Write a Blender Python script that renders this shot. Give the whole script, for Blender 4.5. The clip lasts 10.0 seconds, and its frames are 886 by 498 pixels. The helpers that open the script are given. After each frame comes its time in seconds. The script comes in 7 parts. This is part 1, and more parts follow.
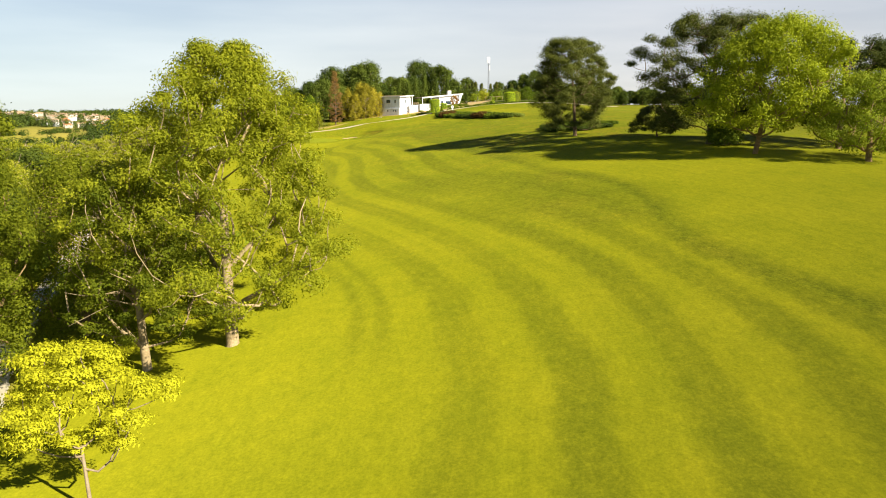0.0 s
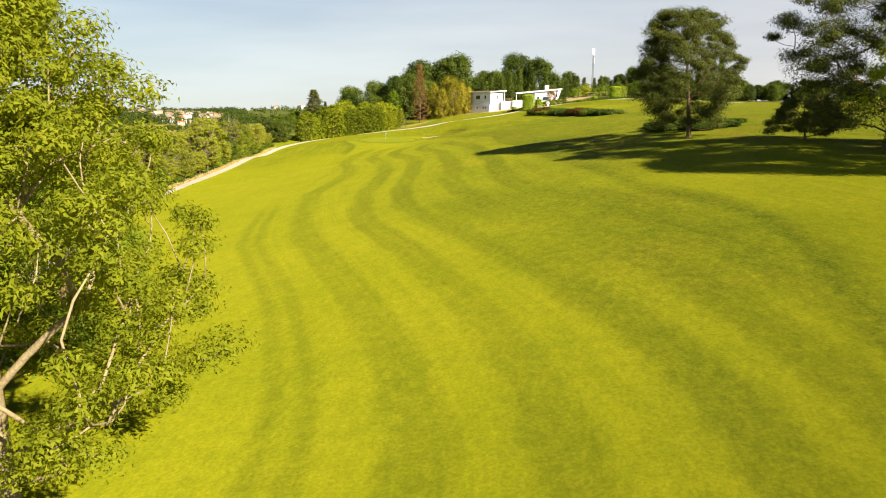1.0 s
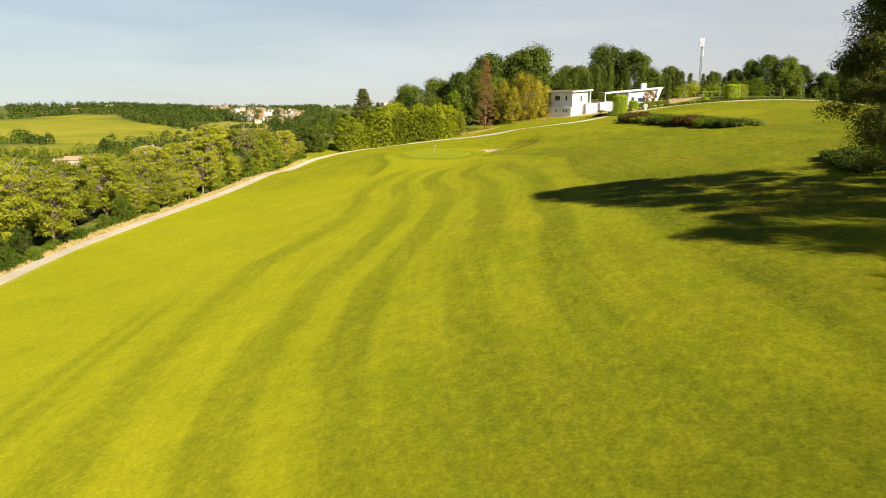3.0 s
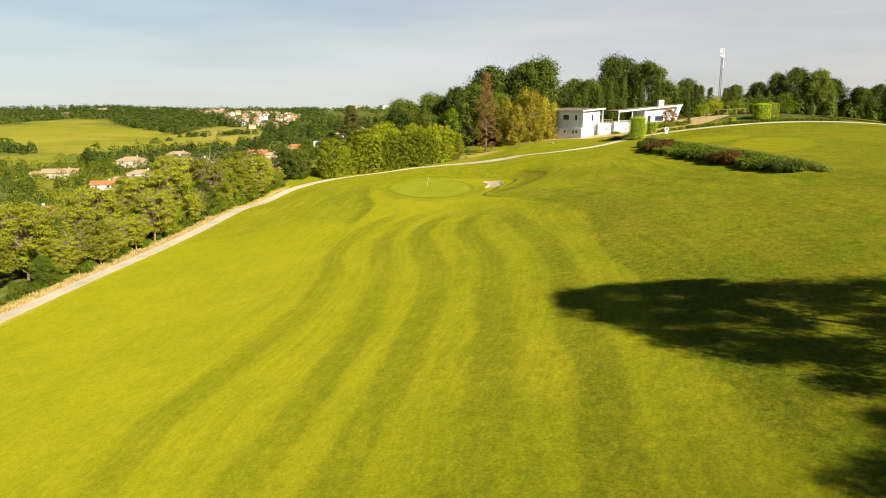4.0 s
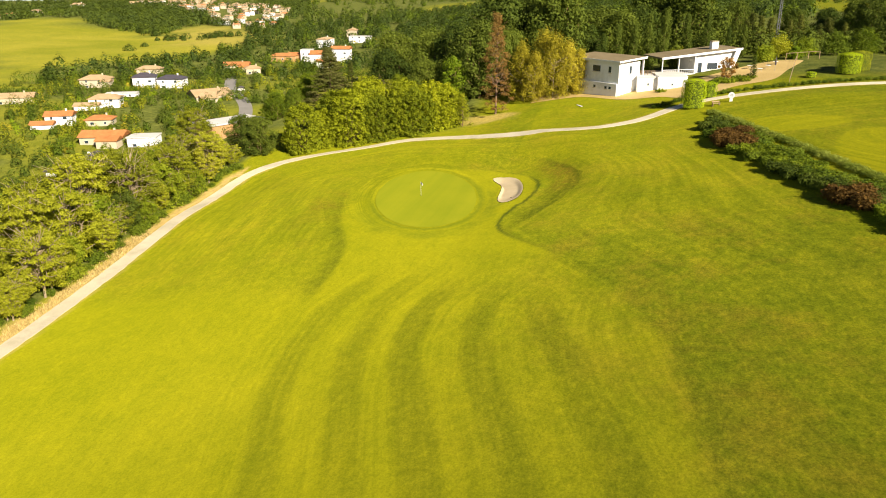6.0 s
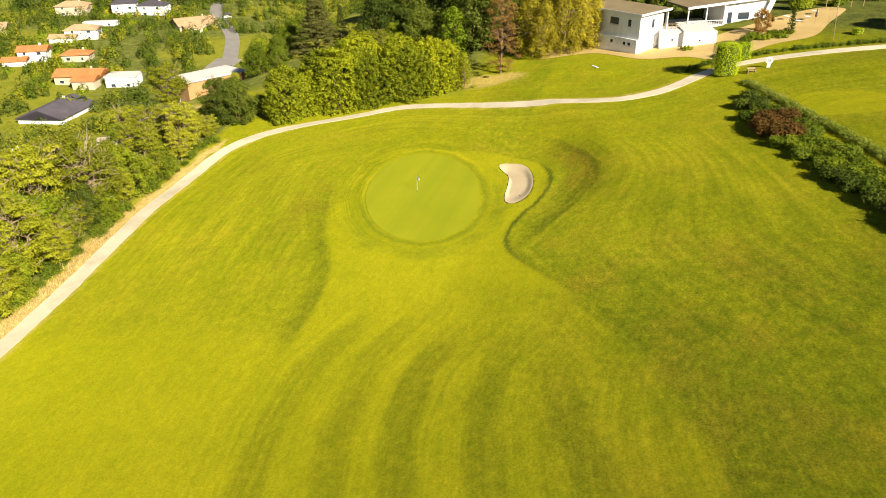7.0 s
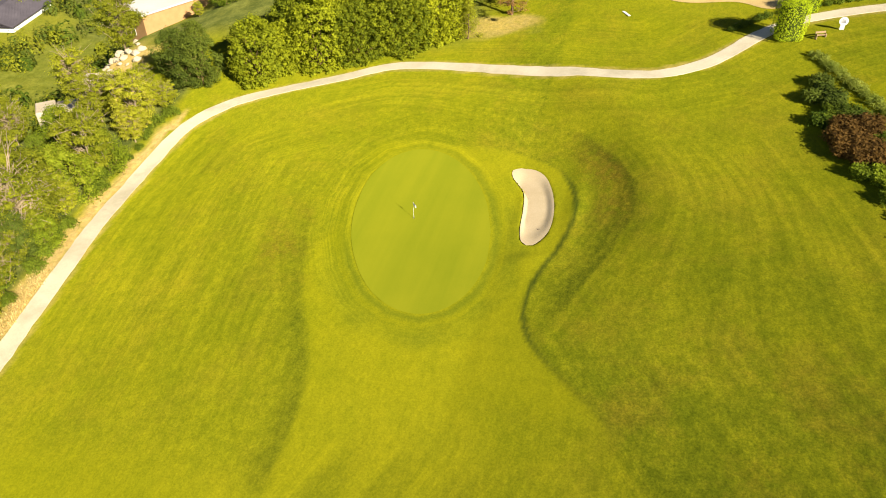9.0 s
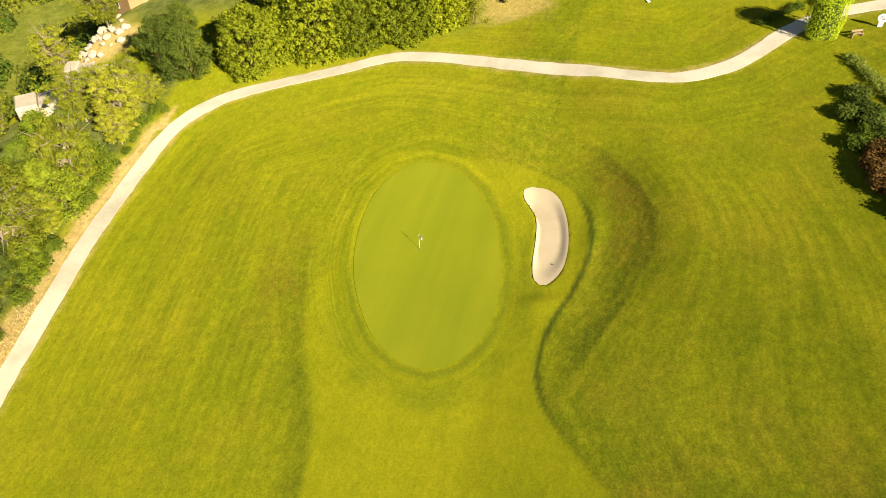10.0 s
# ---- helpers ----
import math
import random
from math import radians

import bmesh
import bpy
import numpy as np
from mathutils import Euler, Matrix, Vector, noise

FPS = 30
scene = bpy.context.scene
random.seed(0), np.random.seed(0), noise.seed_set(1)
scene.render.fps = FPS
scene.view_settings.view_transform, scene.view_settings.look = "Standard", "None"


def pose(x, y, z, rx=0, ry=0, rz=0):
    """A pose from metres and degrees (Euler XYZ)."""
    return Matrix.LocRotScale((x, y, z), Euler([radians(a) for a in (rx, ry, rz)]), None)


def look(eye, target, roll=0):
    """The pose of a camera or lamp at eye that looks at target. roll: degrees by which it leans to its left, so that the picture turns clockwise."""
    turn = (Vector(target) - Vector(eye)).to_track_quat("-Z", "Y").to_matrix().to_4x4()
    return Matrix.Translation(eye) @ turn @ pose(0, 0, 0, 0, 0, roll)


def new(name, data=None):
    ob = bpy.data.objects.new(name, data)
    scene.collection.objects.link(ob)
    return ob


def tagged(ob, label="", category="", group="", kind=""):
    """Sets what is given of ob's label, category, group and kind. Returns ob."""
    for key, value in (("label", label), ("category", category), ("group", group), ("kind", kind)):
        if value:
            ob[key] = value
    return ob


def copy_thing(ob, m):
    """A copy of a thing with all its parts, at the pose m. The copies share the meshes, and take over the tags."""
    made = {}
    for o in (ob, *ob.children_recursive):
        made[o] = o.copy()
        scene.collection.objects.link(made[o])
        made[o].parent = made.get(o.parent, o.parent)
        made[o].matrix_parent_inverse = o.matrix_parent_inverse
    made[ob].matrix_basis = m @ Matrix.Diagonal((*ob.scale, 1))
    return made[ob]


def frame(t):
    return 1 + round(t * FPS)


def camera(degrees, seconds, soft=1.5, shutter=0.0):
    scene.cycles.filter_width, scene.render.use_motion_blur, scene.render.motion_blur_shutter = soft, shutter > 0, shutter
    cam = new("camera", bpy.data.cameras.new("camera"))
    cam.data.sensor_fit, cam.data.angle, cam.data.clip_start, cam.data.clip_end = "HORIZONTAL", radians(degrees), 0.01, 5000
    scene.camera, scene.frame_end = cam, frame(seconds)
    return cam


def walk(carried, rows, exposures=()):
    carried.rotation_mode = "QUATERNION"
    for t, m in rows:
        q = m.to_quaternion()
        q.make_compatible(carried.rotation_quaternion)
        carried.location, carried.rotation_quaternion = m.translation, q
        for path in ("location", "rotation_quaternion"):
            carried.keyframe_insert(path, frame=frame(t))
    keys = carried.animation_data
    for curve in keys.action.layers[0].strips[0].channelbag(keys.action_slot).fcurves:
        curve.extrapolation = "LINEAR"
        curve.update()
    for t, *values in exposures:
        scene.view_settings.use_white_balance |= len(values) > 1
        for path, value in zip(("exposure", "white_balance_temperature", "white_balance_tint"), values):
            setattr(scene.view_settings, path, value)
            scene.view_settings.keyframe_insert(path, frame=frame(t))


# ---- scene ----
# The camera and its flight
cam = camera(62.7, 10.0, soft=1.0, shutter=0.0)
METRES, EYE, TILT, LEAN, TURN = 200.0, 20.0, -10.8, 0.0, 0.0
ROWS = [
    (0.0, 0.0, 0.0, 0.0, -0.0, 0.0, 0.0),
    (0.5, 0.0153, 0.0681, 0.0112, 4.08, -0.07, -0.84),
    (1.0, 0.0264, 0.1376, 0.0227, 8.28, -0.22, -1.66),
    (1.5, 0.031, 0.1988, 0.0341, 12.38, -0.51, -2.41),
    (2.0, 0.0311, 0.2576, 0.0441, 14.92, -0.7, -2.94),
    (2.5, 0.0266, 0.3149, 0.0585, 14.97, -0.77, -3.0),
    (4.0, -0.0083, 0.4789, 0.1256, 14.97, -0.77, -2.97),
    (4.5, -0.0222, 0.5277, 0.1516, 14.99, -0.67, -2.96),
    (5.0, -0.0348, 0.5729, 0.178, 15.04, -2.31, -2.86),
    (5.5, -0.0465, 0.6149, 0.2029, 15.06, -5.87, -2.68),
    (6.0, -0.0592, 0.6562, 0.2279, 15.04, -9.41, -2.56),
    (7.5, -0.0881, 0.7571, 0.2946, 15.01, -19.06, -2.29),
    (8.0, -0.0961, 0.7847, 0.3124, 14.98, -21.88, -2.21),
    (8.5, -0.1043, 0.8112, 0.3308, 14.93, -24.74, -2.13),
    (9.0, -0.1136, 0.8358, 0.349, 14.83, -27.62, -2.09),
    (9.5, -0.1233, 0.8598, 0.3682, 14.75, -30.61, -2.04),
    (10.0, -0.1314, 0.8807, 0.3869, 14.71, -33.48, -2.0),
]
walk(cam, [(t, pose(0, 0, EYE, TILT, LEAN, TURN) @ pose(METRES * x, METRES * y, METRES * z, 90 + pitch, roll, yaw)) for t, x, y, z, yaw, pitch, roll in ROWS],
     exposures=[(0.0, 1.24, 6450, 12.0), (1.0, 1.16, 6480, 12.5), (2.0, 1.0, 6500, 13.0), (3.5, 0.96, 6550, 13.5), (5.0, 0.95, 6700, 13.0), (6.0, 1.07, 6850, 13.0), (8.0, 1.19, 6820, 12.6), (10.0, 1.28, 6780, 12.3)])

# Sky, sun and exposure
SUN_ELEV, SUN_AZ = 30.5, -39.0  # degrees above the horizon; degrees from +x towards +y
world = bpy.data.worlds.new("sky")
scene.world = world
world.use_nodes = True
wn, wl = world.node_tree.nodes, world.node_tree.links
sky = wn.new("ShaderNodeTexSky")
sky.sky_type, sky.sun_disc = "NISHITA", False
sky.sun_elevation, sky.sun_rotation = radians(SUN_ELEV), radians(90 - SUN_AZ)
sky.air_density, sky.dust_density, sky.ozone_density = 1.0, 0.1, 1.5
# thin high cloud: the sky's own light scattered whiter
w_co = wn.new("ShaderNodeTexCoord")
w_map = wn.new("ShaderNodeMapping")
w_map.inputs["Scale"].default_value = (1.3, 1.3, 9.0)
w_noise = wn.new("ShaderNodeTexNoise")
w_noise.inputs["Scale"].default_value, w_noise.inputs["Detail"].default_value = 1.6, 5.0
w_ramp = wn.new("ShaderNodeValToRGB")
w_ramp.color_ramp.elements[0].position, w_ramp.color_ramp.elements[1].position = 0.36, 0.72
w_bw = wn.new("ShaderNodeRGBToBW")
w_tint = wn.new("ShaderNodeMix")
w_tint.data_type, w_tint.blend_type = "RGBA", "MULTIPLY"
w_tint.inputs[0].default_value, w_tint.inputs[7].default_value = 1.0, (1.45, 1.42, 1.38, 1)
w_fac = wn.new("ShaderNodeMath")
w_fac.operation = "MULTIPLY_ADD"
w_fac.inputs[1].default_value, w_fac.inputs[2].default_value = 0.30, 0.66
w_mix = wn.new("ShaderNodeMix")
w_mix.data_type = "RGBA"
wl.new(w_co.outputs["Generated"], w_map.inputs["Vector"])
wl.new(w_map.outputs[0], w_noise.inputs["Vector"])
wl.new(w_noise.outputs[0], w_ramp.inputs[0])
wl.new(w_ramp.outputs[0], w_fac.inputs[0])
wl.new(sky.outputs[0], w_bw.inputs[0])
w_veil = wn.new("ShaderNodeMix")  # a thin veil of haze, much the same brightness all over
w_veil.data_type = "RGBA"
w_veil.inputs[0].default_value = 0.75
w_side = wn.new("ShaderNodeSeparateXYZ")  # cooler away from the sun's side, warmer towards it
w_span = wn.new("ShaderNodeMapRange")
w_span.inputs[1].default_value, w_span.inputs[2].default_value = -0.75, 0.25
w_hue = wn.new("ShaderNodeMix")
w_hue.data_type = "RGBA"
w_hue.inputs[6].default_value, w_hue.inputs[7].default_value = (5.45, 6.75, 6.6, 1), (6.75, 6.6, 6.25, 1)
wl.new(w_co.outputs["Generated"], w_side.inputs[0])
wl.new(w_side.outputs[0], w_span.inputs[0])
wl.new(w_span.outputs[0], w_hue.inputs[0])
wl.new(w_hue.outputs[2], w_veil.inputs[7])
wl.new(w_bw.outputs[0], w_veil.inputs[6])
wl.new(w_veil.outputs[2], w_tint.inputs[6])
w_sep = wn.new("ShaderNodeSeparateXYZ")  # the haze thins towards the zenith
w_thin = wn.new("ShaderNodeMapRange")
w_thin.inputs[1].default_value, w_thin.inputs[2].default_value, w_thin.inputs[3].default_value, w_thin.inputs[4].default_value = 0.13, 0.48, 1.0, 0.0
w_haze = wn.new("ShaderNodeMath")
w_haze.operation = "MULTIPLY"
wl.new(w_co.outputs["Generated"], w_sep.inputs[0])
wl.new(w_sep.outputs[2], w_thin.inputs[0])
wl.new(w_fac.outputs[0], w_haze.inputs[0])
wl.new(w_thin.outputs[0], w_haze.inputs[1])
wl.new(w_haze.outputs[0], w_mix.inputs[0])
w_deep = wn.new("ShaderNodeMix")
w_deep.data_type, w_deep.blend_type = "RGBA", "MULTIPLY"
w_deep.inputs[0].default_value, w_deep.inputs[7].default_value = 1.0, (0.44, 0.52, 0.66, 1)
wl.new(sky.outputs[0], w_deep.inputs[6])
wl.new(w_deep.outputs[2], w_mix.inputs[6])
wl.new(w_tint.outputs[2], w_mix.inputs[7])
w_cool = wn.new("ShaderNodeMix")
w_cool.data_type, w_cool.blend_type = "RGBA", "MULTIPLY"
w_cool.inputs[0].default_value = 1.0
w_rise = wn.new("ShaderNodeMapRange")  # bluer with height
w_rise.inputs[1].default_value, w_rise.inputs[2].default_value = 0.0, 0.20
w_blue = wn.new("ShaderNodeMix")
w_blue.data_type = "RGBA"
w_blue.inputs[6].default_value, w_blue.inputs[7].default_value = (1.0, 1.01, 0.99, 1), (0.87, 0.985, 1.15, 1)
wl.new(w_sep.outputs[2], w_rise.inputs[0])
wl.new(w_rise.outputs[0], w_blue.inputs[0])
wl.new(w_blue.outputs[2], w_cool.inputs[7])
wl.new(w_mix.outputs[2], w_cool.inputs[6])
wl.new(w_cool.outputs[2], wn["Background"].inputs[0])
wn["Background"].inputs[1].default_value = 0.041
sun = new("sun", bpy.data.lights.new("sun", "SUN"))
sun.data.energy, sun.data.angle, sun.data.color = 5.0, radians(0.6), (1.0, 0.92, 0.76)
_e, _a = radians(SUN_ELEV), radians(SUN_AZ)
sun.matrix_world = look((60 * math.cos(_a), 60 * math.sin(_a) + 150, 60 * math.tan(_e)), (0, 150, 0))


# ---- materials ----
def material(name, rough=0.9, spec=0.2, metal=0.0):
    m = bpy.data.materials.new(name)
    m.use_nodes = True
    b = m.node_tree.nodes["Principled BSDF"]
    b.inputs["Roughness"].default_value, b.inputs["Metallic"].default_value = rough, metal
    b.inputs["Specular IOR Level"].default_value = spec
    return m, m.node_tree.nodes, m.node_tree.links, b


def tex_noise(n, l, scale, detail=4.0, rough=0.55, stretch=None, coords="Object"):
    co = n.new("ShaderNodeTexCoord")
    t = n.new("ShaderNodeTexNoise")
    t.inputs["Scale"].default_value, t.inputs["Detail"].default_value, t.inputs["Roughness"].default_value = scale, detail, rough
    if stretch:
        mp = n.new("ShaderNodeMapping")
        mp.inputs["Scale"].default_value = stretch
        l.new(co.outputs[coords], mp.inputs["Vector"])
        l.new(mp.outputs[0], t.inputs["Vector"])
    else:
        l.new(co.outputs[coords], t.inputs["Vector"])
    return t.outputs[0]


def ramp(n, l, fac, stops):
    r = n.new("ShaderNodeValToRGB")
    els = r.color_ramp.elements
    while len(els) < len(stops):
        els.new(0.5)
    for e, (p, c) in zip(els, stops):
        e.position, e.color = p, (*c, 1)
    l.new(fac, r.inputs[0])
    return r.outputs[0]


def blend(n, l, fac, a, b, mode="MIX"):
    m = n.new("ShaderNodeMix")
    m.data_type, m.blend_type = "RGBA", mode
    for sock, v in ((m.inputs[0], fac), (m.inputs[6], a), (m.inputs[7], b)):
        if isinstance(v, (int, float)):
            sock.default_value = v
        elif isinstance(v, tuple):
            sock.default_value = (*v, 1)
        else:
            l.new(v, sock)
    return m.outputs[2]


def value(n, l, op, a, b=0.0, c=0.0):
    m = n.new("ShaderNodeMath")
    m.operation = op
    for sock, v in zip(m.inputs, (a, b, c)):
        if isinstance(v, (int, float)):
            sock.default_value = v
        else:
            l.new(v, sock)
    return m.outputs[0]


def attr(n, name):
    a = n.new("ShaderNodeAttribute")
    a.attribute_name = name
    return a.outputs["Fac"]


def bump(n, l, b, height, strength, distance):
    k = n.new("ShaderNodeBump")
    k.inputs["Strength"].default_value, k.inputs["Distance"].default_value = strength, distance
    l.new(height, k.inputs["Height"])
    l.new(k.outputs[0], b.inputs["Normal"])


def mottled(name, c1, c2, scale=1.0, rough=0.85, spec=0.25, metal=0.0, relief=0.25, fine=12.0, dist=0.02, dirt=None):
    """A surface whose colour wanders between c1 and c2 at two scales, with fine relief."""
    m, n, l, b = material(name, rough, spec, metal)
    big, small = tex_noise(n, l, scale), tex_noise(n, l, scale * fine, 3)
    f = value(n, l, "MULTIPLY_ADD", small, 0.45, value(n, l, "MULTIPLY", big, 0.6))
    col = ramp(n, l, f, [(0.32, c1), (0.72, c2)])
    if dirt:
        col = blend(n, l, ramp(n, l, tex_noise(n, l, scale * 0.7, 6, 0.7), [(0.5, (0, 0, 0)), (0.72, (0.8, 0.8, 0.8))]), col, dirt)
    l.new(col, b.inputs["Base Color"])
    bump(n, l, b, small, relief, dist)
    return m


def foliage(name, dark, light, warm=None, through_light=0.25):
    """Leaves: each leaf its own tint, each plant its own shade, some light passing through."""
    m, n, l, b = material(name, 0.7, 0.08)
    geo, info = n.new("ShaderNodeNewGeometry"), n.new("ShaderNodeObjectInfo")
    f = value(n, l, "MULTIPLY_ADD", info.outputs["Random"], 0.48, value(n, l, "MULTIPLY", geo.outputs["Random Per Island"], 0.32))
    f = value(n, l, "MULTIPLY_ADD", tex_noise(n, l, 0.55, 3), 0.75, value(n, l, "SUBTRACT", f, 0.24))
    col = ramp(n, l, f, [(0.1, dark), (0.8, light)] + ([(0.98, warm)] if warm else []))
    l.new(col, b.inputs["Base Color"])
    tr, mx = n.new("ShaderNodeBsdfTranslucent"), n.new("ShaderNodeMixShader")
    l.new(blend(n, l, 1.0, col, (1.2, 1.2, 0.5), "MULTIPLY"), tr.inputs[0])
    mx.inputs[0].default_value = through_light
    l.new(b.outputs[0], mx.inputs[1])
    l.new(tr.outputs[0], mx.inputs[2])
    l.new(mx.outputs[0], n["Material Output"].inputs[0])
    return m


def grass_material():
    m, n, l, b = material("grass", 0.95, 0.03)
    b.inputs["Diffuse Roughness"].default_value = 0.8
    fine = tex_noise(n, l, 5.5, 5, 0.75)
    mid = tex_noise(n, l, 0.9, 5, 0.65)
    wide = tex_noise(n, l, 0.07, 4, 0.6)
    grain = tex_noise(n, l, 2.2, 4, 0.65, (1.0, 0.5, 1.0))
    mow, fair, dry, soil, field, collar, step, brown = [attr(n, k) for k in ("mow", "fair", "dry", "soil", "field", "collar", "step", "brown")]
    rough_c = ramp(n, l, value(n, l, "MULTIPLY_ADD", mid, 0.45, value(n, l, "MULTIPLY", wide, 0.55)), [(0.30, (0.087, 0.109, 0.005)), (0.50, (0.126, 0.143, 0.006)), (0.70, (0.176, 0.177, 0.009))])
    fair_c = ramp(n, l, value(n, l, "MULTIPLY_ADD", mid, 0.25, value(n, l, "MULTIPLY", wide, 0.75)), [(0.30, (0.165, 0.175, 0.005)), (0.70, (0.206, 0.202, 0.007))])
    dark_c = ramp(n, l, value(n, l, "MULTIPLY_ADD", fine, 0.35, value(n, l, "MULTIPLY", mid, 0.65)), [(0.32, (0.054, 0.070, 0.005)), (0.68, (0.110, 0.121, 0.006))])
    mow_n = value(n, l, "MULTIPLY", mow, ramp(n, l, mid, [(0.28, (0.55, 0.55, 0.55)), (0.58, (1, 1, 1))]))
    col = blend(n, l, fair, rough_c, fair_c)
    # parched, yellow-brown patches in the longer grass
    parched = ramp(n, l, tex_noise(n, l, 0.11, 6, 0.72), [(0.48, (0, 0, 0)), (0.66, (0.6, 0.6, 0.6))])
    col = blend(n, l, value(n, l, "MULTIPLY", parched, value(n, l, "SUBTRACT", 1.0, fair)), col, (0.185, 0.145, 0.012))
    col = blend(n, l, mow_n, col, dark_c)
    col = blend(n, l, collar, col, (0.086, 0.112, 0.007))
    col = blend(n, l, value(n, l, "MULTIPLY", brown, ramp(n, l, mid, [(0.35, (0.1, 0.1, 0.1)), (0.6, (0.8, 0.8, 0.8))])), col, (0.125, 0.085, 0.010))
    # shade of the apron's step, painted as darker turf
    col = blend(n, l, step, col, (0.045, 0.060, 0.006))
    field_c = ramp(n, l, tex_noise(n, l, 0.012, 4, 0.6), [(0.35, (0.135, 0.142, 0.012)), (0.65, (0.20, 0.185, 0.022))])
    col = blend(n, l, field, col, field_c)
    dry_c = ramp(n, l, tex_noise(n, l, 1.5, 5, 0.7), [(0.3, (0.26, 0.18, 0.065)), (0.7, (0.43, 0.31, 0.125))])
    col = blend(n, l, value(n, l, "MULTIPLY", dry, ramp(n, l, mid, [(0.25, (0.5, 0.5, 0.5)), (0.5, (1, 1, 1))])), col, dry_c)
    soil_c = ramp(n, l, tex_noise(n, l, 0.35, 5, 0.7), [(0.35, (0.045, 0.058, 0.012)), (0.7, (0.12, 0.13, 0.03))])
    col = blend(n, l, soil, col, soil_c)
    # shaggier where it is not mown: blades and tufts show more
    shag = value(n, l, "MULTIPLY_ADD", fair, -0.28, 0.66)
    col = blend(n, l, shag, col, blend(n, l, 1.0, col, ramp(n, l, fine, [(0.34, (0.50, 0.55, 0.55)), (0.66, (1.46, 1.40, 1.3))]), "MULTIPLY"))
    # mower streaks: down the fairway, round the green, along the path and the banks
    away = attr(n, "away")
    for key, amount_key, kinds in (("lane", "lane_amount", ((0.8, 0.05, 1.0), (2.2, 0.045, 1.0))), ("ring", "ring_amount", ((1.1, 0.035, 1.0), (3.4, 0.05, 1.0))), ("run", "run_amount", ((0.75, 0.05, 1.0), (2.0, 0.08, 1.0)))):
        lane, amount = attr(n, key), attr(n, amount_key)
        for across, along, weight in kinds:
            cv, nt = n.new("ShaderNodeCombineXYZ"), n.new("ShaderNodeTexNoise")
            l.new(value(n, l, "MULTIPLY", lane, across), cv.inputs[0])
            l.new(value(n, l, "MULTIPLY", away, along), cv.inputs[1])
            nt.inputs["Scale"].default_value, nt.inputs["Detail"].default_value, nt.inputs["Roughness"].default_value = 1.0, 4.0, 0.6
            l.new(cv.outputs[0], nt.inputs["Vector"])
            col = blend(n, l, value(n, l, "MULTIPLY", amount, weight), col, blend(n, l, 1.0, col, ramp(n, l, nt.outputs[0], [(0.36, (0.60, 0.68, 0.67)), (0.64, (1.32, 1.25, 1.2))]), "MULTIPLY"))
    patchy = tex_noise(n, l, 0.30, 6, 0.70, (1.0, 0.7, 1.0))
    amount = value(n, l, "MULTIPLY_ADD", fair, -0.30, 0.66)
    col = blend(n, l, amount, col, blend(n, l, 1.0, col, ramp(n, l, patchy, [(0.30, (0.70, 0.80, 0.85)), (0.50, (1.0, 1.0, 1.0)), (0.70, (1.22, 1.14, 1.0))]), "MULTIPLY"))
    col = blend(n, l, value(n, l, "MULTIPLY", shag, 0.6), col, blend(n, l, 1.0, col, ramp(n, l, grain, [(0.32, (0.62, 0.68, 0.66)), (0.68, (1.30, 1.26, 1.2))]), "MULTIPLY"))
    # tufts and hollows a step across, strongest in the dark stripes and the rough
    tuft = tex_noise(n, l, 1.5, 6, 0.8, (1.0, 0.75, 1.0))
    amount = value(n, l, "ADD", value(n, l, "MULTIPLY_ADD", fair, -0.30, 0.46), value(n, l, "MULTIPLY", mow, 0.30))
    col = blend(n, l, amount, col, blend(n, l, 1.0, col, ramp(n, l, tuft, [(0.34, (0.45, 0.54, 0.55)), (0.50, (0.97, 0.97, 0.97)), (0.66, (1.55, 1.46, 1.3))]), "MULTIPLY"))
    l.new(col, b.inputs["Base Color"])
    h = value(n, l, "MULTIPLY_ADD", fine, 0.6, grain)
    bump(n, l, b, h, 0.2, 0.06)
    return m


M_GRASS = grass_material()


def green_material():
    m, n, l, b = material("putting_turf", 0.9, 0.05)
    b.inputs["Diffuse Roughness"].default_value = 0.6
    bands = tex_noise(n, l, 0.55, 3, 0.5, (1.0, 0.06, 1.0))
    wide = tex_noise(n, l, 0.10, 4, 0.6)
    fine = tex_noise(n, l, 4.0, 5, 0.7)
    f = value(n, l, "MULTIPLY_ADD", bands, 0.5, value(n, l, "MULTIPLY_ADD", wide, 0.4, value(n, l, "MULTIPLY", fine, 0.1)))
    l.new(ramp(n, l, f, [(0.36, (0.140, 0.164, 0.007)), (0.50, (0.160, 0.178, 0.008)), (0.64, (0.184, 0.194, 0.009))]), b.inputs["Base Color"])
    bump(n, l, b, fine, 0.1, 0.02)
    return m


M_GREEN = green_material()
M_GREEN.node_tree.nodes["Principled BSDF"].inputs["Diffuse Roughness"].default_value = 0.8
M_SAND = mottled("bunker_sand", (0.50, 0.40, 0.235), (0.60, 0.49, 0.31), 0.5, 0.95, 0.1, 0, 0.4, 14)
M_PATH = mottled("path_concrete", (0.51, 0.45, 0.31), (0.66, 0.595, 0.44), 0.25, 0.9, 0.2, 0, 0.3, 25, 0.02, (0.40, 0.36, 0.24))
M_DIRT = mottled("bare_dirt", (0.40, 0.285, 0.105), (0.56, 0.415, 0.175), 0.2, 0.95, 0.1, 0, 0.5, 18, 0.05)
M_ROAD = mottled("asphalt", (0.20, 0.19, 0.17), (0.28, 0.265, 0.24), 0.2, 0.9, 0.2, 0, 0.2, 30)
M_BARK = mottled("grey_bark", (0.11, 0.072, 0.03), (0.31, 0.215, 0.095), 1.2, 0.95, 0.1, 0, 0.9, 7, 0.06)
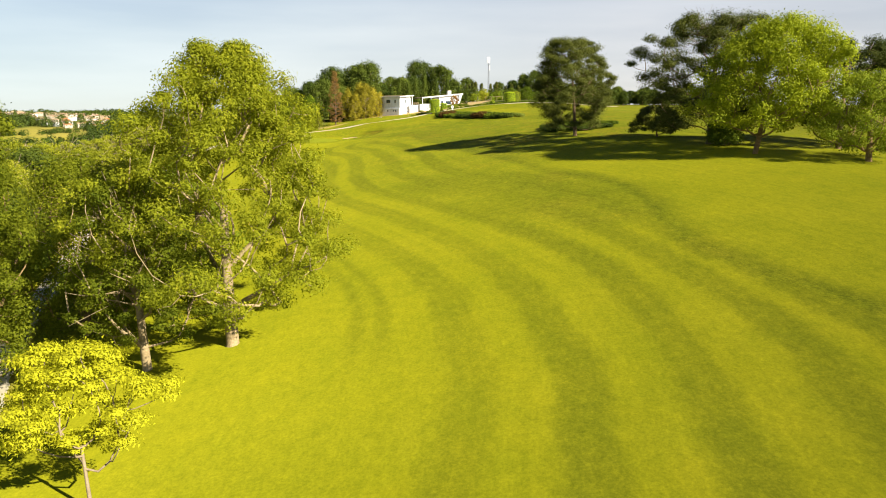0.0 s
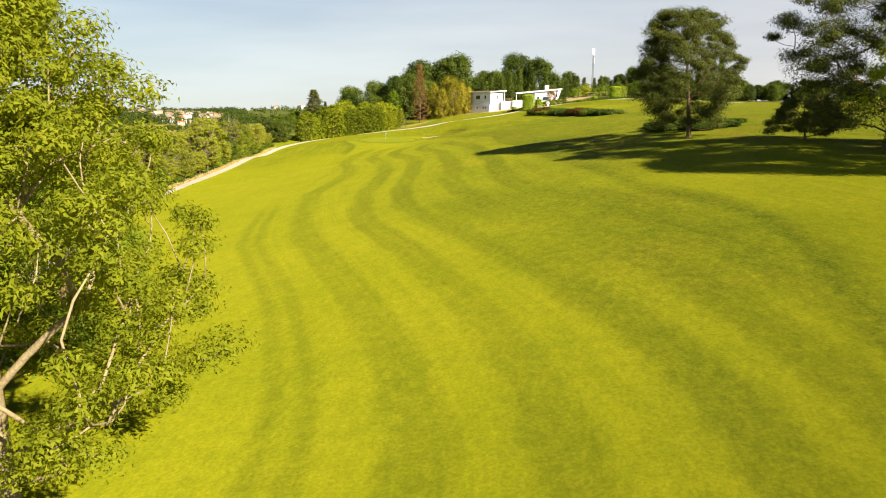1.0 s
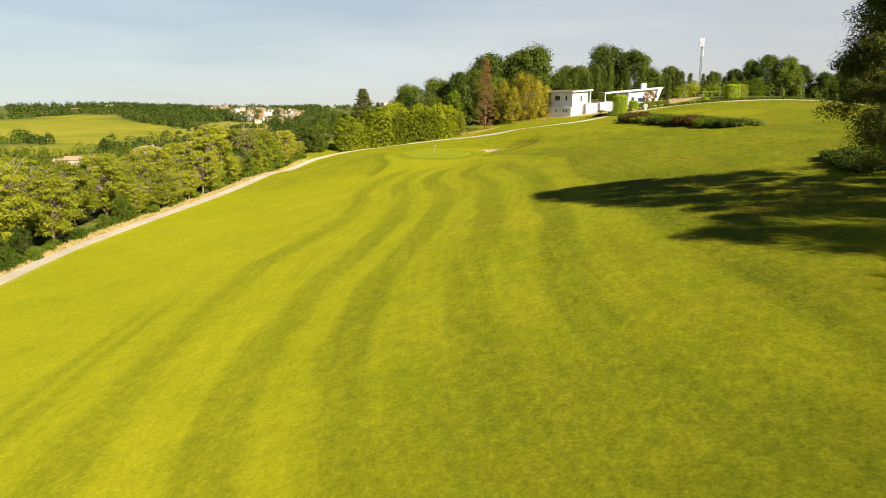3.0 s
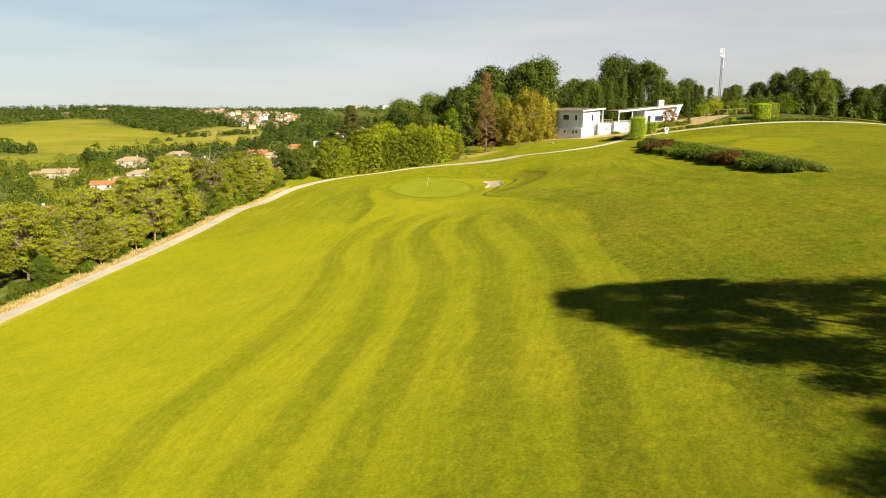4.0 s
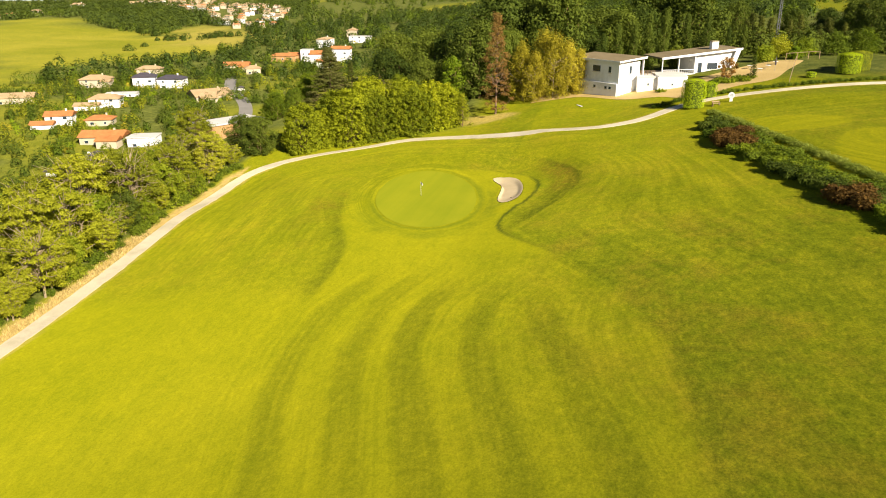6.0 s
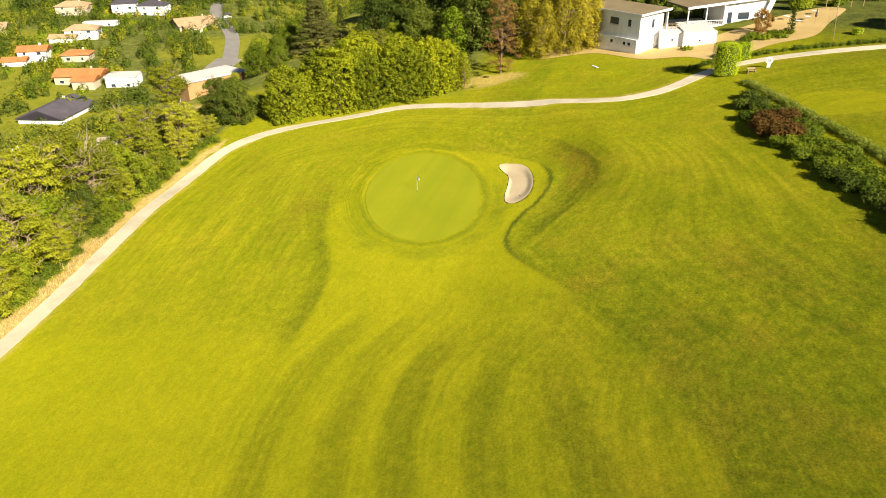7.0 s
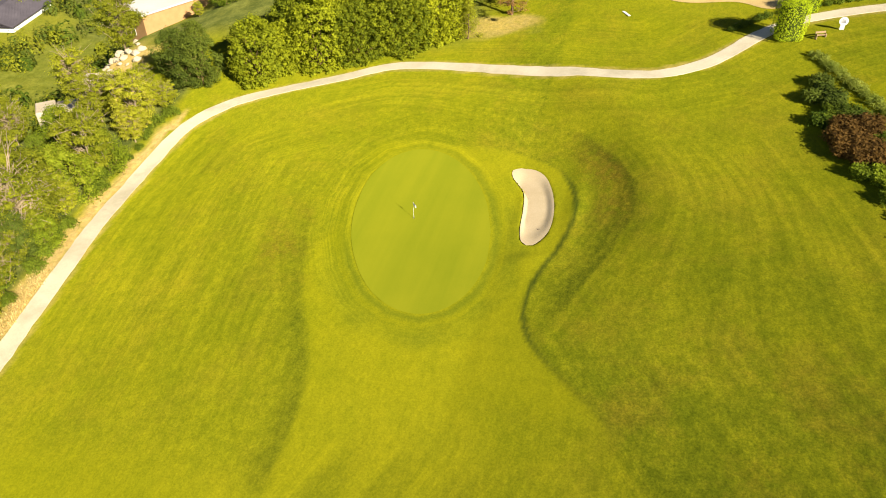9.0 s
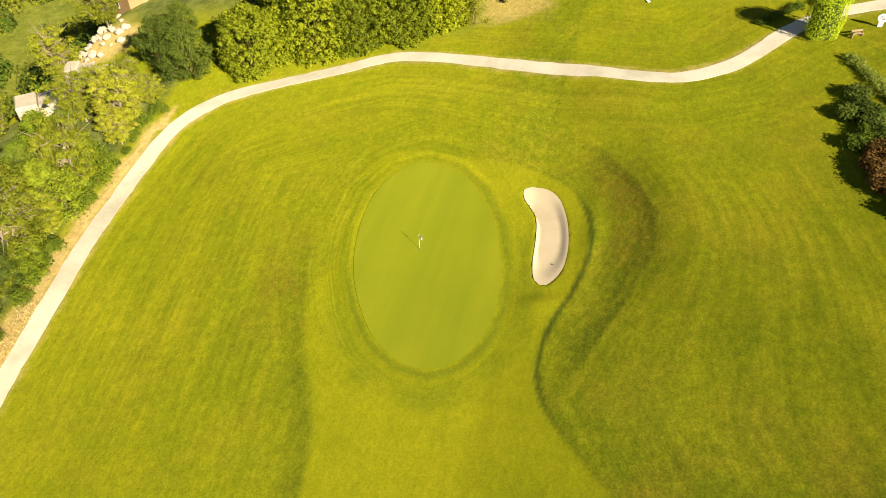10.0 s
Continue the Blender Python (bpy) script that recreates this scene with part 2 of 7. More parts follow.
M_ASHBARK = mottled("pale_ash_bark", (0.20, 0.145, 0.065), (0.42, 0.33, 0.18), 1.2, 0.95, 0.1, 0, 0.9, 7, 0.06)
M_PINEBARK = mottled("pine_bark", (0.10, 0.066, 0.040), (0.28, 0.185, 0.11), 1.4, 0.95, 0.1, 0, 0.9, 7, 0.06)
M_DEADWOOD = mottled("dead_wood", (0.20, 0.155, 0.09), (0.38, 0.30, 0.19), 1.5, 0.95, 0.1, 0, 0.6, 7, 0.04)
M_WALL = mottled("white_render", (0.79, 0.80, 0.80), (0.85, 0.855, 0.85), 0.25, 0.85, 0.25, 0, 0.15, 40, 0.01, (0.52, 0.51, 0.47))
M_CREAM = mottled("cream_render", (0.42, 0.36, 0.25), (0.54, 0.47, 0.34), 0.25, 0.9, 0.2, 0, 0.2, 40, 0.01)
M_TANWALL = mottled("tan_brick_wall", (0.36, 0.205, 0.085), (0.47, 0.29, 0.13), 0.8, 0.9, 0.2, 0, 0.4, 12, 0.02)
M_TILE = mottled("terracotta_tiles", (0.36, 0.135, 0.045), (0.52, 0.235, 0.085), 0.35, 0.85, 0.2, 0, 0.6, 9, 0.05)
M_TILE2 = mottled("pale_clay_tiles", (0.36, 0.24, 0.125), (0.50, 0.36, 0.21), 0.35, 0.85, 0.2, 0, 0.6, 9, 0.05)
M_SLATE = mottled("dark_roofing", (0.050, 0.045, 0.055), (0.095, 0.085, 0.10), 0.3, 0.6, 0.4, 0, 0.3, 12, 0.02)
M_FELT = mottled("brown_roof_felt", (0.17, 0.13, 0.07), (0.27, 0.215, 0.12), 0.3, 0.9, 0.2, 0, 0.3, 12, 0.02)
M_FLATROOF = mottled("pale_flat_roof", (0.52, 0.51, 0.47), (0.66, 0.64, 0.59), 0.2, 0.9, 0.2, 0, 0.2, 12, 0.02)
M_GLASS, _n, _l, _b = material("window_glass", 0.08, 0.6)
_b.inputs["Base Color"].default_value = (0.03, 0.045, 0.06, 1)
M_WHITE = mottled("white_paint", (0.72, 0.725, 0.72), (0.80, 0.80, 0.79), 0.8, 0.5, 0.4, 0, 0.05)
M_METAL = mottled("galvanised_steel", (0.26, 0.27, 0.28), (0.40, 0.41, 0.42), 1.0, 0.5, 0.5, 0.6, 0.1)
M_MAST = mottled("grey_painted_steel", (0.11, 0.115, 0.12), (0.18, 0.185, 0.19), 1.0, 0.6, 0.3, 0, 0.1)
M_WOOD = mottled("weathered_timber", (0.22, 0.15, 0.08), (0.40, 0.29, 0.17), 1.5, 0.85, 0.2, 0, 0.5, 9)
M_STONE = mottled("pale_stone", (0.40, 0.34, 0.23), (0.56, 0.48, 0.34), 0.5, 0.95, 0.15, 0, 0.8, 7, 0.1)
M_RED = mottled("red_paint", (0.50, 0.03, 0.02), (0.62, 0.05, 0.03), 0.8, 0.35, 0.5, 0, 0.05)
M_RUBBER = mottled("dark_rubber", (0.02, 0.02, 0.02), (0.04, 0.04, 0.04), 3, 0.8, 0.3, 0, 0.1)

L_ASH = foliage("ash_leaves", (0.088, 0.124, 0.009), (0.32, 0.342, 0.018), (0.48, 0.39, 0.035), 0.5)
L_MID = foliage("mid_green_leaves", (0.048, 0.090, 0.008), (0.23, 0.285, 0.016), (0.32, 0.34, 0.03), 0.3)
L_GREEN = foliage("green_leaves", (0.042, 0.078, 0.008), (0.155, 0.205, 0.016))
L_BRIGHT = foliage("bright_green_leaves", (0.10, 0.17, 0.008), (0.24, 0.31, 0.016))
L_LIME = foliage("lime_leaves", (0.095, 0.145, 0.008), (0.35, 0.395, 0.018), (0.38, 0.40, 0.02), 0.4)
L_YELLOW = foliage("yellow_leaves", (0.25, 0.28, 0.010), (0.46, 0.45, 0.016))
L_DARK = foliage("dark_leaves", (0.028, 0.052, 0.008), (0.115, 0.150, 0.019), None, 0.25)
L_PINE = foliage("pine_needles", (0.021, 0.035, 0.008), (0.120, 0.132, 0.020), None, 0.15)
L_OLIVE = foliage("olive_leaves", (0.118, 0.142, 0.012), (0.39, 0.405, 0.026), (0.54, 0.47, 0.08), 0.4)
L_LAUREL = foliage("laurel_leaves", (0.075, 0.110, 0.008), (0.33, 0.36, 0.015), (0.46, 0.46, 0.02), 0.32)
L_BAMBOO = foliage("bamboo_leaves", (0.20, 0.18, 0.012), (0.46, 0.39, 0.035), (0.45, 0.33, 0.06))
L_BROWN = foliage("withered_needles", (0.085, 0.070, 0.018), (0.24, 0.15, 0.04), (0.36, 0.15, 0.05), 0.25)
L_COPPER = foliage("copper_leaves", (0.16, 0.075, 0.02), (0.34, 0.19, 0.05), None, 0.3)
L_CEDAR = foliage("cedar_needles", (0.055, 0.064, 0.016), (0.17, 0.168, 0.04), None, 0.2)
L_WOOD = foliage("shady_wood_leaves", (0.036, 0.062, 0.009), (0.150, 0.188, 0.022), None, 0.28)
L_FAR = foliage("woodland_leaves", (0.028, 0.056, 0.012), (0.105, 0.135, 0.022), None, 0.15)
L_CLIP = foliage("clipped_leaves", (0.20, 0.30, 0.008), (0.36, 0.45, 0.014))
L_RUST = foliage("barberry_leaves", (0.085, 0.048, 0.012), (0.165, 0.092, 0.022), None, 0.25)
L_LAV = foliage("lavender_leaves", (0.14, 0.19, 0.02), (0.27, 0.31, 0.05), None, 0.25)
L_DRY = foliage("dry_grass_blades", (0.42, 0.31, 0.11), (0.66, 0.52, 0.23), None, 0.3)


# ---- terrain ----
def sstep(a, b, v):
    t = np.clip((np.asarray(v, float) - a) / (b - a), 0, 1)
    return t * t * (3 - 2 * t)


EDGE_Y = [-200, 0, 60, 100, 130, 168, 207, 228, 241, 254, 265, 300, 340, 420, 600]
EDGE_X = [-20, -20, -38.5, -52.5, -65.4, -76.4, -80.6, -83.8, -86.2, -87.2, -86, -86, -88, -95, -90]
FAR_R = [0, 300, 420, 500, 600, 1000, 1500, 2000, 3000, 4700]
FAR_Z = [-21, -21, -14.5, -10.5, -8, 2, 13, 11, 0, -30]
SLOPE = (14.115, 8.599, 4.532, -2.022, -0.655, -0.383, -1.705, -0.250, -1.114, 1.011)


def lowland(x, y):
    """The valley and the hills beyond the course."""
    r, left = np.hypot(x + 9, y - 128), np.degrees(np.arctan2(-(x + 9), y - 128))
    z = np.interp(r, FAR_R, FAR_Z)
    roll = 5.0 * np.sin(x / 95 + y / 210) * np.sin(y / 130 - x / 260) * sstep(450, 900, r)
    z = z + roll + 4 * np.exp(-((left - 31.5) / 3.5) ** 2 - ((r - 850) / 170) ** 2) + 6.5 * np.exp(-((left - 41) / 4) ** 2 - ((r - 1050) / 230) ** 2)
    high = sstep(24, 6, left) * sstep(-178, -150, left)
    return z * (1 - high) + (22 - 6 * sstep(900, 3000, r)) * high


def hill(x, y):
    """The golf course's own hillside."""
    u, v = np.clip(x, -95, 62) / 50, (np.clip(y, -20, 318) - 180) / 100
    k = SLOPE
    z = k[0] + k[1] * u + k[2] * v + k[3] * u * u + k[4] * u * v + k[5] * v * v + k[6] * u ** 3 + k[7] * u * u * v + k[8] * u * v * v + k[9] * v ** 3
    # the built-up green with its cut bank, and the tee mound beyond the path
    e = np.hypot((x + 39.5) / 15.0, (y - 239.5) / 18.5)
    w = 1 - sstep(0.92, 1.62 + 1.25 * sstep(-16, -56, x), e)
    z = z * (1 - w) + (10.35 + 0.012 * (x + 40) + 0.01 * (y - 239) + 0.14 * np.clip(x + 33, 0, 14)) * w
    z = z + 1.1 * np.exp(-((x + 30) / 10) ** 2 - ((y - 290) / 8) ** 2)
    # a dip at the bend of the path, a swell where it passes behind the green
    z = z - 1.7 * np.exp(-((x + 86) / 9) ** 2 - ((y - 250) / 13) ** 2)
    z = z + 0.8 * np.exp(-((x + 40) / 20) ** 2 - ((y - 274) / 8) ** 2) + 0.3 * np.exp(-((x + 17) / 9) ** 2 - ((y - 270) / 7) ** 2)
    # low crests before the path, which hide it from the lower fairway
    z = z + np.interp(x, [-80, -70, -62, -55, -47, -37, -29, -20, -10], [0, 0.65, 0.75, 0.95, 1.25, 1.55, 1.3, 0.65, 0]) * np.exp(-((y - 264.0) / 6.0) ** 2)
    z = z + 0.65 * np.exp(-((x - 18) / 16) ** 2 - ((y - 280.5) / 4.5) ** 2)
    return z


def ground_z(x, y):
    x, y = np.asarray(x, float), np.asarray(y, float)
    d = np.interp(y, EDGE_Y, EDGE_X) - x
    w = sstep(0, 1, (d - 2) / np.interp(y, [150, 235, 285], [100, 86, 64]))
    w = np.maximum(w, sstep(340, 520, y))
    w = np.maximum(w, sstep(-60, -400, y))
    shelf = 12.5 * np.exp(-((x + 161) / 21) ** 2 - ((y - 259) / 21) ** 2)
    yard = 4.6 * np.exp(-((x + 115) / 9) ** 2 - ((y - 289) / 12) ** 2)
    return hill(x, y) * (1 - w) + (lowland(x, y) + shelf) * w + yard


def gz(x, y):
    return float(ground_z(x, y))
# ---- end of terrain ----


# ---- mesh helpers ----
def mesh_from(name, verts, faces, mats, smooth=False, face_mats=None):
    me = bpy.data.meshes.new(name)
    me.from_pydata([tuple(v) for v in verts], [], [tuple(f) for f in faces])
    for m in mats if isinstance(mats, (list, tuple)) else [mats]:
        me.materials.append(m)
    if smooth:
        me.polygons.foreach_set("use_smooth", [True] * len(me.polygons))
    if face_mats is not None:
        me.polygons.foreach_set("material_index", face_mats)
    me.update()
    return me


def put(name, me, parent=None, m=None, label=""):
    ob = new(name, me)
    if parent:
        ob.parent = parent
    if m is not None:
        ob.matrix_basis = m
    if label:
        tagged(ob, label)
    return ob


def part(name, bm, mat, parent, label="", smooth=False):
    me = bpy.data.meshes.new(name)
    bm.to_mesh(me)
    bm.free()
    me.materials.append(mat)
    if smooth:
        me.polygons.foreach_set("use_smooth", [True] * len(me.polygons))
    return put(name, me, parent, None, label)


def thing(name, label, category, m=None, group="", kind=""):
    ob = new(name)
    ob.empty_display_size = 0.2
    if m is not None:
        ob.matrix_basis = m
    return tagged(ob, label, category, group, kind)


def box(bm, x0, y0, z0, x1, y1, z1, bevel=0.0):
    vs = [bm.verts.new(p) for p in ((x0, y0, z0), (x1, y0, z0), (x1, y1, z0), (x0, y1, z0), (x0, y0, z1), (x1, y0, z1), (x1, y1, z1), (x0, y1, z1))]
    fs = [bm.faces.new([vs[i] for i in f]) for f in ((3, 2, 1, 0), (4, 5, 6, 7), (0, 1, 5, 4), (1, 2, 6, 5), (2, 3, 7, 6), (3, 0, 4, 7))]
    if bevel:
        bmesh.ops.bevel(bm, geom=list({e for f in fs for e in f.edges}), offset=bevel, segments=1, affect="EDGES")
    return bm


def prism(bm, outline, axis_vec):
    """A closed outline pushed along a vector."""
    a = [bm.verts.new(p) for p in outline]
    b = [bm.verts.new(Vector(p) + Vector(axis_vec)) for p in outline]
    bm.faces.new(a[::-1])
    bm.faces.new(b)
    k = len(a)
    for i in range(k):
        bm.faces.new((a[i], a[(i + 1) % k], b[(i + 1) % k], b[i]))
    bmesh.ops.recalc_face_normals(bm, faces=bm.faces)
    return bm


def tubes(paths, sides=6):
    """Tapered tubes: each path is a list of (point, radius). Returns verts, faces."""
    V, Fc = [], []
    for path in paths:
        base = len(V)
        pts = [Vector(p) for p, _ in path]
        for i, (p, r) in enumerate(path):
            d = (pts[min(i + 1, len(pts) - 1)] - pts[max(i - 1, 0)]).normalized()
            s = d.cross(Vector((0.31, 0.95, 0.05))).normalized()
            t = d.cross(s)
            for k in range(sides):
                a = 2 * math.pi * k / sides
                V.append(pts[i] + (s * math.cos(a) + t * math.sin(a)) * r)
        for i in range(len(path) - 1):
            for k in range(sides):
                a, b = base + i * sides + k, base + i * sides + (k + 1) % sides
                Fc.append((a, b, b + sides, a + sides))
        Fc.append(tuple(base + (len(path) - 1) * sides + k for k in range(sides)))
    return V, Fc


def leaves(centres, outward, size, aspect, rng, up=0.45, wild=0.65):
    """One small three-cornered blade for each centre. Returns verts and faces as arrays."""
    n = len(centres)
    nor = outward + np.array([0, 0, up]) + rng.normal(0, wild, (n, 3)) * 0.6
    nor /= np.linalg.norm(nor, axis=1)[:, None] + 1e-9
    t = rng.normal(0, 1, (n, 3))
    t -= nor * (t * nor).sum(1)[:, None]
    t /= np.linalg.norm(t, axis=1)[:, None] + 1e-9
    b = np.cross(nor, t)
    ln = size * rng.uniform(0.65, 1.35, n)[:, None]
    wd = ln * aspect
    v = np.stack([centres - t * ln * 0.5 + b * wd * 0.5, centres - t * ln * 0.35 - b * wd * 0.5, centres + t * ln * 0.55], 1).reshape(-1, 3)
    f = np.arange(3 * n).reshape(-1, 3)
    return v, f


def quad_mesh(name, v, f, mat):
    me = bpy.data.meshes.new(name)
    nv, nf, k = len(v), len(f), f.shape[1]
    me.vertices.add(nv)
    me.vertices.foreach_set("co", np.asarray(v, np.float32).ravel())
    me.loops.add(nf * k)
    me.loops.foreach_set("vertex_index", np.asarray(f, np.int32).ravel())
    me.polygons.add(nf)
    me.polygons.foreach_set("loop_start", np.arange(0, nf * k, k, dtype=np.int32))
    me.materials.append(mat)
    me.update(calc_edges=True)
    return me


def clump_cloud(clumps, per, rng, leaf, aspect, shell=0.55, **kw):
    """Leaves gathered round clump centres (x, y, z, rx, rz), thicker towards each clump's skin."""
    V, Fc, off = [], [], 0
    for x, y, z, r, rz in clumps:
        n = max(8, int(per * rng.uniform(0.7, 1.3)))
        d = rng.normal(0, 1, (n, 3))
        d /= np.linalg.norm(d, axis=1)[:, None]
        rad = np.clip(rng.normal(0.55 + 0.4 * shell, 0.24, n), 0.1, 1.45)
        c = np.array([x, y, z]) + d * rad[:, None] * np.array([r, r, rz])
        v, f = leaves(c, d, leaf, aspect, rng, **kw)
        V.append(v)
        Fc.append(f + off)
        off += len(v)
    return np.concatenate(V), np.concatenate(Fc)


def crown_profile(kind, h):
    """Relative radius of a crown at relative height h (0 bottom, 1 top)."""
    if kind == "round":
        return math.sqrt(max(0.03, 1 - (2 * h - 0.9) ** 2 / 1.25))
    if kind == "vase":
        return (0.50 + 0.62 * h) * math.sqrt(max(0.05, 1 - max(0, h - 0.55) ** 2 / 0.23))
    if kind == "cone":
        return max(0.06, (1 - h) ** 0.8)
    if kind == "column":
        return max(0.12, min(1, (1 - h) * 2.2) * min(1, 0.55 + h * 2))
    if kind == "dome":
        return 0.70 + 1.2 * h if h < 0.25 else math.sqrt(max(0.02, 1 - ((h - 0.25) / 0.79) ** 2))
    if kind == "ash":
        return float(np.interp(h, [0, 0.12, 0.25, 0.45, 0.65, 0.85, 1], [0.80, 1.12, 1.22, 1.02, 0.70, 0.44, 0.20]))
    if kind == "pine":
        return 0.35 + 0.65 * math.sqrt(max(0.04, 1 - (2 * h - 0.85) ** 2 / 1.4))
    return 1.0


def tree(name, label, category, kind, height, width, base, leafmat, barkmat, seed, clumps=70, per=55, leaf=0.4, aspect=0.55, clump_r=0.16, flat=0.7, trunk=0.3, lean=(0, 0), bare=0, gaps=0.0, m=None, group="", lobes=0.14):
    """A tapered trunk with limbs and a crown of leaf clumps. base: relative height where the crown begins."""
    rng = np.random.default_rng(seed)
    root = thing(name, label, category, m, group)
    zb, R = height * base, width / 2
    top = Vector((lean[0], lean[1], height * 0.94))
    bend = Vector((rng.uniform(-1, 1), rng.uniform(-1, 1), 0)) * height * 0.02

    def stem(f):
        return Vector((0, 0, -0.5)).lerp(top, f) + bend * math.sin(f * math.pi)
    fork = 0.94 if kind in ("pine", "dome", "cone", "column") else 0.52
    paths = [[(stem(f * fork), trunk * (1.4 if f == 0 else 1.0) * (1 - 0.9 * f * fork)) for f in (0, 0.06, 0.2, 0.4, 0.6, 0.8, 1)]]
    cl = []
    q1, q2, q3 = rng.uniform(0, 6.28, 3)
    for i in range(clumps):
        h = (i + rng.uniform(0, 1)) / clumps
        h = h ** 0.85
        a = i * 2.39996 + rng.uniform(-0.5, 0.5)
        pr = crown_profile(kind, h) * R * (1 + lobes * math.sin(2 * a + q1 + 2.5 * h) + 0.7 * lobes * math.sin(3 * a + q2 - 7 * h) + 0.6 * lobes * math.sin(9 * h + q3))
        rr = pr * (rng.uniform(0.5 if kind in ("pine", "dome") else 0.2, 1.0) ** 0.5) * rng.uniform(0.75, 1.1)
        if gaps and rng.uniform() < gaps:
            continue
        c = stem(min(1, (zb + (height - zb) * h) / height))
        r = width * clump_r * rng.uniform(0.55, 1.35)
        cl.append((c.x + rr * math.cos(a), c.y + rr * math.sin(a), zb + (height - zb) * h - r * flat * 0.6, r, r * flat))
    # every clump hangs on a branch that leaves the nearest wood below it
    nodes = [np.array(stem(f)) for f in np.linspace(max(0.12, base * 0.75), fork, 9)]
    up, load = [-1] + list(range(8)), [0] * 9
    twigs = []
    steep = 0.9 if fork < 0.9 else 0.15
    order = sorted(cl, key=lambda c: math.hypot(c[0], c[1]) + 0.5 * abs(c[2] - height * (0.35 if fork < 0.9 else 0.6)))
    for x, y, z, r, rz in order:
        P, t = np.array(nodes), np.array((x, y, z - rz * 0.3))
        d = t - P
        ln = np.linalg.norm(d, axis=1) + 1e-6
        k = int(np.argmin(ln * (1 + 1.6 * np.maximum(0, steep - d[:, 2] / ln))))
        q, chain = k, [k]
        off = rng.normal(0, 0.09, 3) * ln[k]
        for g in (0.35, 0.7, 1.0):
            nodes.append(P[k] + d[k] * g + off * math.sin(g * math.pi) + np.array((0, 0, -0.10 * ln[k] * math.sin(g * math.pi) * (fork < 0.9))))
            up.append(q)
            load.append(0)
            q = len(nodes) - 1
            chain.append(q)
        twigs.append(chain)
        while q >= 0:
            load[q] += 1
            q = up[q]
    for chain in twigs:
        rad = [trunk * 0.62 * math.sqrt(min(load[q], load[chain[1]]) / clumps) + 0.012 for q in chain]
        rad[-1] = max(0.01, rad[-1] * 0.5)
        paths.append([(Vector(nodes[q]), w) for q, w in zip(chain, rad)])
    for i in range(bare):
        a, f0 = rng.uniform(0, 6.28), rng.uniform(0.3, 0.85)
        p0 = stem(f0)
        d = Vector((math.cos(a), math.sin(a), rng.uniform(0.2, 1.2))).normalized()
        ln = R * crown_profile(kind, f0) * rng.uniform(0.55, 0.95)
        k = p0 + d * ln * 0.55 + Vector((0, 0, rng.uniform(-0.1, 0.2))) * ln
        e = k + (d + Vector((rng.normal(), rng.normal(), rng.normal())) * 0.35) * ln * 0.5
        paths.append([(p0, 0.07), (k, 0.045), (e, 0.015)])
        for _ in range(3):
            s = p0.lerp(k, rng.uniform(0.4, 1.0))
            paths.append([(s, 0.03), (s + (d + Vector((rng.normal(), rng.normal(), rng.normal())) * 0.6) * ln * 0.35, 0.012)])
    v, f = tubes(paths, 7 if clumps > 60 else 5)
    put("trunk", mesh_from("trunk", v, f, barkmat, True), root)
    v, f = clump_cloud(cl, per, rng, leaf, aspect)
    put("crown", quad_mesh("crown", v, f, leafmat), root)
    return root


def place(x, y, turn=0.0, s=1.0, dz=0.0, sz=None):
    return Matrix.Translation((x, y, gz(x, y) + dz)) @ Matrix.Rotation(radians(turn), 4, "Z") @ Matrix.Diagonal((s, s, sz or s, 1))


VIEWS = [(-112, 299, 26, 7.5), (-114, 281, 26, 8.5), (-161, 259, 60, 7), (-232, 404, 40, 11), (-208, 330, 25, 9), (-188, 305, 20, 9)]


def shades_house(x, y):
    """How far a tree at this place stays low, because it stands before one of the houses below the bank."""
    for hx, hy, strip, half in VIEWS:
        vx, vy = -15 - hx, 170 - hy
        ln = math.hypot(vx, vy)
        t = min(strip, max(0.0, ((x - hx) * vx + (y - hy) * vy) / ln))
        if math.hypot(x - hx - t * vx / ln, y - hy - t * vy / ln) < half:
            return 0.4 if t < 11 else 0.72
    return 0


def shrub(name, label, category, rx, ry, h, leafmat, seed, clumps=14, per=60, leaf=0.2, aspect=0.6, m=None, group="", tiers=2, dome=0.85):
    """A bush: leaf clumps over a few short stems."""
    rng = np.random.default_rng(seed)
    root = thing(name, label, category, m, group)
    cl, paths = [], []
    for i in range(clumps):
        a, q = i * 2.39996, math.sqrt((i + 0.5) / clumps)
        r = min(rx, ry, h) * rng.uniform(0.28, 0.5)
        x, y = (rx - r * 0.6) * q * math.cos(a), (ry - r * 0.6) * q * math.sin(a)
        z = max(r * 0.6, (h - r) * math.sqrt(max(0.0, 1 - q ** 2 * dome)) * rng.uniform(0.45 + 0.3 * dome, 1.1) if dome > 0.5 else (h - r) * rng.uniform(0.86, 1.06))
        cl.append((x, y, z, r, r * 0.9))
        for k in range(1, tiers):
            if z * (tiers - k) / tiers > r * 0.6:
                w = rng.uniform(0.95, 1.12)
                cl.append((x * w, y * w, z * (tiers - k) / tiers * 0.95, r, r * 0.9))
        if i % 3 == 0:
            paths.append([(Vector((x * 0.2, y * 0.2, -0.3)), 0.06), (Vector((x * 0.7, y * 0.7, z * 0.6)), 0.035), (Vector((x, y, z)), 0.012)])
    v, f = tubes(paths, 4)
    if h > 2.3:
        put("trunk", mesh_from("trunk", v, f, M_BARK), root)
    v, f = clump_cloud(cl, per, rng, leaf, aspect, 0.7 if tiers < 3 else 0.95, **({"wild": 0.4, "up": 0.3} if tiers > 2 else {}))
    put("foliage", quad_mesh("foliage", v, f, leafmat), root)
    return root


